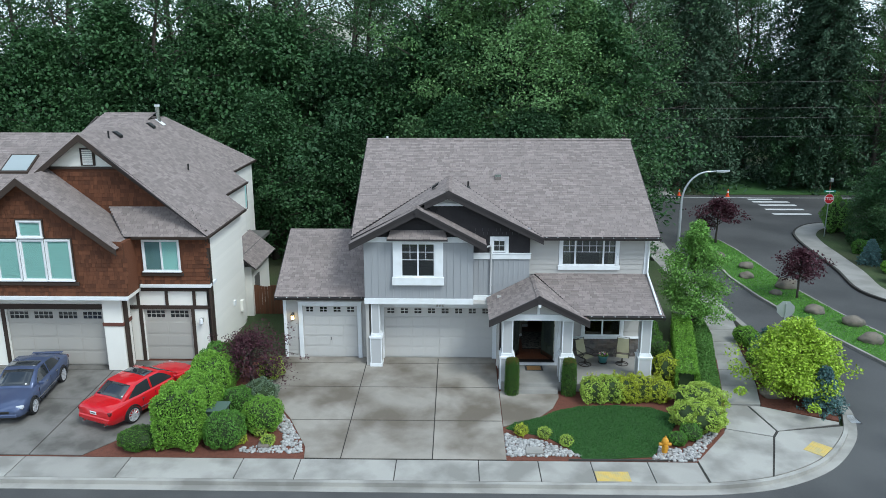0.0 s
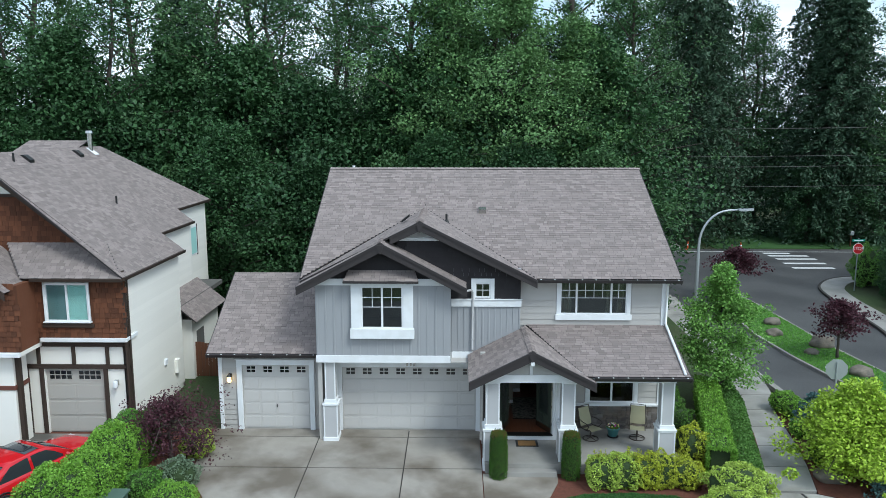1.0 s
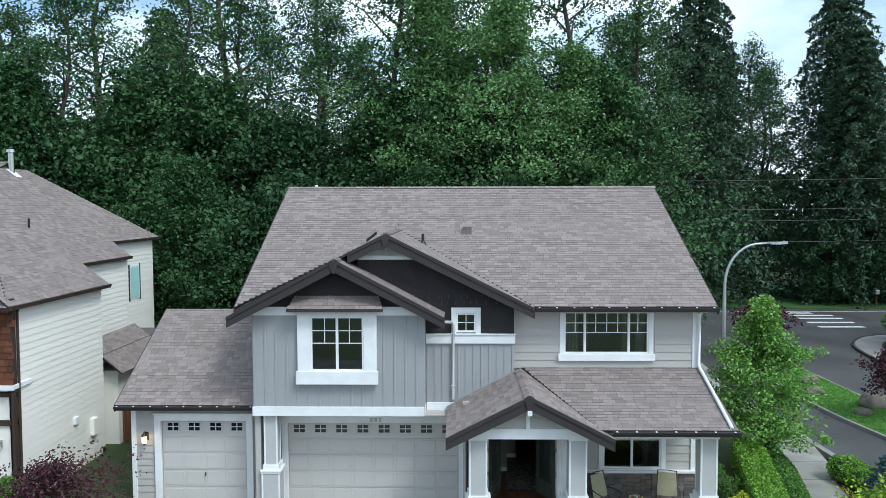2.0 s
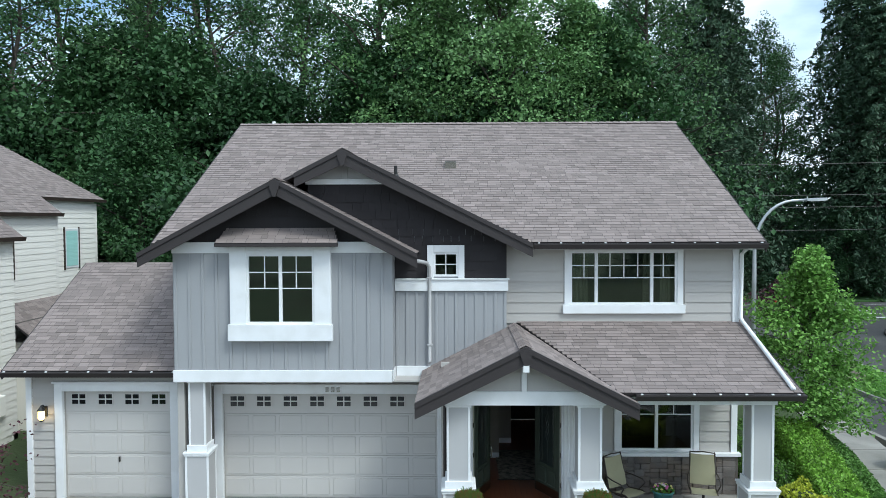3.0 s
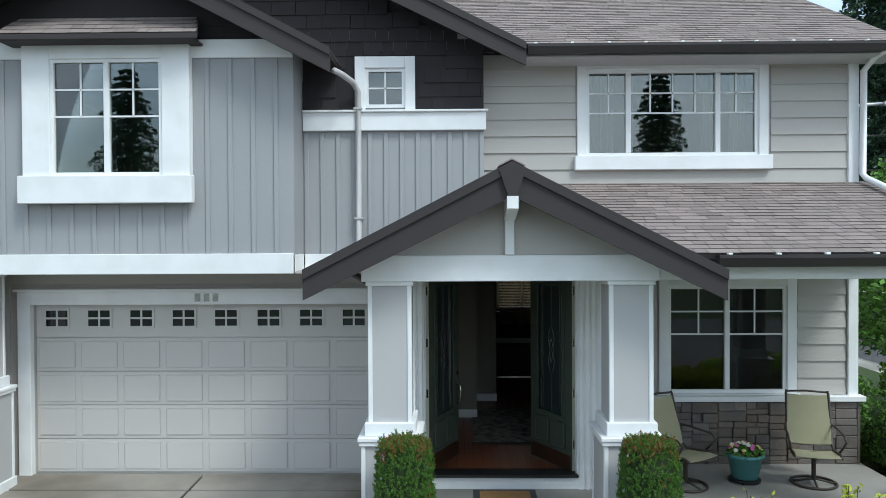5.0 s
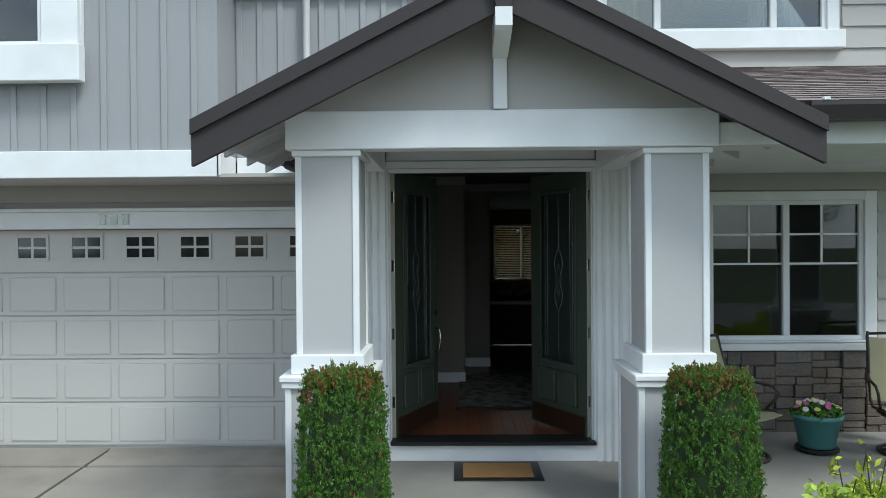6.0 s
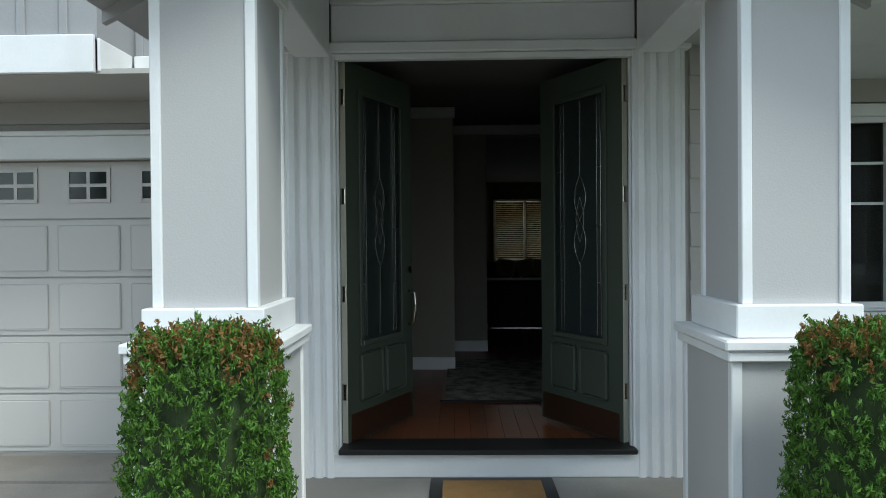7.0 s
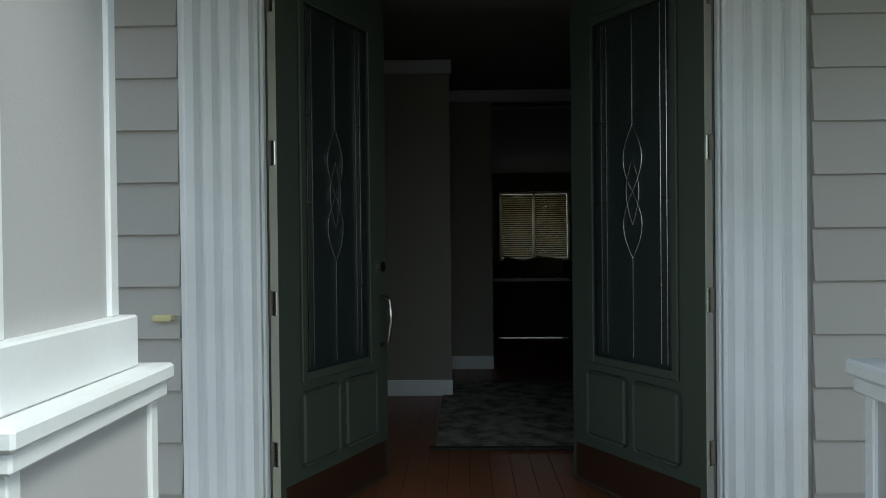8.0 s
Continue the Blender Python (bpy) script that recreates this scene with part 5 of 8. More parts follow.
def leaves(name, pts, size, mat, parent, seed=0, flat=0.0, aspect=0.55, label="", lift=0.0):
    ob = new(name, leaf_mesh(name, pts, size, mat, seed, flat, aspect, lift))
    ob.parent = parent
    ORIGIN[ob] = ORIGIN[parent]
    return tagged(ob, label)


def broad_tree(name, seed, h, base, radius, limbs, clumps, per, clump_r, leaf_size, mat, label, category="tree", group="", trunk_r=0.2, lean=0.0, droop=0.0, top=1.0, bare=0.0):
    """A tapered trunk with limbs, and a crown of leaves in uneven clumps round the limbs. Stands at the origin."""
    rnd = random.Random(seed)
    rng = np.random.default_rng(seed)
    t = thing(name, (0, 0, 0), label, category, group)
    path = [Vector((lean * h * (k / 8) ** 2 + rnd.uniform(-1, 1) * 0.012 * h, rnd.uniform(-1, 1) * 0.012 * h, h * 0.97 * k / 8)) for k in range(9)]
    path[0] = Vector((0, 0, -0.1))
    bm = tube(path, [trunk_r * (1.25 if k == 0 else 1) * (1 - 0.9 * k / 8) + 0.01 for k in range(9)], 8)
    centres = []
    for i in range(limbs):
        f = (i + rnd.random() * 0.8) / limbs
        z = base + (h * 0.95 - base) * f
        k = min(int(z / (h * 0.97) * 8), 7)
        p = path[k].lerp(path[k + 1], z / (h * 0.97) * 8 - k)
        a = i * 2.4 + rnd.uniform(-0.5, 0.5)
        prof = math.sin(math.pi * min(1, 0.18 + 0.82 * f) ** (0.9 * top))
        r = radius * max(prof, 0.22) * rnd.uniform(0.65, 1.2)
        rise = r * rnd.uniform(0.1, 0.6) * (1 - droop) - droop * r * 0.5
        q = p + Vector((math.cos(a) * r, math.sin(a) * r, rise))
        m = p.lerp(q, 0.5) + Vector((0, 0, 0.12 * r * (1 + droop)))
        lr = trunk_r * 0.34 * (1 - 0.7 * f) + 0.008
        part("limb", tube([p, m, q], [lr, lr * 0.6, lr * 0.2], 5), M_BARK, t)
        for c in range(clumps):
            w = rnd.uniform(0.3 + 0.3 * bare, 1.08)
            centre = (p.lerp(m, w * 2) if w < 0.5 else m.lerp(q, w * 2 - 1)) + Vector((rnd.gauss(0, 1), rnd.gauss(0, 1), rnd.gauss(0, 0.7))) * r * 0.2
            centres.append((centre, clump_r * rnd.uniform(0.55, 1.35)))
    for c in range(clumps * 2):
        centres.append((path[-1] + Vector((rnd.gauss(0, 1), rnd.gauss(0, 1), rnd.gauss(-0.6, 1.0))) * radius * 0.12, clump_r * 0.7))
    part("trunk", bm, M_BARK, t, smooth=True)
    pts = []
    for c, r in centres:
        k = max(4, int(per * rnd.uniform(0.6, 1.4)))
        g = rng.normal(size=(k, 3))
        g /= np.maximum(np.linalg.norm(g, axis=1), 1e-6)[:, None]
        g *= (rng.uniform(0.25, 1, k) ** 0.6)[:, None] * r
        g[:, 2] = g[:, 2] * 0.65 - (0.3 + droop * 0.7) * np.hypot(g[:, 0], g[:, 1]) * 0.7
        pts.append(g + np.array(c))
    pts = np.concatenate(pts)
    pts = pts[pts[:, 2] > 0.05]
    leaves("crown", pts, leaf_size, mat, t, seed, 0.4, 0.62, lift=0.75)
    return t


def conifer(name, seed, h, base, radius, whorls, mat, label, leaf_size=0.3, per=26, droop=0.35, category="tree", group="", trunk_r=0.3, power=0.8):
    """A straight trunk with tiers of drooping boughs, each a spray of needles."""
    rnd = random.Random(seed)
    rng = np.random.default_rng(seed)
    t = thing(name, (0, 0, 0), label, category, group)
    bm = tube([(0, 0, -0.1), (0, 0, h * 0.5), (0, 0, h)], [trunk_r, trunk_r * 0.6, 0.02], 8)
    pts = []
    for i in range(whorls):
        f = i / whorls
        z = base + (h - base) * f
        for j in range(6):
            a = j * 1.047 + i * 0.5 + rnd.uniform(-0.3, 0.3)
            r = radius * (1 - f) ** power * rnd.uniform(0.7, 1.15) + 0.06 * radius
            d = np.array([math.cos(a), math.sin(a), 0])
            s = np.array([-math.sin(a), math.cos(a), 0])
            tube([(0, 0, z), tuple(d * r * 0.6 + [0, 0, z - droop * r * 0.2]), tuple(d * r + [0, 0, z - droop * r * 0.6])], [0.02 * trunk_r / 0.3 + 0.012, 0.014, 0.004], 4, bm)
            w = rng.uniform(0.12, 1.05, per)
            side = rng.normal(size=per) * 0.2 * r * (1.15 - w)
            hang = -np.abs(rng.normal(size=per)) * 0.10 * r
            pts.append(d[None] * (w * r)[:, None] + s[None] * side[:, None] + np.stack([0 * w, 0 * w, z - droop * r * 0.6 * w ** 1.6 + hang], 1))
    part("trunk", bm, M_BARK, t)
    leaves("needles", np.concatenate(pts), leaf_size, mat, t, seed, 0.6, 0.4, lift=0.6)
    return t


def shell_points(n, rng, rx, ry, rz, box_=0.0, rough=0.12, depth=0.14, seed=0):
    """Points near the skin of a rounded shrub; box_ makes it squarer; the skin is uneven."""
    g = rng.normal(size=(n, 3))
    g /= np.linalg.norm(g, axis=1)[:, None]
    if box_:
        p = 2 + 6 * box_
        g /= (np.abs(g) ** p).sum(1)[:, None] ** (1 / p)
    ph = rng.uniform(0, 6.28, 6)
    bumpy = 1 + rough * (np.sin(g[:, 0] * 5 + ph[0]) * np.sin(g[:, 1] * 5 + ph[1]) + 0.6 * np.sin(g[:, 2] * 9 + ph[2]) * np.sin(g[:, 0] * 9 + ph[3]))
    g = g * (bumpy * (1 - depth * rng.uniform(0, 1, n) ** 1.5))[:, None]
    return g * np.array([rx, ry, rz])


def shrub(name, at, rx, ry, rz, n, size, mat, label, seed, box_=0.0, rough=0.12, category="shrub", group="shrubs", aspect=0.55, core=0.88, turn=0.0):
    """A leafy shrub on a solid core, dark to put the inner shade in colour."""
    rng = np.random.default_rng(seed)
    t = thing(name, (0, 0, 0), label, category, group)
    pts = shell_points(int(n * 1.5), rng, rx, ry, rz, box_, rough)
    pts[:, 2] += rz
    pts = pts[pts[:, 2] > 0.01]
    bm = bmesh.new()
    bmesh.ops.create_icosphere(bm, subdivisions=3, radius=1)
    p = 2 + 6 * box_
    for v in bm.verts:
        c = v.co
        k = core / ((abs(c.x) ** p + abs(c.y) ** p + abs(c.z) ** p) ** (1 / p))
        k *= 1 + 0.06 * noise.noise(c * 3)
        v.co = Vector((c.x * k * rx, c.y * k * ry, max(c.z * k * rz + rz, 0.0)))
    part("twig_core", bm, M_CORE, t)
    leaves("foliage", pts, size, mat, t, seed, 0.1, aspect, lift=0.35)
    t.matrix_basis = pose(at[0], at[1], at[2], 0, 0, turn)
    return t


# the two clipped shrubs by the porch columns
rng = np.random.default_rng(3)


def clipped(name, seed):
    rng = np.random.default_rng(seed)
    t = thing(name, (0, 0, 0), "tall clipped green cedar shrub with browned top", "shrub", "clipped porch shrubs")
    m, per = 2600, 22
    z = 1.5 * rng.uniform(0, 1, m) ** 0.95
    a = rng.uniform(0, 2 * math.pi, m)
    prof = 0.39 * np.clip(1 - ((z - 0.55) / 1.35) ** 2 * 0.35, 0, 1) * np.where(z > 1.28, np.sqrt(np.clip(1 - ((z - 1.28) / 0.25) ** 2, 0.02, 1)) * 0.35 + 0.65, 1.0)
    r = prof * (0.90 + 0.05 * rng.uniform(0, 1, m)) * (1 + 0.03 * np.sin(a * 7 + z * 9) * np.sin(z * 13 + a * 3))
    k = 420
    a2, r2 = rng.uniform(0, 6.283, k), np.sqrt(rng.uniform(0, 1, k)) * 0.28
    centre = np.concatenate([np.stack([r * np.cos(a), r * np.sin(a), z], 1), np.stack([r2 * np.cos(a2), r2 * np.sin(a2), 1.46 - (r2 / 0.29) ** 4 * 0.05], 1)])
    way = np.concatenate([np.stack([np.cos(a), np.sin(a), np.full(m, 0.55)], 1), np.stack([0.3 * np.cos(a2), 0.3 * np.sin(a2), np.ones(k)], 1)])
    way += rng.normal(size=way.shape) * 0.35
    way /= np.linalg.norm(way, axis=1)[:, None]
    t_out = rng.uniform(0, 1, (len(centre), per, 1))
    reach = rng.uniform(0.035, 0.085, (len(centre), 1, 1))
    sprays = centre[:, None] + way[:, None] * t_out * reach + rng.normal(size=(len(centre), per, 3)) * 0.011 * (1.2 - t_out)
    brown = rng.uniform(0, 1, len(centre)) < np.where(centre[:, 2] > 1.36 + 0.06 * np.sin(np.arctan2(centre[:, 1], centre[:, 0]) * 3), 0.42, 0.02)
    # Solid core, coloured dark for the shade behind the sprays.
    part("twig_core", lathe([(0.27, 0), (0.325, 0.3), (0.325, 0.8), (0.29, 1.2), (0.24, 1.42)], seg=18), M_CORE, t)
    leaves("foliage", sprays[~brown].reshape(-1, 3), 0.027, M_ARBOR, t, seed, -0.8, 0.32)
    leaves("browned_tip", sprays[brown].reshape(-1, 3), 0.024, M_BROWNTIP, t, seed + 2, 0.0, 0.4, "browned shoot tips")
    return t


c1 = clipped("clipped_shrub", 21)
c1.matrix_basis = pose(2.53, 29.22, slope_lot(29.2) + 0.02) @ Matrix.Diagonal((0.75, 0.75, 1.05, 1))
c2 = copy_thing(c1, pose(4.9, 29.22, slope_lot(29) + 0.02, 0, 0, 130))
c2.scale = (0.77, 0.77, 1.05)

Z = slope_lot
# beds by the porch and the corner
for k, x in enumerate((5.85, 6.5, 7.15, 7.75)):
    shrub("golden_shrub", (x, 28.75 + 0.04 * k, Z(28.8)), 0.52, 0.5, 0.47 + 0.03 * (k % 2), 3600, 0.075, M_GOLD if k > 1 else M_PALEG, "bright yellow-green leafy shrub before the porch", 40 + k, 0.25, 0.2)
shrub("golden_shrub", (8.45, 28.8, Z(28.8)), 0.55, 0.5, 0.45, 3000, 0.08, M_GOLD, "golden yellow shrub at the porch corner", 46, 0.1, 0.2)
shrub("golden_shrub", (9.25, 30.6, Z(30)), 0.6, 0.7, 0.6, 3600, 0.085, M_GOLD, "golden yellow shrub beside the porch column", 47, 0.0, 0.25)
shrub("pale_shrub", (9.45, 26.55, Z(26.5)), 0.95, 0.85, 0.52, 6000, 0.085, M_PALEG, "pale yellow-green mounded shrub beside the lawn", 48, 0.0, 0.25)
shrub("pale_shrub", (9.9, 28.0, Z(28)), 1.0, 0.9, 0.5, 6000, 0.085, M_PALEG, "pale yellow-green mounded shrub beside the lawn", 49, 0.0, 0.25)
for x, y, r, s in ((8.35, 25.35, 0.33, 50), (8.95, 25.75, 0.42, 51)):
    shrub("round_shrub", (x, y, Z(y)), r, r, r * 0.75, 1800, 0.05, M_BOX, "small rounded dark green shrub in mulch", s)
# shoots standing out of the golden shrubs
rnd = random.Random(9)
shoots = thing("shrub_shoot_cluster", (6.9, 28.8, 0.3), "upright leafy shoots above the golden shrubs", "shrub")
bm, pts = bmesh.new(), []
for k in range(80):
    x, y = rnd.uniform(5.5, 8.5), rnd.uniform(28.45, 29.15)
    hh = rnd.uniform(0.75, 1.25) * (1.0 if x < 7.6 else 0.85)
    dx, dy = rnd.uniform(-0.12, 0.12), rnd.uniform(-0.1, 0.1)
    tube([(x, y, Z(y) + 0.4), (x + dx * 0.5, y + dy * 0.5, Z(y) + hh * 0.75), (x + dx, y + dy, Z(y) + hh)], 0.004, 4, bm)
    for q in range(26):
        f = rnd.uniform(0.35, 1.02)
        pts.append((x + dx * f + rnd.gauss(0, 0.022), y + dy * f + rnd.gauss(0, 0.022), Z(y) + 0.3 + (hh - 0.3) * f - 6.9 * 0 + rnd.gauss(0, 0.01)))
part("stem", bm, M_BARK, shoots)
leaves("foliage", np.array(pts) - np.array(ORIGIN[shoots]), 0.07, M_GOLD, shoots, 77, 0.0, 0.4)

# long clipped hedge and the low bed beside it
hd = thing("hedge", (10.5, 33, 0), "long clipped bright green hedge beside the house", "hedge")
rng = np.random.default_rng(8)
n = 15000
u = rng.uniform(0, 1, n)
face = rng.integers(0, 3, n)
u = np.where(rng.uniform(0, 1, n) < 0.08, rng.uniform(-0.008, 0.005, n), u)
w = rng.uniform(-1, 1, n)
hx = np.where(face == 0, w * 0.42, np.where(face == 1, 0.42, -0.42)) + rng.normal(size=n) * 0.03
hz = np.where(face == 0, 0.98, rng.uniform(0.0, 0.98, n)) + rng.normal(size=n) * 0.03
HA, HB = np.array([9.85, 29.4]), np.array([11.55, 36.3])
cx = HA[0] + (HB[0] - HA[0]) * u
cy = HA[1] + (HB[1] - HA[1]) * u
leaves("foliage", np.stack([cx + hx * 0.97, cy - hx * 0.24, hz + np.array([Z(q) for q in cy])], 1) - np.array(ORIGIN[hd]), 0.085, M_HEDGE, hd, 81, 0.2)
# Solid block inside the hedge, its inner shade painted as a dark colour.
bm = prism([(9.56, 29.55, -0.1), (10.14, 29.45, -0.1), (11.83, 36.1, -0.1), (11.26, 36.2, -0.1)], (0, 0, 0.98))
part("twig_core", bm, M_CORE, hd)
gc = thing("groundcover", (11.6, 32, 0), "dense low dark green groundcover beside the pavement", "groundcover", kind="stuff")
n = 16000
u, w = rng.uniform(0, 1, n), rng.uniform(0, 1, n)
yy = 28.9 + 9.5 * u
xi = np.array([along(INN, q) for q in yy]) - 0.12
xo = np.minimum(10.3 + (yy - 29.4) * 0.246, xi - 0.3)
leaves("foliage", np.stack([xo + (xi - xo) * w, yy, np.array([Z(q) for q in yy]) + 0.28 * np.sin(w * 3.0) + 0.16 + rng.normal(size=n) * 0.03], 1) - np.array(ORIGIN[gc]), 0.09, M_JUNI, gc, 82, 0.3)

for k, (x, y) in enumerate(((9.35, 32.6), (9.4, 34.0), (9.6, 35.4))):
    shrub("side_shrub", (x, y, 0), 0.5, 0.65, 0.55, 2400, 0.08, M_ARBOR, "dark green shrub beside the house wall", 55 + k, 0.1, 0.2)
# lawns
def lawn(name, outline, z, mat_soil, mat_blade, count, label, seed, blade=0.07):
    """A turf sheet with upright blades on it."""
    t = thing(name, (outline[0][0], outline[0][1], 0), label, "lawn", kind="structure")
    part("turf", slab(outline, z, 0.08), mat_soil, t)
    rng = np.random.default_rng(seed)
    xs, ys = [p[0] for p in outline], [p[1] for p in outline]
    P = np.stack([rng.uniform(min(xs), max(xs), count), rng.uniform(min(ys), max(ys), count)], 1)
    inside = np.zeros(count, bool)
    for (xa, ya), (xb, yb) in zip(outline, outline[1:] + outline[:1]):
        cross = ((ya > P[:, 1]) != (yb > P[:, 1])) & (P[:, 0] < (xb - xa) * (P[:, 1] - ya) / ((yb - ya) or 1e-9) + xa)
        inside ^= cross
    P = P[inside]
    f = z if callable(z) else (lambda y: z)
    pts = np.stack([P[:, 0], P[:, 1], np.array([f(q) for q in P[:, 1]]) + blade * 0.3], 1)
    ob = leaves("grass", pts - np.array(ORIGIN[t]), blade, mat_blade, t, seed, -0.6, 0.3)
    tagged(ob, kind="stuff")


lawn("lawn", [(2.1, 26.35), (2.5, 26.8), (3.5, 27.2), (4.2, 27.75), (5.2, 28.15), (6.6, 28.25), (8.0, 28.1), (8.7, 27.6), (8.75, 26.9), (8.2, 25.9), (7.45, 24.75), (7.2, 24.45), (4.75, 24.20), (4.3, 25.0), (3.6, 25.75), (2.6, 26.1)], lambda y: Z(y) + 0.03, M_LAWN, M_BLADE, 42000, "small dark green mown front lawn", 91)
solo("lawn_edging", strip([(4.2, 24.17), (7.3, 24.17), (8.6, 24.20)], 0, 0.05, -0.3, -0.19), M_JOINT, "dark edging strip between lawn and pavement", "edging", kind="structure")


def pebbles(name, outline, count, seed, label):
    """River rocks heaped in a bed."""
    rnd = random.Random(seed)
    xs, ys = [p[0] for p in outline], [p[1] for p in outline]
    base = bmesh.new()
    bmesh.ops.create_icosphere(base, subdivisions=1, radius=1)
    bv = [v.co.copy() for v in base.verts]
    bf = [[v.index for v in f.verts] for f in base.faces]
    base.free()
    verts, faces = [], []
    while count:
        x, y = rnd.uniform(min(xs), max(xs)), rnd.uniform(min(ys), max(ys))
        inside = False
        for (xa, ya), (xb, yb) in zip(outline, outline[1:] + outline[:1]):
            if (ya > y) != (yb > y) and x < (xb - xa) * (y - ya) / (yb - ya) + xa:
                inside = not inside
        if not inside:
            continue
        count -= 1
        a, r = rnd.uniform(0, 6.28), rnd.uniform(0.035, 0.085)
        ex, ey, ez = r * rnd.uniform(0.8, 1.4), r * rnd.uniform(0.7, 1.1), r * rnd.uniform(0.5, 0.8)
        k = len(verts)
        for v in bv:
            px, py = v.x * ex, v.y * ey
            verts.append((x + px * math.cos(a) - py * math.sin(a), y + px * math.sin(a) + py * math.cos(a), Z(y) + ez * 0.5 + v.z * ez + rnd.uniform(0, 0.01)))
        faces += [[k + i for i in f] for f in bf]
    me = bpy.data.meshes.new(name)
    me.from_pydata(verts, [], faces)
    me.materials.append(M_PEB)
    me.shade_smooth()
    tagged(new(name, me), label, "river rock", kind="stuff")


M_PEB = material("grey_river_rock", (0.36, 0.35, 0.335), 0.8, 0.1, 8, 60, 0.2, island=0.3)
pebbles("river_rock_bed", [(2.05, 26.0), (2.6, 25.6), (3.3, 25.5), (4.0, 25.1), (4.7, 24.45), (2.05, 24.4)], 560, 1, "grey river rocks at the driveway edge")
pebbles("river_rock_bed", [(7.1, 24.20), (8.7, 24.20), (9.4, 25.2), (10.2, 26.3), (9.7, 26.1), (9.0, 25.4), (8.4, 24.9), (7.7, 25.2)], 420, 2, "grey river rocks round the hydrant")
pebbles("river_rock_bed", [(-7.7, 24.5), (-5.35, 24.5), (-5.5, 25.2), (-6.35, 26.9), (-7.1, 27.9), (-6.9, 26.9), (-6.3, 25.6), (-6.2, 25.0), (-7.6, 24.85)], 520, 3, "grey river rocks along the driveway")

# tufts
for k, (x, y) in enumerate(((2.65, 25.95), (3.5, 25.75), (4.25, 25.2), (-7.75, 25.15), (-6.7, 25.05), (-7.15, 25.7))):
    shrub("grass_tuft", (x, y, Z(y)), 0.24, 0.24, 0.2, 420, 0.16, M_PALEG if k % 3 else M_GOLD, "small yellowish ornamental grass tuft in mulch", 100 + k, 0, 0.2, "grass tuft", "grass tufts", 0.12)

# left bed
shrub("hedge_shrub", (-9.88, 25.15, Z(25)), 0.86, 0.88, 1.12, 12000, 0.085, M_HEDGE, "large clipped bright green shrub", 60, 0.3, 0.1)
shrub("hedge_shrub", (-9.75, 26.7, Z(26.5)), 0.78, 1.0, 0.98, 9000, 0.085, M_HEDGE, "large clipped bright green shrub", 61, 0.3, 0.1)
shrub("hedge_shrub", (-9.8, 28.4, Z(28)), 0.8, 1.1, 0.98, 9000, 0.085, M_HEDGE, "large clipped bright green shrub", 62, 0.3, 0.1)
shrub("hedge_shrub", (-9.95, 30.2, Z(30)), 0.8, 0.95, 0.85, 6000, 0.085, M_BOX, "clipped green shrub beside the driveway", 63, 0.25, 0.1)
shrub("round_shrub", (-8.25, 25.05, Z(25)), 0.68, 0.65, 0.62, 4600, 0.07, M_BOX, "rounded clipped green shrub in mulch", 64, 0.2, 0.08)
shrub("round_shrub", (-7.15, 26.2, Z(26)), 0.7, 0.7, 0.62, 4600, 0.07, M_HEDGE, "rounded clipped green shrub in mulch", 65, 0.15, 0.1)
shrub("round_shrub", (-8.5, 27.5, Z(27.5)), 0.62, 0.62, 0.5, 3600, 0.075, M_BOX, "rounded green shrub in mulch", 66, 0.1, 0.12)
shrub("silver_shrub", (-7.7, 28.3, Z(28)), 0.6, 0.6, 0.5, 3200, 0.075, leaf("silver_leaf", (0.2, 0.27, 0.17)), "soft silver-green mounded shrub", 67, 0, 0.25)
shrub("variegated_shrub", (-7.9, 30.6, Z(30)), 0.55, 0.6, 0.45, 2600, 0.085, M_PALEG, "variegated pale shrub near the garage", 68, 0, 0.25)
shrub("low_shrub", (-11.35, 24.85, Z(24.8)), 0.75, 0.6, 0.36, 3600, 0.06, M_ARBOR, "low dark green spreading shrub", 69, 0.1, 0.12)
ub = thing("utility_box", (-9.05, 26.2, Z(26)), "green metal utility cabinet among shrubs", "utility box")
M_UGREEN = material("utility_green_paint", (0.09, 0.14, 0.11), 0.5, 0.08, 3, 50, 0.05)
part("body", box(-9.3, -8.5, 25.75, 26.45, Z(26), 0.72, 0.02), M_UGREEN, ub)
part("lid", box(-9.36, -8.44, 25.68, 26.52, 0.721, 0.80, 0.025), M_UGREEN, ub)
part("notice", box(-9.0, -8.86, 25.738, 25.749, 0.35, 0.53, 0.002), M_TRIM, ub)
vb = thing("valve_box", (3.0, 24.8, -0.2), "pale concrete meter box lid in the rocks", "meter box")
part("lid", box(2.72, 3.35, 24.5, 24.95, -0.27, -0.13, 0.02), M_CONC, vb)
vb2 = thing("valve_box", (-6.9, 25.0, -0.2), "grey flat stone in the rock bed", "stone")
part("lid", box(-7.05, -6.6, 24.75, 25.15, -0.25, -0.08, 0.05), M_STONE, vb2)


def place(t, x, y, z=0.0, turn=0.0, s=1.0):
    t.matrix_basis = pose(x, y, z, 0, 0, turn) @ Matrix.Diagonal((s, s, s, 1))
    return t


def again(t, x, y, z=0.0, turn=0.0, s=1.0):
    ob = copy_thing(t, pose(x, y, z, 0, 0, turn))
    ob.scale = (s, s, s)
    return ob


# small trees
pm = broad_tree("purple_maple", 31, 2.4, 0.8, 1.9, 34, 8, 22, 0.42, 0.10, M_RED, "low spreading dark purple laceleaf maple", group="purple maples", trunk_r=0.09, droop=0.5)
place(pm, -8.55, 29.9, Z(30))
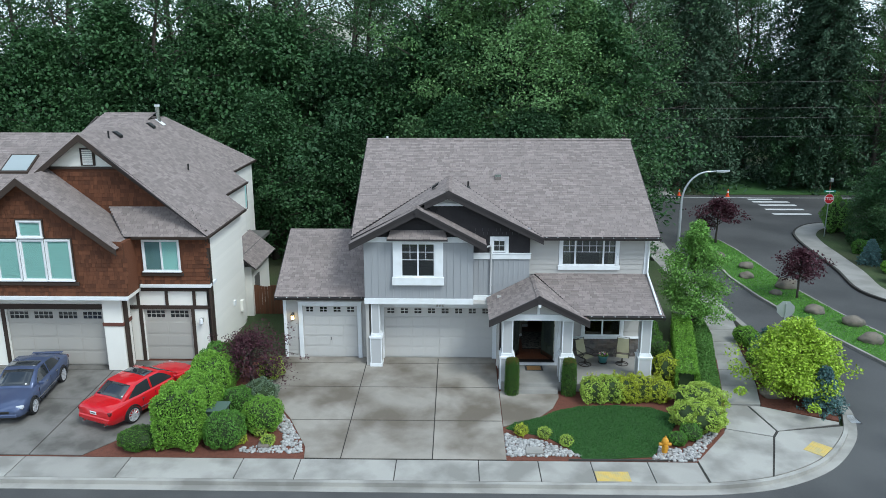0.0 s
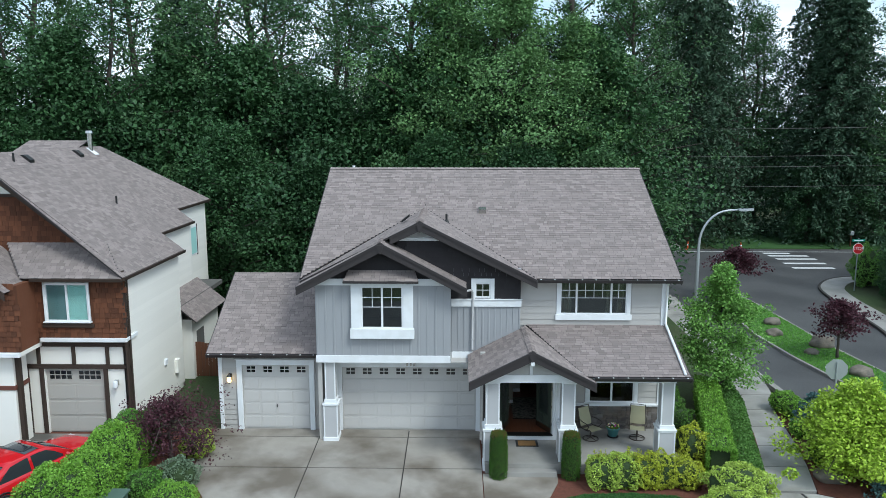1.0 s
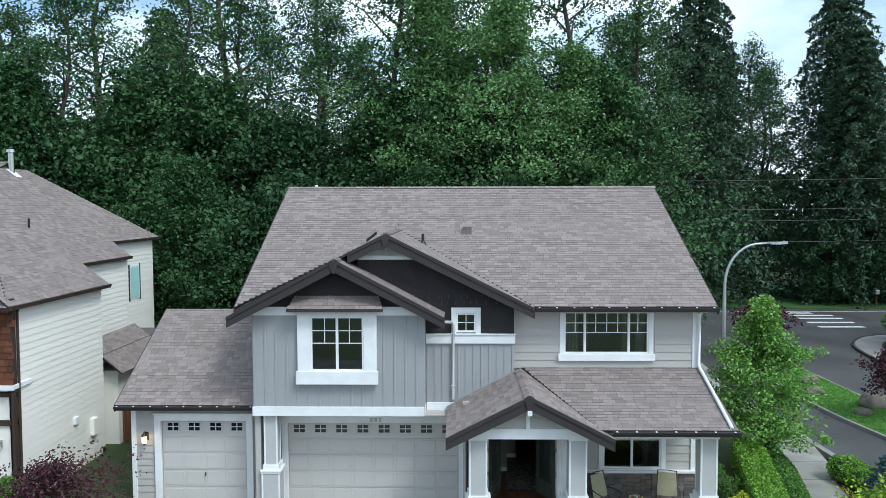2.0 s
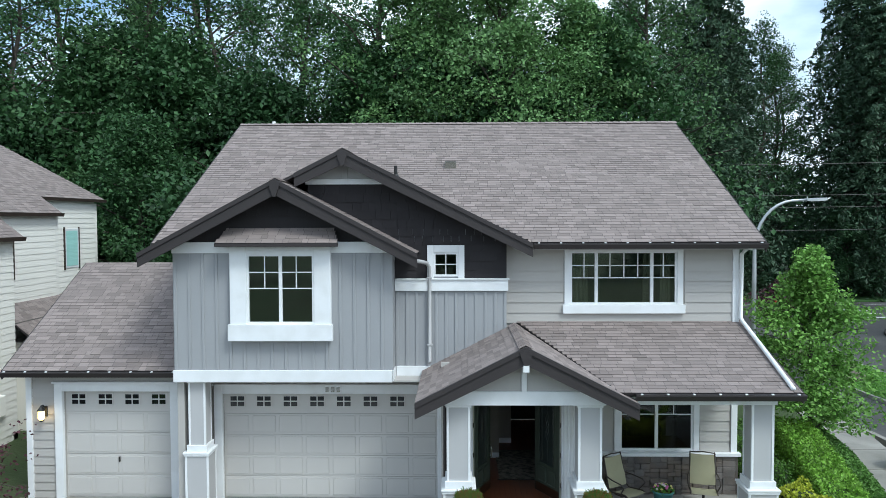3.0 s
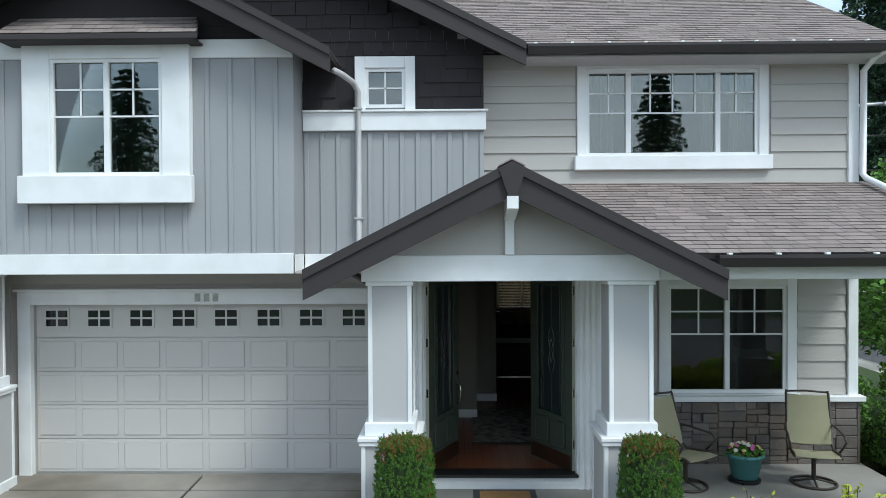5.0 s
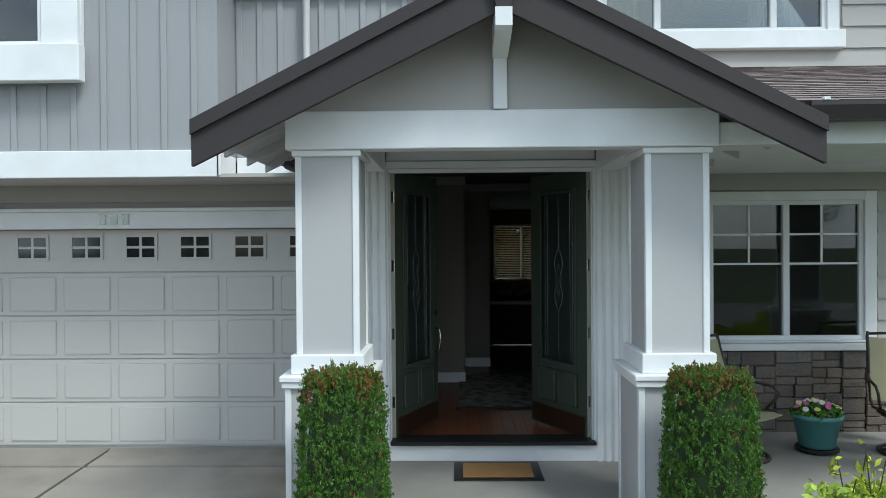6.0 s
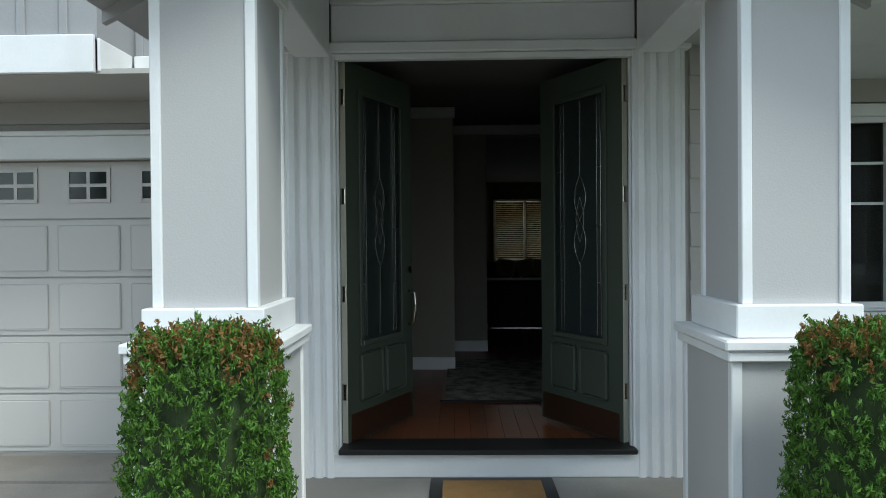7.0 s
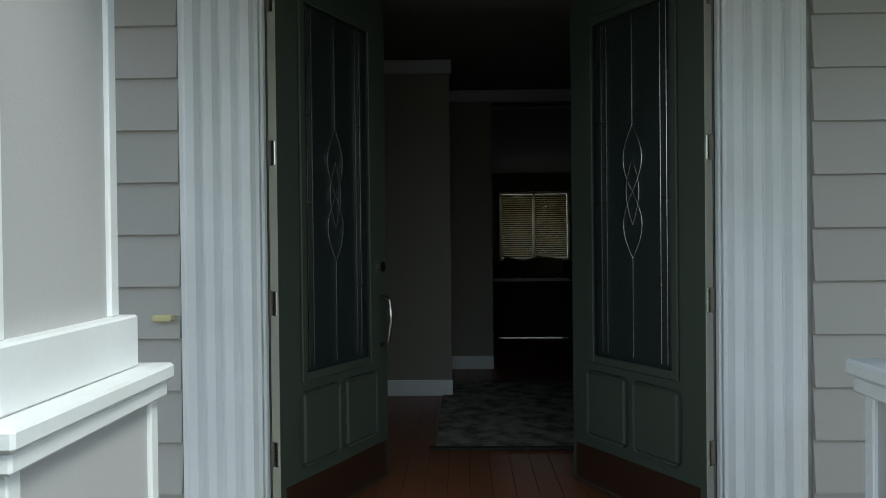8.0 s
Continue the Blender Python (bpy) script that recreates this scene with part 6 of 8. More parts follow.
rm = broad_tree("purple_plum_tree", 32, 3.0, 1.0, 1.5, 20, 6, 24, 0.45, 0.17, M_RED, "small purple-leaved tree on the grass island", group="purple island trees", trunk_r=0.07)
place(rm, 20.35, 42.9, -0.3)
again(rm, 20.0, 56.3, -0.3, 80, 1.15)
lm = broad_tree("lime_maple", 33, 3.2, 0.7, 2.0, 46, 9, 84, 0.45, 0.13, M_LIME, "bright lime-green weeping laceleaf maple", group="", trunk_r=0.1, droop=0.6)
place(lm, 14.5, 29.9, -0.25)
st = broad_tree("street_tree", 34, 5.6, 0.5, 1.75, 38, 8, 62, 0.45, 0.13, M_STREET, "young bright green street tree beside the hedge", trunk_r=0.08)
place(st, 12.15, 36.6, 0.0)
bs = conifer("blue_spruce", 35, 1.9, 0.1, 0.95, 18, M_BLUE, "small dense blue spruce in the planting strip", 0.11, 110, 0.1, group="blue spruces", trunk_r=0.06, power=0.7)
place(bs, 15.05, 28.45, -0.25)
again(bs, 14.75, 33.6, -0.25, 50, 0.85)
again(bs, 14.55, 32.0, -0.25, 20, 0.6)
again(bs, 28.6, 50.5, -0.35, 90, 1.0)
for x, y, r, s in ((14.6, 35.6, 0.55, 70), (14.75, 34.7, 0.5, 71), (14.2, 33.0, 0.45, 72), (13.9, 30.6, 0.5, 73), (15.3, 30.5, 0.6, 74)):
    shrub("bed_shrub", (x, y, -0.25), r, r, r * 0.75, 2200, 0.08, M_HEDGE if s != 73 else M_ARBOR, "small rounded green shrub beside the pavement", s, 0.1)

# ---- woods ----
maple = broad_tree("bigleaf_maple", 201, 12.5, 0.4, 4.4, 36, 6, 105, 1.45, 0.25, M_LEAF, "dense dark green broadleaf tree at the wood edge", group="woodland trees", trunk_r=0.28)
maple2 = broad_tree("bigleaf_maple", 202, 10.5, 0.2, 4.2, 34, 6, 100, 1.3, 0.24, M_LEAFD, "dense dark green broadleaf tree at the wood edge", group="woodland trees", trunk_r=0.24)
maple3 = broad_tree("vine_maple", 207, 9.0, 0.2, 3.3, 32, 6, 90, 1.1, 0.21, M_LEAF2, "light green broadleaf tree at the wood edge", group="woodland trees", trunk_r=0.2)
alder = broad_tree("alder", 203, 24.0, 3.0, 4.7, 44, 6, 47, 1.05, 0.23, M_LEAF2, "tall airy alder with sky showing through its crown", group="woodland trees", trunk_r=0.34, top=1.1, bare=0.4)
alder2 = broad_tree("alder", 204, 27.0, 6.0, 4.4, 40, 6, 43, 1.0, 0.23, M_LEAF, "tall airy alder with sky showing through its crown", group="woodland trees", trunk_r=0.32, top=1.0, bare=0.6)
alder3 = broad_tree("light_alder", 208, 22.0, 4.0, 4.2, 46, 7, 90, 1.2, 0.23, M_LEAF3, "light green airy alder behind the house", group="woodland trees", trunk_r=0.3, top=1.1, bare=0.4)
cedar = conifer("cedar", 205, 32.0, 1.5, 7.5, 36, M_NEEDLE, "tall dark drooping cedar beyond the road", 0.52, 140, 0.75, group="woodland trees", trunk_r=0.5, power=0.55)
fir = conifer("fir", 206, 27.0, 2.0, 6.0, 32, M_NEEDLE, "dark green fir in the woods", 0.50, 125, 0.45, group="woodland trees", trunk_r=0.4, power=0.6)
rnd = random.Random(77)
first = {}


def grow(t, x, y, s, z=-0.3):
    if t in first:
        again(t, x, y, z, rnd.uniform(0, 360), s)
    else:
        first[t] = 1
        place(t, x, y, z, rnd.uniform(0, 360), s)


# wood edge, dense to the ground
for k in range(12):
    x = -37 + k * 4.2 + rnd.uniform(-0.8, 0.8)
    grow((maple, maple2, maple3)[k % 3], x, 51.0 + rnd.uniform(-1.2, 1.8), rnd.uniform(0.85, 1.15))
for k in range(11):
    x = -34 + k * 4.4 + rnd.uniform(-1, 1)
    grow((maple2, maple, maple)[k % 3], x, 56.0 + rnd.uniform(-1.0, 1.5), rnd.uniform(1.1, 1.4))
# tall trees behind
for k in range(13):
    x = -44 + k * 4.7 + rnd.uniform(-1.2, 1.2)
    k % 4 or grow(maple, x + 2.3, 66.0 if x < 8 else 84.0, 1.2)
    grow((alder, alder2)[k % 2], x, 58.0 + rnd.uniform(-2.0, 2.0), rnd.uniform(0.85, 1.1))
grow(alder3, 4.4, 53.5, 0.95)
grow(alder3, 9.0, 55.5, 0.85)
grow(alder3, 0.3, 56.5, 1.0)
for k in range(7):
    grow((alder2, alder)[k % 2], -50 + k * 8.4 + rnd.uniform(-1.5, 1.5), 68.0 + rnd.uniform(-2.0, 3.0), rnd.uniform(1.25, 1.4))
# beyond the road
for x, y, s, t in ((16.5, 82, 1.0, alder2), (24.5, 83, 1.0, cedar), (12, 82, 1.0, alder), (19.5, 88, 1.05, alder2), (28.5, 90, 1.0, fir), (39, 82, 0.95, fir), (44, 80, 0.9, alder), (50, 78, 1.0, fir), (26.5, 96, 1.1, alder), (44, 92, 1.15, alder), (55, 84, 1.0, alder2), (7, 86, 1.1, alder), (1, 90, 1.1, alder2), (-8, 88, 1.1, alder), (-18, 90, 1.1, alder2), (-28, 88, 1.1, fir), (62, 78, 1.1, fir)):
    grow(t, x, y, s)
for x, y, s, t in ((36.5, 82.0, 0.75, maple2), (41.5, 82.5, 0.85, maple), (47, 81.5, 0.85, maple2), (18.0, 81.0, 0.55, maple), (13.5, 80.5, 0.65, maple), (31.0, 88, 0.6, maple2),
                   (33.6, 55.0, 0.72, maple), (36.5, 50.0, 0.8, maple2), (38.5, 58.0, 0.95, maple), (34.0, 46.0, 0.72, maple), (42, 52, 1.1, maple2), (31.6, 57.0, 0.45, maple3), (31.8, 51.8, 0.55, maple3), (33.4, 47.8, 0.6, maple3), (33.0, 59.0, 0.6, maple3)):
    grow(t, x, y, s)
for x, y, s, t in ((21, 84, 1.1, alder), (31, 87, 0.95, alder2), (34.6, 93, 1.0, alder), (37.0, 97, 0.95, alder2), (39.5, 87, 1.0, cedar), (47, 86, 1.1, alder2), (41, 88, 1.1, alder), (53, 90, 1.15, alder), (60, 86, 1.1, alder2)):
    grow(t, x, y, s)
# far woods close the distance
rng = np.random.default_rng(5)
n = 30000
fx = rng.uniform(-160, 190, n)
fz = rng.uniform(0, 1, n) ** 0.9 * (13 + 4 * np.sin(fx * 0.21) + 3 * np.sin(fx * 0.53 + 1))
me = leaf_mesh("far_woods", np.stack([fx, 118 + rng.uniform(-6, 6, n), fz], 1), 1.5, M_LEAFD, 6)
tagged(new("far_woods", me), "far dark green wall of woods", "woods", kind="stuff")

# flowers in the porch pot
rnd = random.Random(14)
fl = []
for k in range(260):
    a, r = rnd.uniform(0, 6.28), 0.24 * math.sqrt(rnd.random())
    fl.append((r * math.cos(a), r * math.sin(a), 0.36 + 0.10 * (1 - (r / 0.25) ** 2) + rnd.gauss(0, 0.015)))
leaves("foliage", fl, 0.07, M_BOX, pot, 5)
BLO = [material("pink_petal", (0.5, 0.12, 0.3), 0.6, 0.1), material("yellow_petal", (0.66, 0.6, 0.2), 0.6, 0.1), material("white_petal", (0.7, 0.66, 0.6), 0.6, 0.1)]
BM = [link_mesh("blossom", lathe([(0.004, -0.01), (0.03, 0.004), (0.026, 0.01), (0.008, 0.008)], seg=7), m) for m in BLO]
for k in range(26):
    a, r = rnd.uniform(0, 6.28), 0.22 * math.sqrt(rnd.random())
    shared("blossom", BM[k % 3], pot, (PX0 + r * math.cos(a), PY0 + r * math.sin(a), 0.26 + 0.40 + 0.09 * (1 - (r / 0.25) ** 2)), (rnd.uniform(0, 0.9), rnd.uniform(-0.5, 0.5), 0))

# ---- the brown and cream house next door ----
lh = thing("house", (-16, 33, 0), "cream and brown shingled house with white windows next door", "house")
M_CREAM = material("cream_siding_paint", (0.86, 0.83, 0.76), 0.75, 0.04, 1.0, 60, 0.1, piece=0.03)
M_BSHAKE = material("red_brown_cedar_shake", (0.115, 0.043, 0.02), 0.85, 0.15, 3, 60, 0.4, piece=0.3, stretch=(5, 5, 1))
M_BSHAKE2 = material("red_brown_cedar_shake_wall", (0.115, 0.043, 0.02), 0.85, 0.15, 3, 60, 0.4, island=0.3, stretch=(5, 5, 1))
M_TIMBER = material("dark_brown_timber", (0.045, 0.030, 0.022), 0.75, 0.12, 4, 50, 0.15)
M_BLINDG = material("pale_green_blind", (0.40, 0.68, 0.62), 0.7, 0.06, 2, 30, 0.0)
M_CLEAR = glass_material("clear_window_glass", (0.96, 0.98, 0.98), -0.6)
M_SCREEN = material("grey_insect_screen", (0.16, 0.27, 0.27), 0.8, 0.05, 4, 80, 0.1)
M_CGAR = material("cream_garage_paint", (0.43, 0.40, 0.36), 0.6, 0.03, 1, 60, 0.05)


def wall_left(name, y0, y1, x0, x1, z0, z1, holes, mat):
    return part(name, wall_cells(y0, y1, x0, x1, z0, z1, holes), mat, lh)


LW = [(-19.35, -18.42, 4.33, 6.05), (-18.27, -17.33, 4.33, 6.05), (-17.18, -16.2, 4.33, 6.05), (-18.27, -17.33, 6.22, 6.86)]
RW = (-13.62, -12.08, 4.37, 5.74)
LG, RG = (-19.9, -15.5, 0, 2.68), (-14.02, -11.85, 0, 2.5)
w_right = wall_left("upper_wall", 32.1, 32.3, -14.2, -10.86, 3.72, 5.97, [RW], M_BSHAKE2)
w_low = wall_left("lower_wall", 32.3, 32.5, -14.9, -10.86, 0, 3.7, [RG], M_CREAM)
w_left = wall_left("upper_wall", 30.8, 31.0, -24.5, -14.0, 3.55, 5.9, [], M_BSHAKE2)
w_llow = wall_left("lower_wall", 31.6, 31.8, -24.5, -15.2, 0, 3.5, [LG], M_CREAM)
part("gable_face", prism([(-21.4, 30.8, 5.9), (-14.3, 30.8, 5.9), (-17.9, 30.8, 8.65)], (0, 0.2, 0)), M_BSHAKE2, lh)
part("upper_return", box(-14.2, -14.0, 31.0, 32.1, 3.55, 5.9), M_BSHAKE2, lh)
part("jetty_floor", box(-24.5, -14.0, 30.8, 32.4, 3.4, 3.55), M_CREAM, lh)
part("side_wall", box(-11.06, -10.86, 32.3, 37.6, 0, 6.08), M_CREAM, lh)
part("side_wall", box(-11.95, -11.75, 37.6, 41.6, 0, 6.75), M_CREAM, lh)
part("side_return", box(-11.95, -10.86, 37.4, 37.6, 0, 6.08), M_CREAM, lh)
part("side_wall", box(-12.7, -12.5, 41.6, 46.0, 0, 7.4), M_CREAM, lh)
part("side_return", box(-12.7, -11.75, 41.6, 41.8, 0, 6.75), M_CREAM, lh)
part("rear_wall", box(-24.5, -12.5, 46.0, 46.2, 0, 7.2), M_CREAM, lh)
part("far_wall", box(-24.7, -24.5, 30.8, 44.4, 0, 7.0), M_CREAM, lh)
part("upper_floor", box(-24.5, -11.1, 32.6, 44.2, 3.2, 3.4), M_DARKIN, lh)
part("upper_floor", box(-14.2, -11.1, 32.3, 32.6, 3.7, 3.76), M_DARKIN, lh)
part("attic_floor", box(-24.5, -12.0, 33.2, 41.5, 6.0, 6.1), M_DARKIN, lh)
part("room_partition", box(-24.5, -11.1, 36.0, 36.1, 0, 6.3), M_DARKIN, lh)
# gable face with vent
gf = part("gable_face", prism([(-20.6, 33.0, 6.4), (-11.4, 33.0, 6.4), (-14.5, 33.0, 8.82), (-17.8, 33.0, 8.82)], (0, 0.2, 0)), M_BSHAKE2, lh)
part("gable_top", prism([(-17.9, 33.0, 8.82), (-14.4, 33.0, 8.82), (-16.14, 33.0, 10.2)], (0, 0.15, 0)), M_CREAM, lh)
part("gable_band", box(-17.85, -14.4, 32.93, 33.0, 8.76, 8.88, 0.01), M_TIMBER, lh)
gv = part("gable_vent", box(-16.4, -15.75, 32.94, 32.99, 8.92, 9.7, 0.01), M_TIMBER, lh, "slatted gable vent")
for k in range(8):
    part("slat", box(-16.3, -15.85, 32.92, 32.945, 8.97 + k * 0.085, 9.035 + k * 0.085, 0.004), M_CREAM, gv)

BSH = bmesh.new()
prism([(0, 0, 0), (0, -0.028, 0), (0, -0.006, 0.2), (0, 0, 0.2)], (1, 0, 0), BSH)
BSH = link_mesh("shake", BSH, M_BSHAKE)


def shake_wall(parent, y, inside, x0, x1, z0, z1, limit):
    """Brown shakes on a wall: the first ones as pieces, the rest joined."""
    rnd = random.Random(int(-x0 * 10))
    verts, faces, made = [], [], 0
    o = ORIGIN[parent]
    z = z0
    while z < z1:
        x = x0 - rnd.random() * 0.1
        while x < x1:
            w = rnd.uniform(0.10, 0.26)
            if inside(x + 0.02, z + 0.1) and inside(x + w - 0.02, z + 0.1):
                dz, dy = rnd.random() * 0.015, rnd.random() * 0.008
                if made < limit:
                    made += 1
                    shared("shake", BSH, parent, (x, y - dy, z - dz), scale=(w - 0.008, 1, 1))
                else:
                    k = len(verts)
                    for vx in (x, x + w - 0.008):
                        verts += [(vx - o.x, y - o.y, z - dz - o.z), (vx - o.x, y - 0.028 - dy - o.y, z - dz - o.z), (vx - o.x, y - 0.006 - dy - o.y, z - dz + 0.2 - o.z)]
                    faces += [(k, k + 3, k + 4, k + 1), (k + 1, k + 4, k + 5, k + 2), (k, k + 1, k + 2), (k + 3, k + 5, k + 4)]
            x += w
        z += 0.185
    if verts:
        m = bpy.data.meshes.new("shake_course")
        m.from_pydata(verts, [], faces)
        m.materials.append(M_BSHAKE2)
        ob = new("shake_course", m)
        ob.parent = parent
        tagged(ob, "weathered red-brown cedar shakes", kind="stuff")


hole = lambda x, z, h, e=0.14: h[0] - e < x < h[1] + e and h[2] - e < z < h[3] + e
shake_wall(w_right, 32.1, lambda x, z: not hole(x, z, RW), -14.0, -10.86, 3.76, 5.8, 190)
shake_wall(w_left, 30.8, lambda x, z: z < 8.45 - 0.79 * abs(x + 17.9) and not any(hole(x, z, h) for h in LW), -22.5, -14.0, 5.91, 8.5, 0)
shake_wall(w_left, 30.8, lambda x, z: not any(hole(x, z, h) for h in LW), -24.4, -14.0, 3.6, 5.9, 0)
shake_wall(gf, 33.0, lambda x, z: z < 8.7 and z < 10.1 - 0.7815 * abs(x + 16.14), -20, -11.5, 6.6, 8.76, 0)
for h, posts in ((LW[0], []), (LW[1], []), (LW[2], []), (LW[3], [])):
    yy = 30.745
    w = window("window", h[0], h[1], yy, h[2], h[3], posts, [(1, 0, 0.99)], (0.06, 0.06, 0.0), 0.06, parent=lh, glass=M_CLEAR)
    part("blind", box(h[0] + 0.04, h[1] - 0.04, yy + 0.034, yy + 0.044, h[2] + 0.04, h[3] - 0.04), M_BLINDG, w, "pale closed blind")
    for k in range(int((h[3] - h[2] - 0.1) / 0.11)):
        part("slat", box(h[0] + 0.05, h[1] - 0.05, yy + 0.027, yy + 0.033, h[2] + 0.06 + k * 0.11, h[2] + 0.14 + k * 0.11), M_BLINDG, w)
    for b in ((h[0] - 0.12, h[0] - 0.062, h[2] - 0.08, h[3] + 0.12), (h[1] + 0.062, h[1] + 0.12, h[2] - 0.08, h[3] + 0.12), (h[0] - 0.06, h[1] + 0.06, h[3] + 0.062, h[3] + 0.12)):
        part("timber_surround", box(b[0], b[1], 30.73, 30.79, b[2], b[3], 0.004), M_TIMBER, w)
w = window("window", RW[0], RW[1], 32.05, RW[2], RW[3], [(RW[0] + RW[1]) / 2], [(1, 0, 0.5), (1, 0, 0.5)], (0.06, 0.06, 0.0), 0.05, parent=lh, glass=M_CLEAR)
part("blind", box(-12.83, -12.13, 32.086, 32.096, 4.42, 5.69), M_BLINDG, w, "pale closed blind")
part("insect_screen", box(-13.57, -12.87, 32.078, 32.082, 4.42, 5.69), M_SCREEN, w, "grey insect screen")
part("window_apron", box(-13.78, -11.92, 32.0, 32.07, 4.14, 4.28, 0.01), M_TIMBER, lh)
part("window_apron", box(-19.6, -15.95, 30.68, 30.77, 4.08, 4.23, 0.01), M_TIMBER, lh)
garage_door(LG[0], LG[1], LG[3], 4, lh, 31.68, 4, M_CGAR, label="closed cream garage door with small top panes")
garage_door(RG[0], RG[1], RG[3], 2, lh, 32.38, 4, M_CGAR, label="closed cream garage door with small top panes")
# timber frame over the garage, belts, corner boards
for b in ((-14.9, -10.8, 2.52, 2.68), (-14.9, -10.8, 3.36, 3.5)):
    part("timber", box(b[0], b[1], 32.22, 32.298, b[2], b[3], 0.008), M_TIMBER, lh)
for x in (-14.25, -12.95, -11.7, -10.98):
    part("timber", box(x, x + 0.13, 32.23, 32.297, 2.69, 3.355, 0.008), M_TIMBER, lh)
for x, z1 in ((-14.2, 2.515), (-11.82, 2.515), (-10.98, 2.515), (-14.75, 2.515)):
    part("timber", box(x, x + 0.15, 32.23, 32.297, 0, z1, 0.008), M_TIMBER, lh)
for x in (-20.1, -15.48):
    part("timber", box(x, x + 0.16, 31.53, 31.598, 0, 2.7, 0.008), M_TIMBER, lh)
part("timber", box(-24.5, -15.2, 31.5, 31.598, 2.72, 2.95, 0.008), M_TIMBER, lh)
part("belt_board", box(-24.6, -13.92, 30.68, 30.798, 3.42, 3.58, 0.01), M_TRIM, lh)
part("belt_board", box(-13.92, -10.75, 32.0, 32.098, 3.6, 3.74, 0.01), M_TRIM, lh)
part("belt_board", box(-10.858, -10.78, 32.1, 33.0, 3.6, 3.74, 0.01), M_TRIM, lh)
part("porch_pier", box(-15.3, -14.45, 31.1, 31.95, 0, 3.4, 0.01), M_CREAM, lh)
part("pier_band", box(-15.34, -14.41, 31.06, 31.99, 2.1, 2.26, 0.01), material("red_brown_band", (0.13, 0.05, 0.035), 0.7, 0.08), lh)
part("pier_timber", box(-14.44, -14.30, 31.2, 31.4, 0, 3.4, 0.01), M_TIMBER, lh)
wl2 = thing("wall_lantern", (-11.4, 32.2, 1.9), "pale glass wall lantern on the cream house", "wall lantern")
part("globe", lathe([(0.05, 0), (0.09, 0.07), (0.08, 0.26), (0.03, 0.31)], (-11.35, 32.12, 1.8), 12), M_TRIM, wl2)
part("back_plate", box(-11.42, -11.28, 32.2, 32.29, 1.9, 2.1, 0.01), M_CAME, wl2)
# side wall boards
sw = [o for o in lh.children if o.name.startswith("side_wall")]
CLAP = bmesh.new()
prism([(0, 0, 0), (0, -0.02, 0), (0, -0.006, 0.2), (0, 0, 0.2)], (1, 0, 0), CLAP)
CLAP = link_mesh("lap_board", CLAP, M_CREAM)
for k in range(29):
    shared("lap_board", CLAP, sw[0], (-10.86, 32.3, 0.2 + k * 0.2), (0, 0, radians(90)), (5.28, 1, 1))
for k in range(32):
    shared("lap_board", CLAP, sw[1], (-11.75, 37.62, 0.2 + k * 0.2), (0, 0, radians(90)), (3.95, 1, 1))
for k in range(35):
    shared("lap_board", CLAP, sw[2], (-12.5, 41.82, 0.2 + k * 0.2), (0, 0, radians(90)), (4.15, 1, 1))
part("corner_board", box(-10.87, -10.80, 32.08, 32.3, 0, 6.2, 0.006), M_TIMBER, lh)
part("corner_pipe", tube([(-10.75, 32.5, 6.05), (-10.8, 32.4, 5.8), (-10.8, 32.35, 0.2)], 0.04, 8), M_TIMBER, lh)
part("corner_pipe", tube([(-11.68, 37.75, 6.4), (-11.68, 37.75, 4.1)], 0.04, 8), M_CREAM, lh)


def side_window(y0, y1, z0, z1, x=-11.75):
    w = part("window", box(x - 0.02, x + 0.04, y0, y1, z0, z1, 0.008), M_TRIM, lh, "white side window with green blind")
    part("pane", box(x + 0.041, x + 0.046, y0 + 0.08, y1 - 0.08, z0 + 0.08, z1 - 0.08), M_BLINDG, w)
    part("edge_trim", box(x - 0.02, x + 0.05, y0 - 0.08, y0 - 0.001, z0 - 0.06, z1 + 0.06), M_TIMBER, w)
    part("edge_trim", box(x - 0.02, x + 0.05, y1 + 0.001, y1 + 0.08, z0 - 0.06, z1 + 0.06), M_TIMBER, w)


side_window(43.6, 44.6, 4.7, 6.2, -12.5)
side_window(43.6, 44.6, 1.6, 3.2, -12.5)
side_window(38.3, 39.0, 4.7, 5.8)
# side bump with its lean-to roof
part("side_bay", box(-11.75, -10.7, 38.4, 42.0, 0, 2.75), M_CREAM, lh)
shingle_roof("side_bay_roof", [(-10.35, 42.3, 2.75), (-10.35, 38.0, 2.75), (-11.75, 38.0, 3.9), (-11.75, 42.3, 3.9)], lh, seed=31)
part("side_door", box(-10.70, -10.66, 38.9, 39.8, 0.05, 2.1, 0.01), M_DARKIN, lh)
part("meter_box", box(-10.86, -10.70, 36.5, 36.8, 0.9, 1.5, 0.02), M_CREAM, lh)
part("side_vent", box(-10.86, -10.76, 35.4, 35.65, 1.6, 1.85, 0.02), M_TRIM, lh)
# roofs
az = lambda x: 10.32 - 0.7815 * abs(x + 16.14)
shingle_roof("roof", [(-10.65, 31.75, az(-10.65)), (-10.65, 37.8, az(-10.65)), (-16.14, 37.8, 10.32), (-16.14, 32.5, 10.32)], lh, seed=21)
shingle_roof("roof", [(-11.6, 37.8, az(-11.6)), (-11.6, 41.8, az(-11.6)), (-16.14, 41.8, 10.32), (-16.14, 37.8, 10.32)], lh, seed=22)
shingle_roof("roof", [(-12.35, 41.8, az(-12.35)), (-12.35, 46.6, az(-12.35)), (-16.14, 42.4, 10.32), (-16.14, 41.8, 10.32)], lh, seed=23)
shingle_roof("roof", [(-21.0, 40.0, az(-21)), (-21.0, 32.5, az(-21)), (-16.14, 32.5, 10.32), (-16.14, 40.0, 10.32)], lh, seed=24)
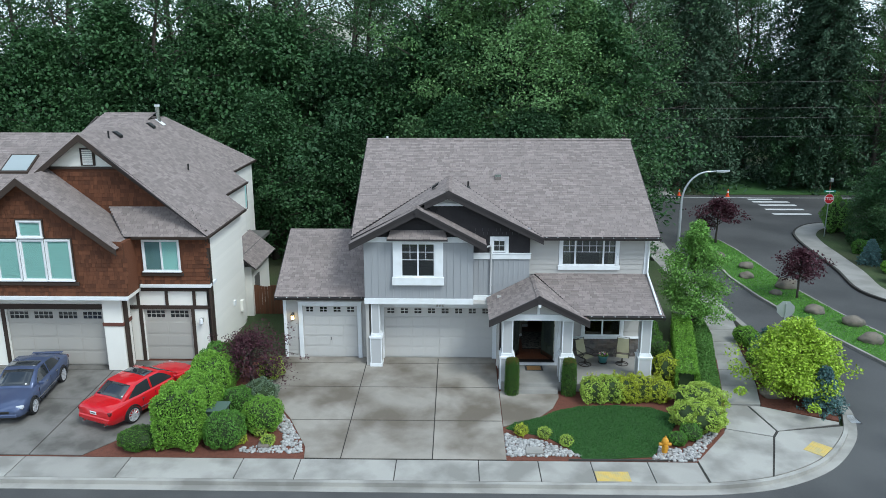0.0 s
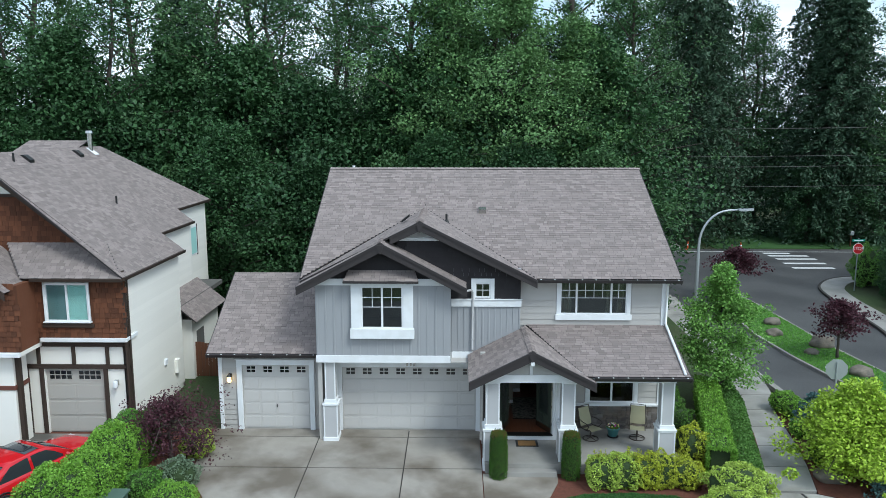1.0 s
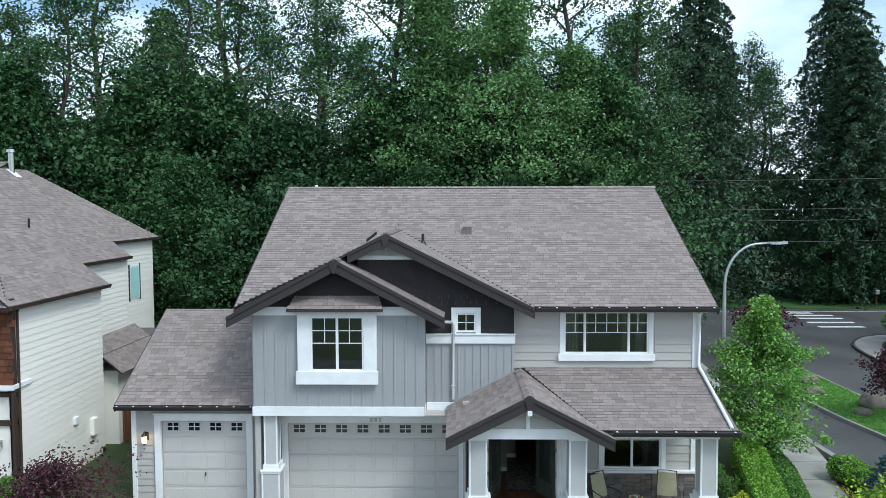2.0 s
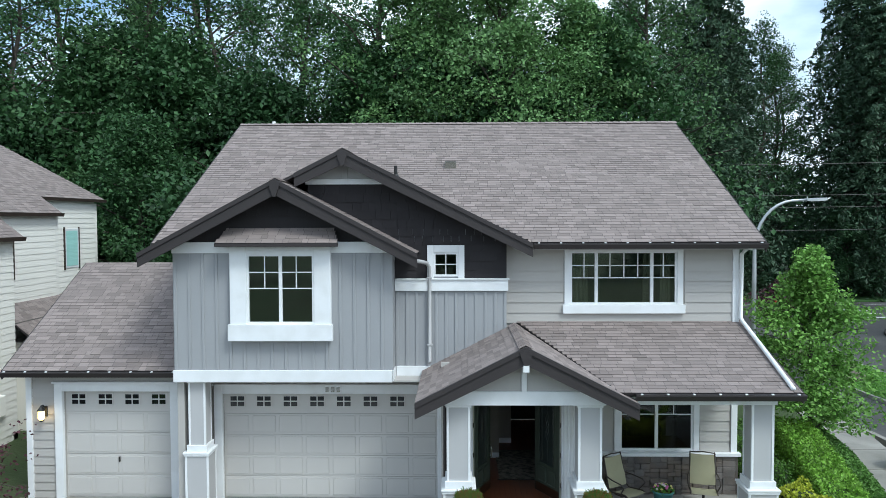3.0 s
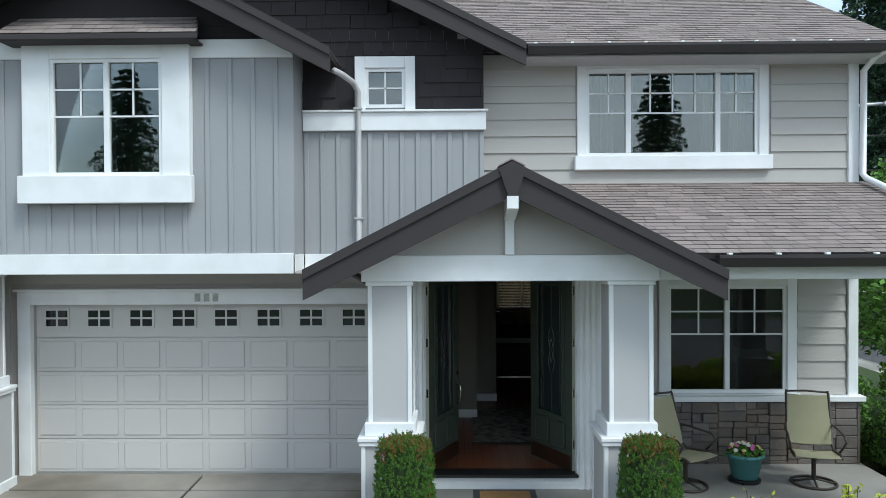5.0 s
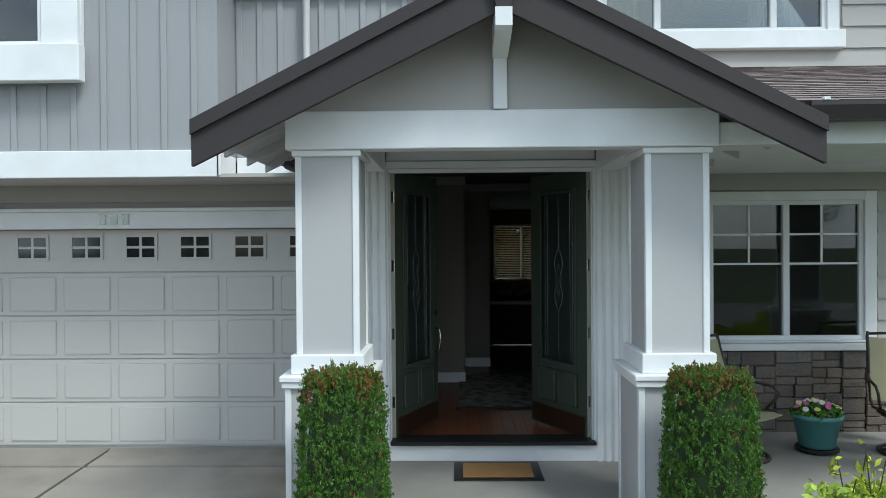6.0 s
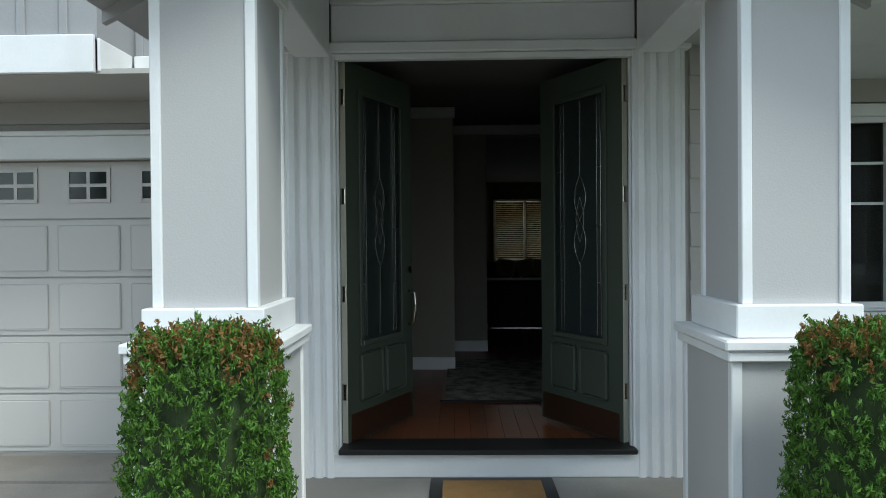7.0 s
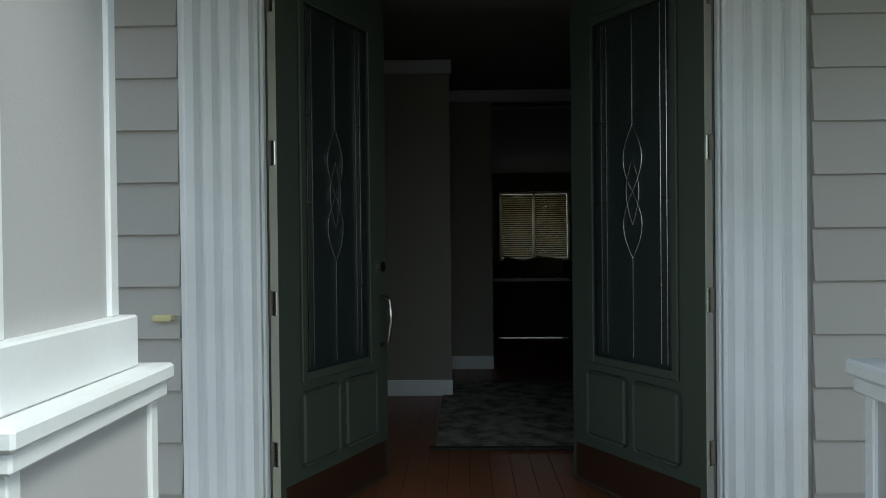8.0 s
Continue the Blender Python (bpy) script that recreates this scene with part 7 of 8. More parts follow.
part("roof", prism([(-12.35, 46.6, az(-12.35)), (-24.8, 46.6, az(-12.35)), (-20, 42.4, 10.32), (-16.14, 42.4, 10.32)], (0, 0, -0.06)), M_ROOF, lh)
shingle_roof("roof", [(-20.6, 37.2, 8.3), (-17.9, 37.2, 8.3), (-16.2, 41.4, 10.62), (-19.0, 41.4, 10.62)], lh, seed=30)
shingle_roof("skirt_roof", [(-14.3, 31.75, 6.0), (-10.66, 31.75, 6.0), (-11.7, 33.0, 7.1), (-15.4, 33.0, 7.1)], lh, seed=25)
lz = lambda x: 8.76 - 0.79 * abs(x + 17.9)
shingle_roof("roof", [(-14.1, 30.4, lz(-14.1)), (-14.1, 33.0, lz(-14.1)), (-17.9, 33.0, 8.76), (-17.9, 30.4, 8.76)], lh, seed=26)
shingle_roof("roof", [(-21.7, 33.0, lz(-21.7)), (-21.7, 30.4, lz(-21.7)), (-17.9, 30.4, 8.76), (-17.9, 33.0, 8.76)], lh, seed=27)
shingle_roof("roof", [(-30, 32.8, 7.2), (-17.5, 32.8, 7.2), (-17.5, 37.6, 9.9), (-30, 37.6, 9.9)], lh, seed=28)
for xa, y, za, xf, sl in ((-17.9, 30.36, 8.76, -14.07, 0.79), (-17.9, 30.36, 8.76, -21.7, 0.79)):
    zf = za - sl * abs(xf - xa)
    part("barge_board", prism([(xa, y, za + 0.01), (xf, y, zf + 0.01), (xf, y, zf - 0.24), (xa, y, za - 0.3)], (0, 0.05, 0)), M_TIMBER, lh)
for xf, yf in ((-11.6, 32.2), (-20.9, 32.46)):
    zf = az(xf)
    part("barge_board", prism([(-16.14, 32.44, 10.34), (xf, yf, zf + 0.01), (xf, yf, zf - 0.24), (-16.14, 32.44, 10.04)], (0, 0.05, 0)), M_TIMBER, lh)
for a, b in (((-10.65, 31.75), (-10.65, 37.8)), ((-11.6, 37.8), (-11.6, 41.8)), ((-12.35, 41.8), (-12.35, 46.6))):
    z = az(a[0])
    part("eaves_gutter", prism([(a[0], a[1], z), (a[0] + 0.1, a[1], z), (a[0] + 0.07, a[1], z - 0.12), (a[0], a[1], z - 0.12)], (0, b[1] - a[1], 0)), M_TIMBER, lh)
part("eaves_gutter", prism([(-13.95, 31.745, 5.985), (-13.95, 31.665, 5.985), (-13.95, 31.69, 5.88), (-13.95, 31.745, 5.88)], (3.3, 0, 0)), M_TIMBER, lh)
sk = thing("skylight", (-20.8, 35.6, 8.7), "white-framed skylight in the neighbouring roof", "skylight")
part("frame", prism([(-21.2, 34.7, 8.27), (-19.85, 34.7, 8.27), (-19.85, 35.9, 8.945), (-21.2, 35.9, 8.945)], (0, 0, 0.1)), M_TIMBER, sk)
part("pane", prism([(-21.12, 34.78, 8.425), (-19.93, 34.78, 8.425), (-19.93, 35.82, 9.01), (-21.12, 35.82, 9.01)], (0, 0, 0.005)), material("pale_skylight_glass", (0.36, 0.40, 0.40), 0.15, 0.05, 2, 30, 0.0), sk)
fl1 = thing("flue_pipe", (-15.95, 41.0, 10.0), "galvanised metal flue pipe on the neighbouring roof", "flue pipe")
part("pipe", cyl((-15.95, 41.0, 9.8), 0.11, 0.11, 1.15, 14), M_CAME, fl1, smooth=False)
part("cap", cyl((-15.95, 41.0, 10.96), 0.17, 0.15, 0.12, 14), M_CAME, fl1)
part("flashing", prism([(-16.05, 40.8, az(-16.05) + 0.03), (-15.65, 40.8, az(-15.65) + 0.03), (-15.65, 41.2, az(-15.65) + 0.03), (-16.05, 41.2, az(-16.05) + 0.03)], (0, 0, 0.02)), M_TRIM, fl1)
for x, y in ((-15.75, 35.4), (-15.8, 39.5)):
    v = thing("roof_vent", (x, y, az(x)), "low dark roof vent on brown shingles", "roof vent", "roof vents")
    part("hood", prism([(x - 0.2, y - 0.15, az(x - 0.2) + 0.02), (x + 0.2, y - 0.15, az(x + 0.2) + 0.02), (x + 0.2, y - 0.15, az(x + 0.2) + 0.14), (x - 0.05, y - 0.15, az(x - 0.05) + 0.14)], (0, 0.3, 0)), M_BLACK, v)
for x, y in ((-15.7, 34.4), (-13.25, 37.4)):
    v = thing("vent_pipe", (x, y, az(x)), "short black plumbing pipe through brown shingles", "vent pipe", "vent pipes")
    part("pipe", cyl((x, y, az(x) - 0.05), 0.04, 0.04, 0.38, 10), M_BLACK, v)

# neighbour's driveway and fence
nd = thing("neighbour_driveway", (-16, 28, 0), "dark stained concrete driveway with wide joints", "driveway", kind="structure")
M_NDRIVE = material("dark_driveway_concrete", (0.20, 0.188, 0.17), 0.85, 0.2, 1.1, 60, 0.3, piece=0.1, stain=(0.085, 0.078, 0.068), stain_scale=0.8, stain_amount=0.85)
part("driveway_bed", slab([(-24.5, 24.20), (-13.2, 24.20), (-11.6, 26.3), (-10.9, 28.5), (-10.9, 32.2), (-24.5, 32.2)], lambda y: Z(y) + 0.008, 0.1), M_JOINT, nd)
for pts in ([(-24.5, 24.22), (-18.85, 24.22), (-18.85, 28.4), (-24.5, 28.4)], [(-18.8, 24.22), (-15.15, 24.22), (-15.15, 28.4), (-18.8, 28.4)],
            [(-15.1, 24.22), (-13.2, 24.22), (-12.2, 25.5), (-11.5, 26.5), (-11.0, 28.4), (-15.1, 28.4)],
            [(-24.5, 28.45), (-18.85, 28.45), (-18.85, 31.2), (-24.5, 31.2)], [(-18.8, 28.45), (-15.15, 28.45), (-15.15, 31.2), (-18.8, 31.2)], [(-15.1, 28.45), (-10.95, 28.45), (-10.95, 32.2), (-15.1, 32.2)], [(-24.5, 31.24), (-15.15, 31.24), (-15.15, 32.2), (-24.5, 32.2)]):
    part("slab", slab(pts, lambda y: Z(y) + 0.03, 0.05), M_NDRIVE, nd)
M_FENCE = material("brown_fence_wood", (0.13, 0.055, 0.028), 0.85, 0.15, 3, 40, 0.2, piece=0.15, stretch=(6, 6, 1))
fence = thing("fence", (-9.7, 38.7, 0), "brown cedar board fence between the houses", "fence")
for k in range(20):
    x = -10.9 + k * 0.155
    part("board", box(x, x + 0.145, 38.68, 38.70, 0.03, 1.62 + 0.04 * math.sin(k), 0.004), M_FENCE, fence)
for z in (0.35, 1.3):
    part("rail", box(-10.9, -7.8, 38.705, 38.75, z, z + 0.09, 0.004), M_FENCE, fence)
for x in (-10.95, -9.4, -7.85):
    part("post", box(x, x + 0.1, 38.75, 38.85, -0.05, 1.7, 0.006), M_FENCE, fence)

# ---- cars ----
M_TYRE = material("tyre_rubber", (0.02, 0.02, 0.02), 0.85, 0.1, 8, 60, 0.1)
M_RIM = material("alloy_rim", (0.72, 0.72, 0.73), 0.3, 0.05, 5, 40, 0.0, metal=0.6)
M_CARGLASS = material("tinted_car_glass", (0.03, 0.035, 0.04), 0.04, 0.03, 2, 20, 0.0, spec=0.9)
M_CHROME = material("chrome", (0.7, 0.7, 0.7), 0.12, 0.02, 3, 20, 0.0, metal=1.0)
M_LAMPW = material("headlamp_lens", (0.55, 0.57, 0.6), 0.1, 0.05, 6, 30, 0.0, spec=0.8)
M_LAMPR = material("tail_lamp_lens", (0.12, 0.012, 0.012), 0.15, 0.05, 6, 30, 0.0, spec=0.8)


def loft(sections):
    """Skin over cross-sections of equal point counts, each mirrored across x = 0."""
    bm = bmesh.new()
    rings = []
    for y, prof in sections:
        pts = prof + [(-x, z) for x, z in reversed(prof)]
        rings.append([bm.verts.new((x, y, z)) for x, z in pts])
    k = len(rings[0])
    for a, b in zip(rings, rings[1:]):
        for i in range(k):
            bm.faces.new((a[i], a[(i + 1) % k], b[(i + 1) % k], b[i]))
    bm.faces.new(list(reversed(rings[0])))
    bm.faces.new(rings[-1])
    bmesh.ops.recalc_face_normals(bm, faces=bm.faces)
    return bm


def sedan(label, paint, long, wide, tall, seed, sunroof=True, spoiler=False):
    """A four-door car that faces +y, standing at the origin."""
    c = thing("car", (0, 0, 0), label, "car", "parked cars")
    h, hw = long / 2, wide / 2
    st = []
    #        y,     half width, sill, shoulder, deck
    for y, w, zb, zs, zd in ((-1.0, 0.80, 0.42, 0.80, 0.84), (-0.985, 0.87, 0.33, 0.86, 0.91), (-0.93, 0.94, 0.27, 0.91, 0.985), (-0.80, 0.975, 0.24, 0.94, 1.01), (-0.55, 0.99, 0.22, 0.95, 1.02), (-0.2, 1.0, 0.21, 0.94, 1.0),
                             (0.2, 1.0, 0.21, 0.92, 0.97), (0.45, 0.99, 0.22, 0.90, 0.96), (0.7, 0.97, 0.23, 0.84, 0.90), (0.86, 0.93, 0.25, 0.77, 0.82), (0.95, 0.86, 0.28, 0.68, 0.73), (0.99, 0.74, 0.33, 0.60, 0.64), (1.0, 0.62, 0.38, 0.54, 0.58)):
        w *= hw
        st.append((y * h, [(0.0, zb), (w * 0.86, zb), (w * 0.97, zb + 0.07), (w, zb + (zs - zb) * 0.5), (w * 0.975, zs - 0.03), (w * 0.90, zs + 0.015), (w * 0.6, zd), (0.0, zd + 0.015)]))
    body = part("body", loft(st), paint, c, smooth=True)
    zc = 0.93
    cab = []
    for y, wb, zt, wt in ((-0.70, 0.84, 1.01, 0.80), (-0.57, 0.87, 1.21, 0.77), (-0.43, 0.89, tall - 0.035, 0.73), (-0.25, 0.90, tall - 0.005, 0.71), (0.0, 0.90, tall, 0.70), (0.12, 0.90, tall - 0.03, 0.70), (0.28, 0.88, 1.22, 0.74), (0.46, 0.84, 0.97, 0.78)):
        cab.append((y * h, [(0.0, 0.85), (wb * hw, 0.88), (wb * hw, zc), (hw * (wb * 0.45 + wt * 0.55), zc + (zt - zc) * 0.6), (wt * hw + 0.015, zt - 0.03), (wt * hw * 0.92, zt), (0.0, zt + 0.02)]))
    cabin = part("cabin", loft(cab), paint, c, smooth=True)

    def skin(y, f, out=0.008):
        """A point on the cabin's side: f runs from belt to roof edge."""
        for a, b in zip(cab, cab[1:]):
            if a[0] <= y <= b[0]:
                t = (y - a[0]) / (b[0] - a[0])
                p2 = [(a[1][i][0] * (1 - t) + b[1][i][0] * t, a[1][i][1] * (1 - t) + b[1][i][1] * t) for i in (2, 3, 4)]
                q = (p2[0], p2[1], f / 0.6) if f < 0.6 else (p2[1], p2[2], (f - 0.6) / 0.4)
                return q[0][0] * (1 - q[2]) + q[1][0] * q[2] + out, q[0][1] * (1 - q[2]) + q[1][1] * q[2] + 0.002

    def pane(name, ys, fs):
        for s in (-1, 1):
            bm = bmesh.new()
            g = [[bm.verts.new((s * skin(y * h, f)[0], y * h, skin(y * h, f)[1])) for f in np.linspace(fs[0], ft, 4)] for y, ft in ys]
            for i in range(len(g) - 1):
                for j in range(3):
                    bm.faces.new((g[i][j], g[i + 1][j], g[i + 1][j + 1], g[i][j + 1]))
            bmesh.ops.recalc_face_normals(bm, faces=bm.faces)
            e = bmesh.ops.extrude_face_region(bm, geom=bm.faces[:])
            bmesh.ops.translate(bm, verts=[v for v in e["geom"] if isinstance(v, bmesh.types.BMVert)], vec=(-s * 0.006, 0, 0))
            part(name, bm, M_CARGLASS, c)

    pane("side_window", [(-0.58, 0.3), (-0.5, 0.62), (-0.4, 0.86), (-0.22, 0.9), (-0.16, 0.9)], (0.06,))
    pane("side_window", [(-0.12, 0.9), (0.0, 0.9), (0.1, 0.88), (0.2, 0.72), (0.3, 0.3)], (0.06,))

    def screen(name, ya, yb):
        bm = bmesh.new()
        rows = []
        for k in range(6):
            y = (ya + (yb - ya) * k / 5) * h
            x, z = skin(y, 0.97, -0.05)
            zt = 0
            for a, b in zip(cab, cab[1:]):
                if a[0] <= y <= b[0]:
                    t = (y - a[0]) / (b[0] - a[0])
                    zt = a[1][6][1] * (1 - t) + b[1][6][1] * t
                    ze = a[1][5][1] * (1 - t) + b[1][5][1] * t
                    xe = a[1][5][0] * (1 - t) + b[1][5][0] * t
            rows.append([bm.verts.new((q * xe * 0.96, y, zt + (ze - zt) * abs(q) + 0.012)) for q in (-1, -0.5, 0, 0.5, 1)])
        for a, b in zip(rows, rows[1:]):
            for i in range(4):
                bm.faces.new((a[i], a[i + 1], b[i + 1], b[i]))
        bmesh.ops.recalc_face_normals(bm, faces=bm.faces)
        e = bmesh.ops.extrude_face_region(bm, geom=bm.faces[:])
        bmesh.ops.translate(bm, verts=[v for v in e["geom"] if isinstance(v, bmesh.types.BMVert)], vec=(0, 0, -0.008))
        part(name, bm, M_CARGLASS, c, smooth=True)

    screen("rear_window", -0.68, -0.46)
    screen("windscreen", 0.14, 0.43)
    if sunroof:
        screen("sunroof", -0.16, 0.04)
    for y in (-0.58, 0.60):
        for s in (-1, 1):
            x = s * (hw - 0.2) if s < 0 else hw - 0.2
            wheel = part("wheel", bmesh.new(), M_TYRE, c)
            wheel.data.materials.clear()
            bm = lathe([(0.25, -0.11), (0.315, -0.11), (0.335, -0.08), (0.335, 0.08), (0.315, 0.11), (0.25, 0.11)], seg=28)
            bmesh.ops.delete(bm, geom=[f for f in bm.faces if len(f.verts) > 4], context="FACES_ONLY")
            bm.transform(Matrix.Translation((s * (hw - 0.095), y * h, 0.335)) @ Matrix.Rotation(radians(90), 4, "Y"))
            part("tyre", bm, M_TYRE, wheel, smooth=False)
            bm = lathe([(0.255, -0.02), (0.255, 0.112), (0.235, 0.112), (0.23, 0.03)], seg=24)
            for k in range(9):
                b2 = box(0.03, 0.245, -0.020, 0.020, 0.065, 0.108, 0.006)
                b2.transform(Matrix.Rotation(radians(40 * k), 4, "Z"))
                merge(bm, b2)
            cyl((0, 0, 0.05), 0.055, 0.05, 0.05, 12, bm)
            bm.transform(Matrix.Translation((s * (hw - 0.095), y * h, 0.335)) @ Matrix.Rotation(radians(90 * s), 4, "Y"))
            part("rim", bm, M_RIM, wheel)
            arch = [(s * (hw - 0.012), y * h + 0.385 * math.cos(a), 0.335 + 0.385 * math.sin(a)) for a in np.linspace(-0.25, math.pi + 0.25, 16)]
            part("wheel_arch", tube(arch, 0.03, 6), M_BLACK, c)
    for s in (-1, 1):
        b = box(s * hw * 0.62, s * hw * 0.93, h * 0.885, h * 0.95, 0.60, 0.735, 0.03) if s > 0 else box(-hw * 0.93, -hw * 0.62, h * 0.885, h * 0.95, 0.60, 0.735, 0.03)
        part("headlamp", b, M_LAMPW, c, "clear headlamp")
        lo, hi = sorted((s * hw * 0.60, s * hw * 0.90))
        part("tail_lamp", box(lo, hi, -h * 0.995, -h * 0.93, 0.70, 0.86, 0.03), M_LAMPR, c, "red tail lamp")
        lo, hi = sorted((s * (hw - 0.04), s * (hw + 0.16)))
        part("wing_mirror", box(lo, hi, h * 0.30, h * 0.345, 0.95, 1.07, 0.03), paint, c)
        for y in (-0.38, 0.02):
            lo, hi = sorted((s * (hw * 0.985), s * (hw + 0.012)))
            part("door_handle", box(lo, hi, y * h, y * h + 0.16, 0.78, 0.81, 0.006), M_CHROME, c)
        for y in (-0.36, -0.10, 0.36):
            lo, hi = sorted((s * (hw * 0.965), s * (hw + 0.003)))
            part("door_gap", box(lo, hi, y * h, y * h + 0.008, 0.34, 0.85), M_BLACK, c)
        lo, hi = sorted((s * (hw * 0.985), s * (hw + 0.006)))
        part("side_moulding", box(lo, hi, -h * 0.45, h * 0.48, 0.44, 0.47, 0.004), M_CHROME, c)
    part("front_bumper", box(-hw * 0.70, hw * 0.70, h * 0.955, h * 1.012, 0.33, 0.47, 0.03), paint, c)
    part("grille", box(-hw * 0.42, hw * 0.42, h * 0.97, h * 1.006, 0.49, 0.60, 0.02), M_BLACK, c)
    part("rear_bumper", box(-hw * 0.86, hw * 0.86, -h * 1.015, -h * 0.95, 0.40, 0.60, 0.04), paint, c)
    part("plate", box(-0.16, 0.16, -h * 1.006, -h * 0.992, 0.68, 0.80, 0.006), M_TRIM, c, "pale number plate")
    part("plate_bar", box(-0.11, 0.11, -h * 1.008, -h * 1.004, 0.72, 0.76), M_GUTTER, c)
    for s in (-1, 1):
        part("exhaust_tip", cyl((s * hw * 0.6, -h * 1.02, 0.3), 0.035, 0.035, 0.12, 10, axis="Y"), M_CHROME, c)
    if spoiler:
        part("spoiler", box(-hw * 0.7, hw * 0.7, -h * 0.98, -h * 0.91, 1.0, 1.03, 0.012), paint, c)
        for s in (-0.5, 0.5):
            part("spoiler_foot", box(s * hw - 0.03, s * hw + 0.03, -h * 0.96, -h * 0.92, 0.94, 1.0, 0.006), paint, c)
    return c


M_REDCAR = material("red_car_paint", (0.52, 0.010, 0.016), 0.08, 0.03, 1, 20, 0.0, spec=0.7)
M_BLUECAR = material("slate_blue_car_paint", (0.085, 0.108, 0.19), 0.16, 0.03, 1, 20, 0.0, metal=0.3, spec=0.6)
red = sedan("red four-door sedan parked on the neighbour's driveway", M_REDCAR, 4.95, 1.86, 1.44, 1)
red.matrix_basis = pose(-12.52, 28.21, Z(28.2) + 0.03, 1.6, 0, -23.6)
blue = sedan("slate blue four-door sedan with boot spoiler on the driveway", M_BLUECAR, 4.8, 1.84, 1.45, 2, True, True)
blue.matrix_basis = pose(-17.55, 28.55, Z(28.5) + 0.03, -1.6, 0, 186)

# ---- street furniture ----
M_GALV = material("galvanised_pole", (0.5, 0.52, 0.54), 0.4, 0.06, 4, 40, 0.05, metal=0.6)
lamp = thing("street_lamp", (13.25, 43.4, -0.3), "tall curved galvanised street lamp by the pavement", "street lamp")
arm = [(13.25, 43.4, -0.3), (13.25, 43.4, 4.6)] + [(13.25 + 1.45 * (1 - math.cos(a)), 43.4, 5.4 + 1.75 * math.sin(a)) for a in np.linspace(0, 1.5, 9)] + [(15.15, 43.4, 7.18)]
part("pole", tube(arm, [0.10, 0.08] + [0.065 - 0.002 * k for k in range(9)] + [0.04], 10), M_GALV, lamp, smooth=True)
part("head", prism([(15.1, 43.28, 7.13), (15.45, 43.25, 7.12), (15.85, 43.33, 7.15), (15.85, 43.47, 7.15), (15.45, 43.55, 7.12), (15.1, 43.52, 7.13)], (0, 0, 0.1)), M_GALV, lamp)
part("base_flange", cyl((13.25, 43.4, -0.3), 0.2, 0.2, 0.08, 12), M_GALV, lamp)

M_SIGNRED = material("stop_sign_red", (0.5, 0.02, 0.025), 0.4, 0.04, 3, 30, 0.0)
M_SIGNGREEN = material("street_sign_green", (0.03, 0.25, 0.16), 0.4, 0.04, 3, 30, 0.0)


def stop_sign(at, turn, named):
    """An octagonal sign on a square post; its face looks along -y before it is turned."""
    s = thing("stop_sign", (0, 0, 0), "octagonal red stop sign on a metal post", "road sign", "stop signs")
    zc = 3.05 if named else 2.6
    octo = lambda r: [(r * math.cos(math.pi / 8 + k * math.pi / 4), r * math.sin(math.pi / 8 + k * math.pi / 4) + zc) for k in range(8)]
    part("post", box(-0.03, 0.03, 0.0, 0.05, 0, zc + (0.75 if named else 0.3), 0.004), M_GALV, s)
    part("back_plate", prism([(x, -0.012, z) for x, z in octo(0.41)], (0, 0.01, 0)), M_GALV, s)
    part("white_border", prism([(x, -0.016, z) for x, z in octo(0.41)], (0, 0.003, 0)), M_TRIM, s)
    part("red_face", prism([(x, -0.020, z) for x, z in octo(0.38)], (0, 0.003, 0)), M_SIGNRED, s)
    cu = bpy.data.curves.new("word", "FONT")
    cu.body, cu.size, cu.align_x, cu.align_y, cu.extrude = "STOP", 0.34, "CENTER", "CENTER", 0.001
    tmp = bpy.data.objects.new("word", cu)
    me = bpy.data.meshes.new_from_object(tmp)
    bpy.data.objects.remove(tmp)
    me.transform(Matrix.Translation((0, -0.0225, zc)) @ Matrix.Rotation(radians(90), 4, "X"))
    me.materials.clear()
    me.materials.append(M_TRIM)
    w = new("word", me)
    w.parent = s
    if named:
        part("street_name_plate", box(-0.45, 0.45, 0.0, 0.008, zc + 0.5, zc + 0.68, 0.003), M_SIGNGREEN, s, "green street name plate")
        part("name_bar", box(-0.32, 0.32, -0.004, -0.001, zc + 0.55, zc + 0.62), M_TRIM, s)
    s.matrix_basis = pose(*at, 0, 0, turn)
    return s


stop_sign((29.3, 58.6, -0.3), 4, True)
stop_sign((15.32, 33.2, -0.25), 172, False)
M_CONE = material("orange_cone_plastic", (0.75, 0.09, 0.02), 0.5, 0.06, 4, 40, 0.0)


def cone(x, y):
    c = thing("traffic_cone", (x, y, -0.4), "orange traffic cone with a white band on the road", "traffic cone", "traffic cones")
    part("base", box(x - 0.2, x + 0.2, y - 0.2, y + 0.2, -0.40, -0.36, 0.01), M_CONE, c)
    part("cone", lathe([(0.15, 0), (0.035, 0.72), (0.02, 0.74)], (x, y, -0.36), 16), M_CONE, c)
    part("band", lathe([(0.105, 0.36), (0.082, 0.5), (0.08, 0.5)], (x, y, -0.352), 16), M_TRIM, c)


cone(27.9, 76.5)
cone(23.1, 77.0)
hyd = thing("fire_hydrant", (7.72, 24.75, -0.25), "yellow-orange fire hydrant among river rocks", "fire hydrant")
M_HYD = material("hydrant_paint", (0.56, 0.27, 0.02), 0.5, 0.1, 6, 40, 0.1)
part("barrel", lathe([(0.15, 0), (0.16, 0.03), (0.105, 0.05), (0.105, 0.42), (0.13, 0.44), (0.13, 0.48)], (7.72, 24.75, -0.26), 18), M_HYD, hyd)
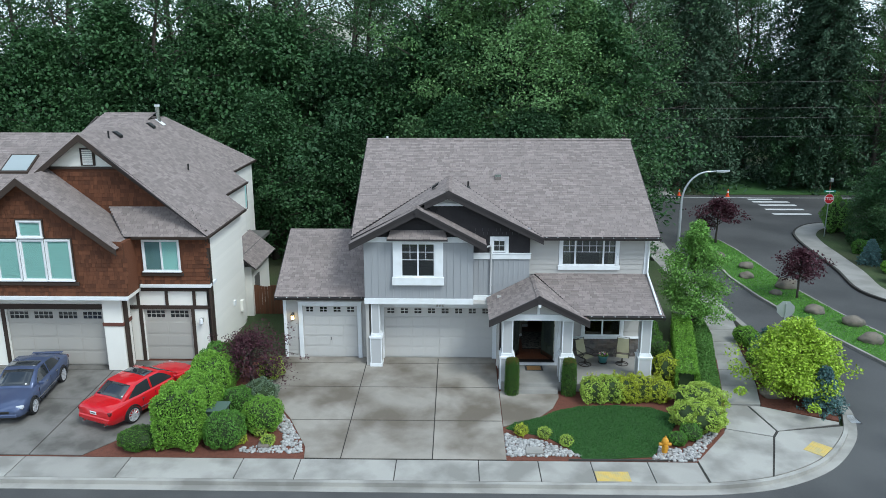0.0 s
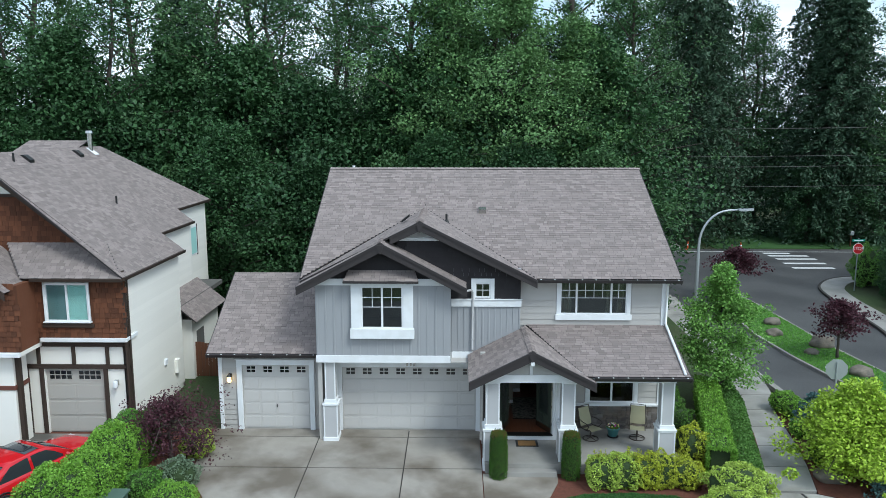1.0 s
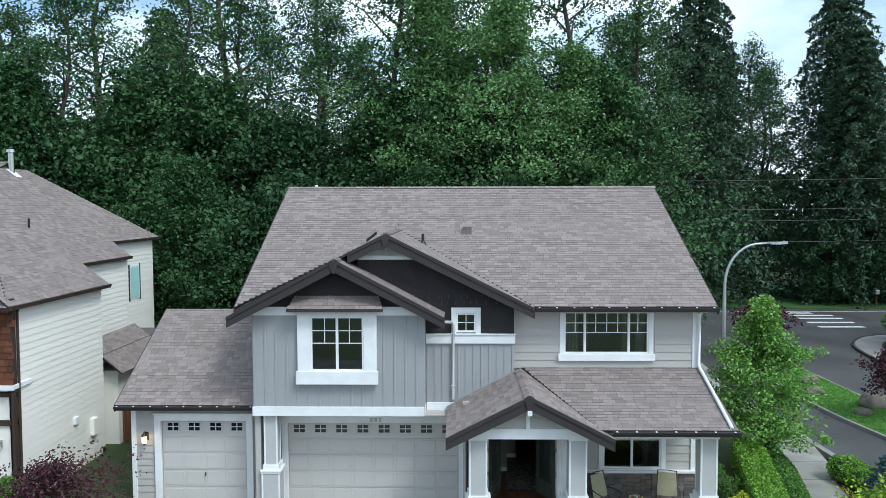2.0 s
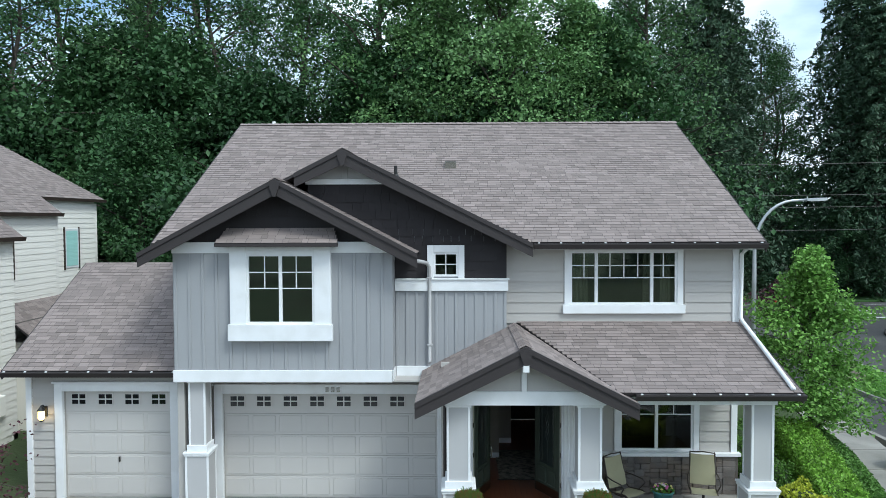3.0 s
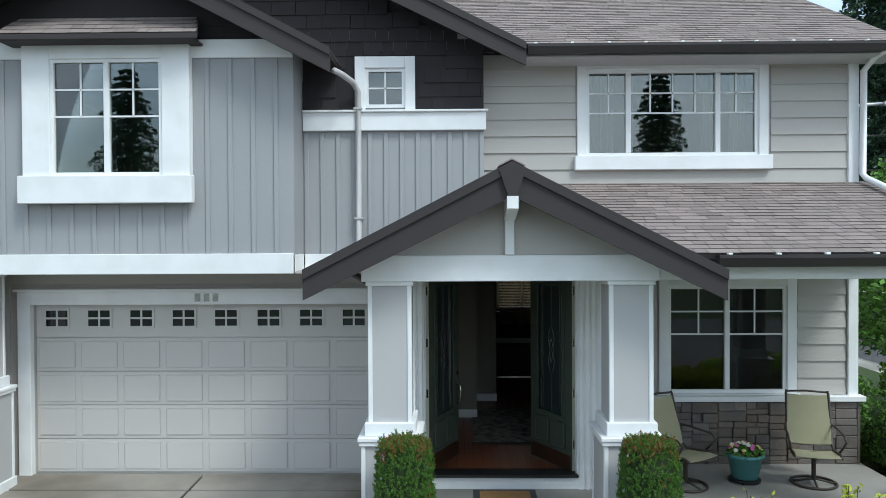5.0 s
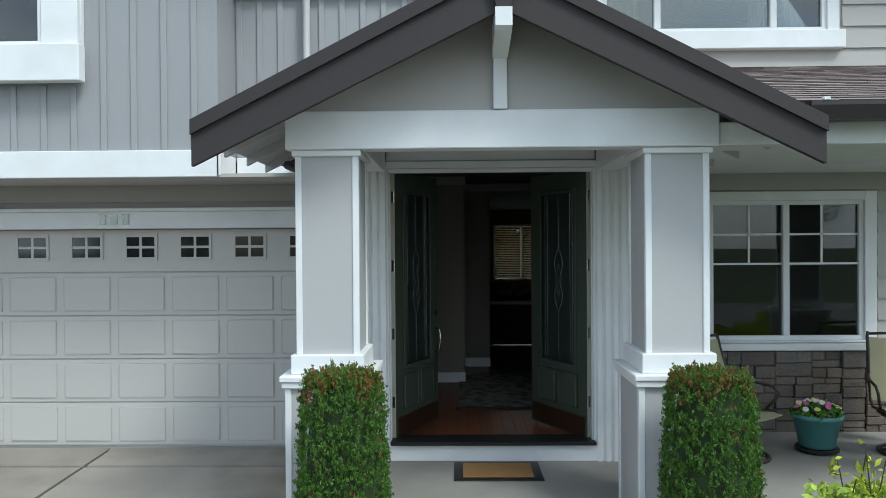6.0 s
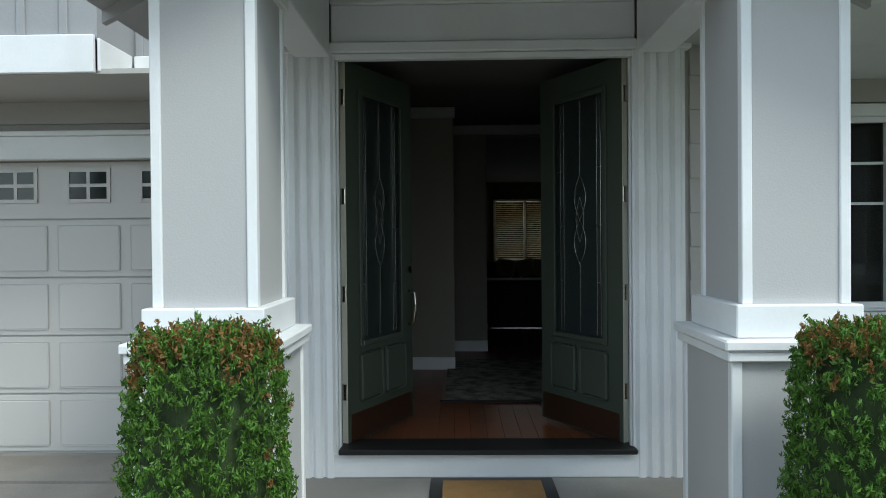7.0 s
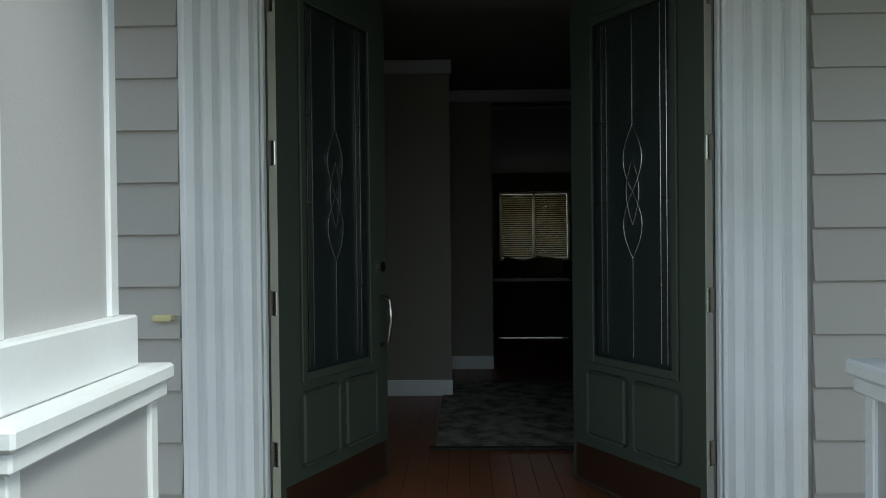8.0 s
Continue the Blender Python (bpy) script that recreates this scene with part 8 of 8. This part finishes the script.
part("bonnet", lathe([(0.125, 0), (0.12, 0.05), (0.08, 0.13), (0.03, 0.17), (0.03, 0.22)], (7.72, 24.75, 0.22), 18), M_HYD, hyd)
part("nozzle", cyl((7.5, 24.75, 0.12), 0.055, 0.055, 0.44, 12, axis="X"), M_HYD, hyd)
part("nozzle", cyl((7.72, 24.53, 0.08), 0.075, 0.075, 0.15, 12, axis="Y"), M_HYD, hyd)

# grass island with kerb and boulders
ISL = [(18.3, 51.5), (18.0, 47.2), (18.3, 43.2), (18.8, 39.8), (20.4, 33.0), (22.5, 28), (24.5, 29.5), (22.3, 36.5), (21.5, 40.3), (21.0, 44.8), (20.9, 49.7), (20.8, 54.5), (20.5, 57.3), (19.6, 58.2), (18.7, 57.0)]
lawn("island_lawn", ISL, -0.27, material("verge_turf", (0.07, 0.15, 0.03), 0.95, 0.25, 1.2, 40, 0.6), M_BLADEL, 46000, "bright green grass island between the roads", 92, 0.11)
solo("island_kerb", strip(ISL + [ISL[0]], -0.13, 0.0, -0.45, -0.26), M_WALK, "pale kerb round the grass island", "kerb", kind="structure")


def boulder(x, y, r, seed, z=-0.3, mat=None):
    rnd = random.Random(seed)
    bm = bmesh.new()
    bmesh.ops.create_icosphere(bm, subdivisions=3, radius=1)
    off = Vector((seed * 3.1, seed * 1.7, 0))
    for v in bm.verts:
        d = v.co.normalized()
        k = 1 + 0.28 * noise.noise(d * 1.3 + off) + 0.1 * noise.noise(d * 3.5 + off)
        v.co = Vector((x + d.x * r * k * 1.25, y + d.y * r * k, z + max(d.z * r * k * 0.75 + r * 0.35, 0)))
    b = thing("boulder", (x, y, z), "rough grey-brown boulder on the grass", "boulder", "boulders")
    part("rock", bm, mat or M_BOULDER, b, smooth=True)


M_BOULDER = material("grey_brown_boulder", (0.20, 0.17, 0.135), 0.9, 0.2, 2, 18, 0.7, stain=(0.10, 0.095, 0.08), stain_scale=2.0, stain_amount=0.7, bump_dist=0.04)
for k, (x, y, r) in enumerate(((18.75, 52.0, 0.5), (19.75, 49.4, 0.5), (18.95, 47.1, 0.45), (20.55, 45.0, 0.7), (20.2, 40.3, 0.55), (21.35, 38.4, 0.6), (21.0, 35.9, 0.58), (19.4, 43.6, 0.35), (13.55, 29.6, 0.55), (13.85, 31.3, 0.4))):
    boulder(x, y, r * 0.8, k + 3)
# far side pavement and verge
FK = [(60, 26)] + smooth_line([(30, 38.2), (26.2, 41.5), (24.8, 44.5), (25.6, 49), (26.1, 53), (26.6, 57), (27.6, 60.4), (30.0, 63.2), (33.5, 64.3)], 4) + [(90, 64)]
solo("far_kerb", strip(FK, -0.16, 0.0, -0.45, -0.25), M_JOINT, "dark painted kerb across the side street", "kerb", kind="structure")
solo("far_pavement", strip(FK, -1.7, -0.165, -0.45, -0.27), M_CONC, "curved pale pavement across the side street", "pavement", kind="structure")
solo("far_bed", strip(FK, -9.0, -1.72, -0.45, -0.29), M_EARTH, "mulched bed behind the far pavement", "ground", kind="structure")
for k, (x, y, r) in enumerate(((28.0, 46.0, 0.6), (29.5, 53.5, 0.6), (30.6, 55.6, 0.9), (28.8, 48.4, 0.5), (31.0, 47.0, 0.9), (30.0, 50.2, 0.8), (32.5, 52.6, 1.2), (33.0, 43.5, 1.0), (31.0, 44.3, 0.7))):
    shrub("verge_shrub", (x, y, -0.3), r, r, r * 0.8, 2200, 0.14, (M_HEDGE, M_BOX, M_LEAF)[k % 3], "rounded green shrub across the side street", 140 + k, 0.05, 0.2)
boulder(30.2, 46.2, 0.5, 31)
shrub("lime_street_shrub", (31.0, 60.2, -0.3), 1.1, 1.1, 1.4, 4200, 0.17, M_STREET, "bright green bushy shrub behind the stop sign", 160, 0, 0.3)
# log rail fence beside the far pavement
rf = thing("rail_fence", (32, 48, -0.3), "low weathered wooden rail fence in shrubs", "fence")
for a, b in (((30.6, 52.0), (31.8, 48.6)), ((31.8, 48.6), (33.4, 45.5))):
    for z in (0.2, 0.55):
        part("rail", tube([(a[0], a[1], z), (b[0], b[1], z)], 0.05, 6), M_FENCE, rf)
    part("post", tube([(a[0], a[1], -0.3), (a[0], a[1], 0.75)], 0.06, 6), M_FENCE, rf)
# road paint
for x0, x1, y in ((29.0, 32.4, 67.8), (29.15, 32.7, 69.9), (29.4, 32.9, 72.0), (29.35, 32.9, 73.6), (29.4, 31.8, 75.0)):
    solo("crossing_stripe", slab([(x0, y - 0.3), (x1, y - 0.3), (x1, y + 0.3), (x0, y + 0.3)], -0.394, 0.004), M_PAINTW, "worn white crossing stripe on asphalt", "road marking", kind="structure")
solo("edge_line", slab([(15, 75.9), (90, 75.3), (90, 75.45), (15, 76.05)], -0.394, 0.004), M_PAINTW, "white edge line on the far road", "road marking", kind="structure")
solo("far_lawn", slab([(26, 78), (46, 78), (46, 95), (26, 95)], -0.40, 0.05), material("far_verge_grass", (0.04, 0.10, 0.022), 0.95, 0.25, 0.8, 20, 0.6), "green grassy clearing beyond the road", "ground", kind="structure")
solo("far_driveway", slab([(18.6, 77.4), (22.8, 77.4), (25.0, 100), (21, 100)], -0.41, 0.04), M_WALK, "pale gravel drive beyond the road", "driveway", kind="structure")
dg = thing("storm_drain", (15.95, 28.0, -0.4), "dark iron storm drain grate at the kerb", "drain grate")
part("frame", box(15.75, 16.2, 27.4, 28.2, -0.405, -0.39, 0.003), M_BLACK, dg)
for k in range(7):
    part("bar", box(15.8, 16.15, 27.46 + k * 0.1, 27.5 + k * 0.1, -0.39, -0.375), M_GALV, dg)
fb = thing("far_house", (23.5, 104, -0.4), "small grey house half hidden by trees", "house")
part("wall", box(19.5, 28.5, 103, 111, -0.45, 4.6), M_BATTEN, fb)
part("roof", prism([(19, 102.4, 4.5), (19, 111.6, 4.5), (19, 107, 7.0)], (10, 0, 0)), M_ROOF, fb)
part("window", box(21.2, 23.0, 102.9, 103.0, 2.0, 3.4, 0.02), M_PANEB, fb)
mb = thing("mail_box", (39.5, 79.2, -0.4), "grey roadside post box on a post", "mail box")
part("post", box(39.45, 39.55, 79.1, 79.2, -0.42, 0.7), M_FENCE, mb)
part("case", box(39.3, 39.7, 78.9, 79.3, 0.7, 1.1, 0.06), M_GALV, mb)
# overhead cables on poles along the far road
for k, (x, y) in enumerate(((-30, 76), (72, 75.5))):
    p = thing("utility_pole", (x, y, -0.45), "tall wooden utility pole beside the far road", "utility pole", "utility poles")
    part("pole", tube([(x, y, -0.45), (x, y, 13)], [0.16, 0.11], 10), M_BARK, p)
    part("crossarm", box(x - 0.08, x + 0.08, y - 1.1, y + 1.1, 12.0, 12.15), M_BARK, p)
for k, z in enumerate((12.2, 9.6, 8.6, 6.7)):
    cb = thing("overhead_cable", (20, 79, z - 1.2), "thin dark overhead cable along the far road", "cable", "overhead cables")
    pts = [(-30 + 102 * q / 16, 79 - 0.5 * q / 16, z - 1.3 * (1 - (q / 8 - 1) ** 2)) for q in range(17)]
    part("wire", tube(pts, 0.022, 5), M_BLACK, cb)
# trees across the street behind the viewer, seen in the panes
for x, y, s, t in ((-30, -34, 0.8, fir), (-14, -40, 0.75, alder), (2, -44, 0.75, fir), (14, -38, 0.6, maple), (26, -42, 0.85, fir), (40, -36, 0.7, alder2), (-4, -36, 0.55, maple2), (-22, -30, 0.55, maple)):
    again(t, x, y, -0.4, x * 7, s)
rear = new("rear_light", bpy.data.lights.new("rear_light", "AREA"))
rear.data.shape, rear.data.size, rear.data.size_y, rear.data.energy = "RECTANGLE", 1.45, 1.4, 5
rear.matrix_world = look((5.1, 45.75, 2.03), (5.1, 44, 2.0))
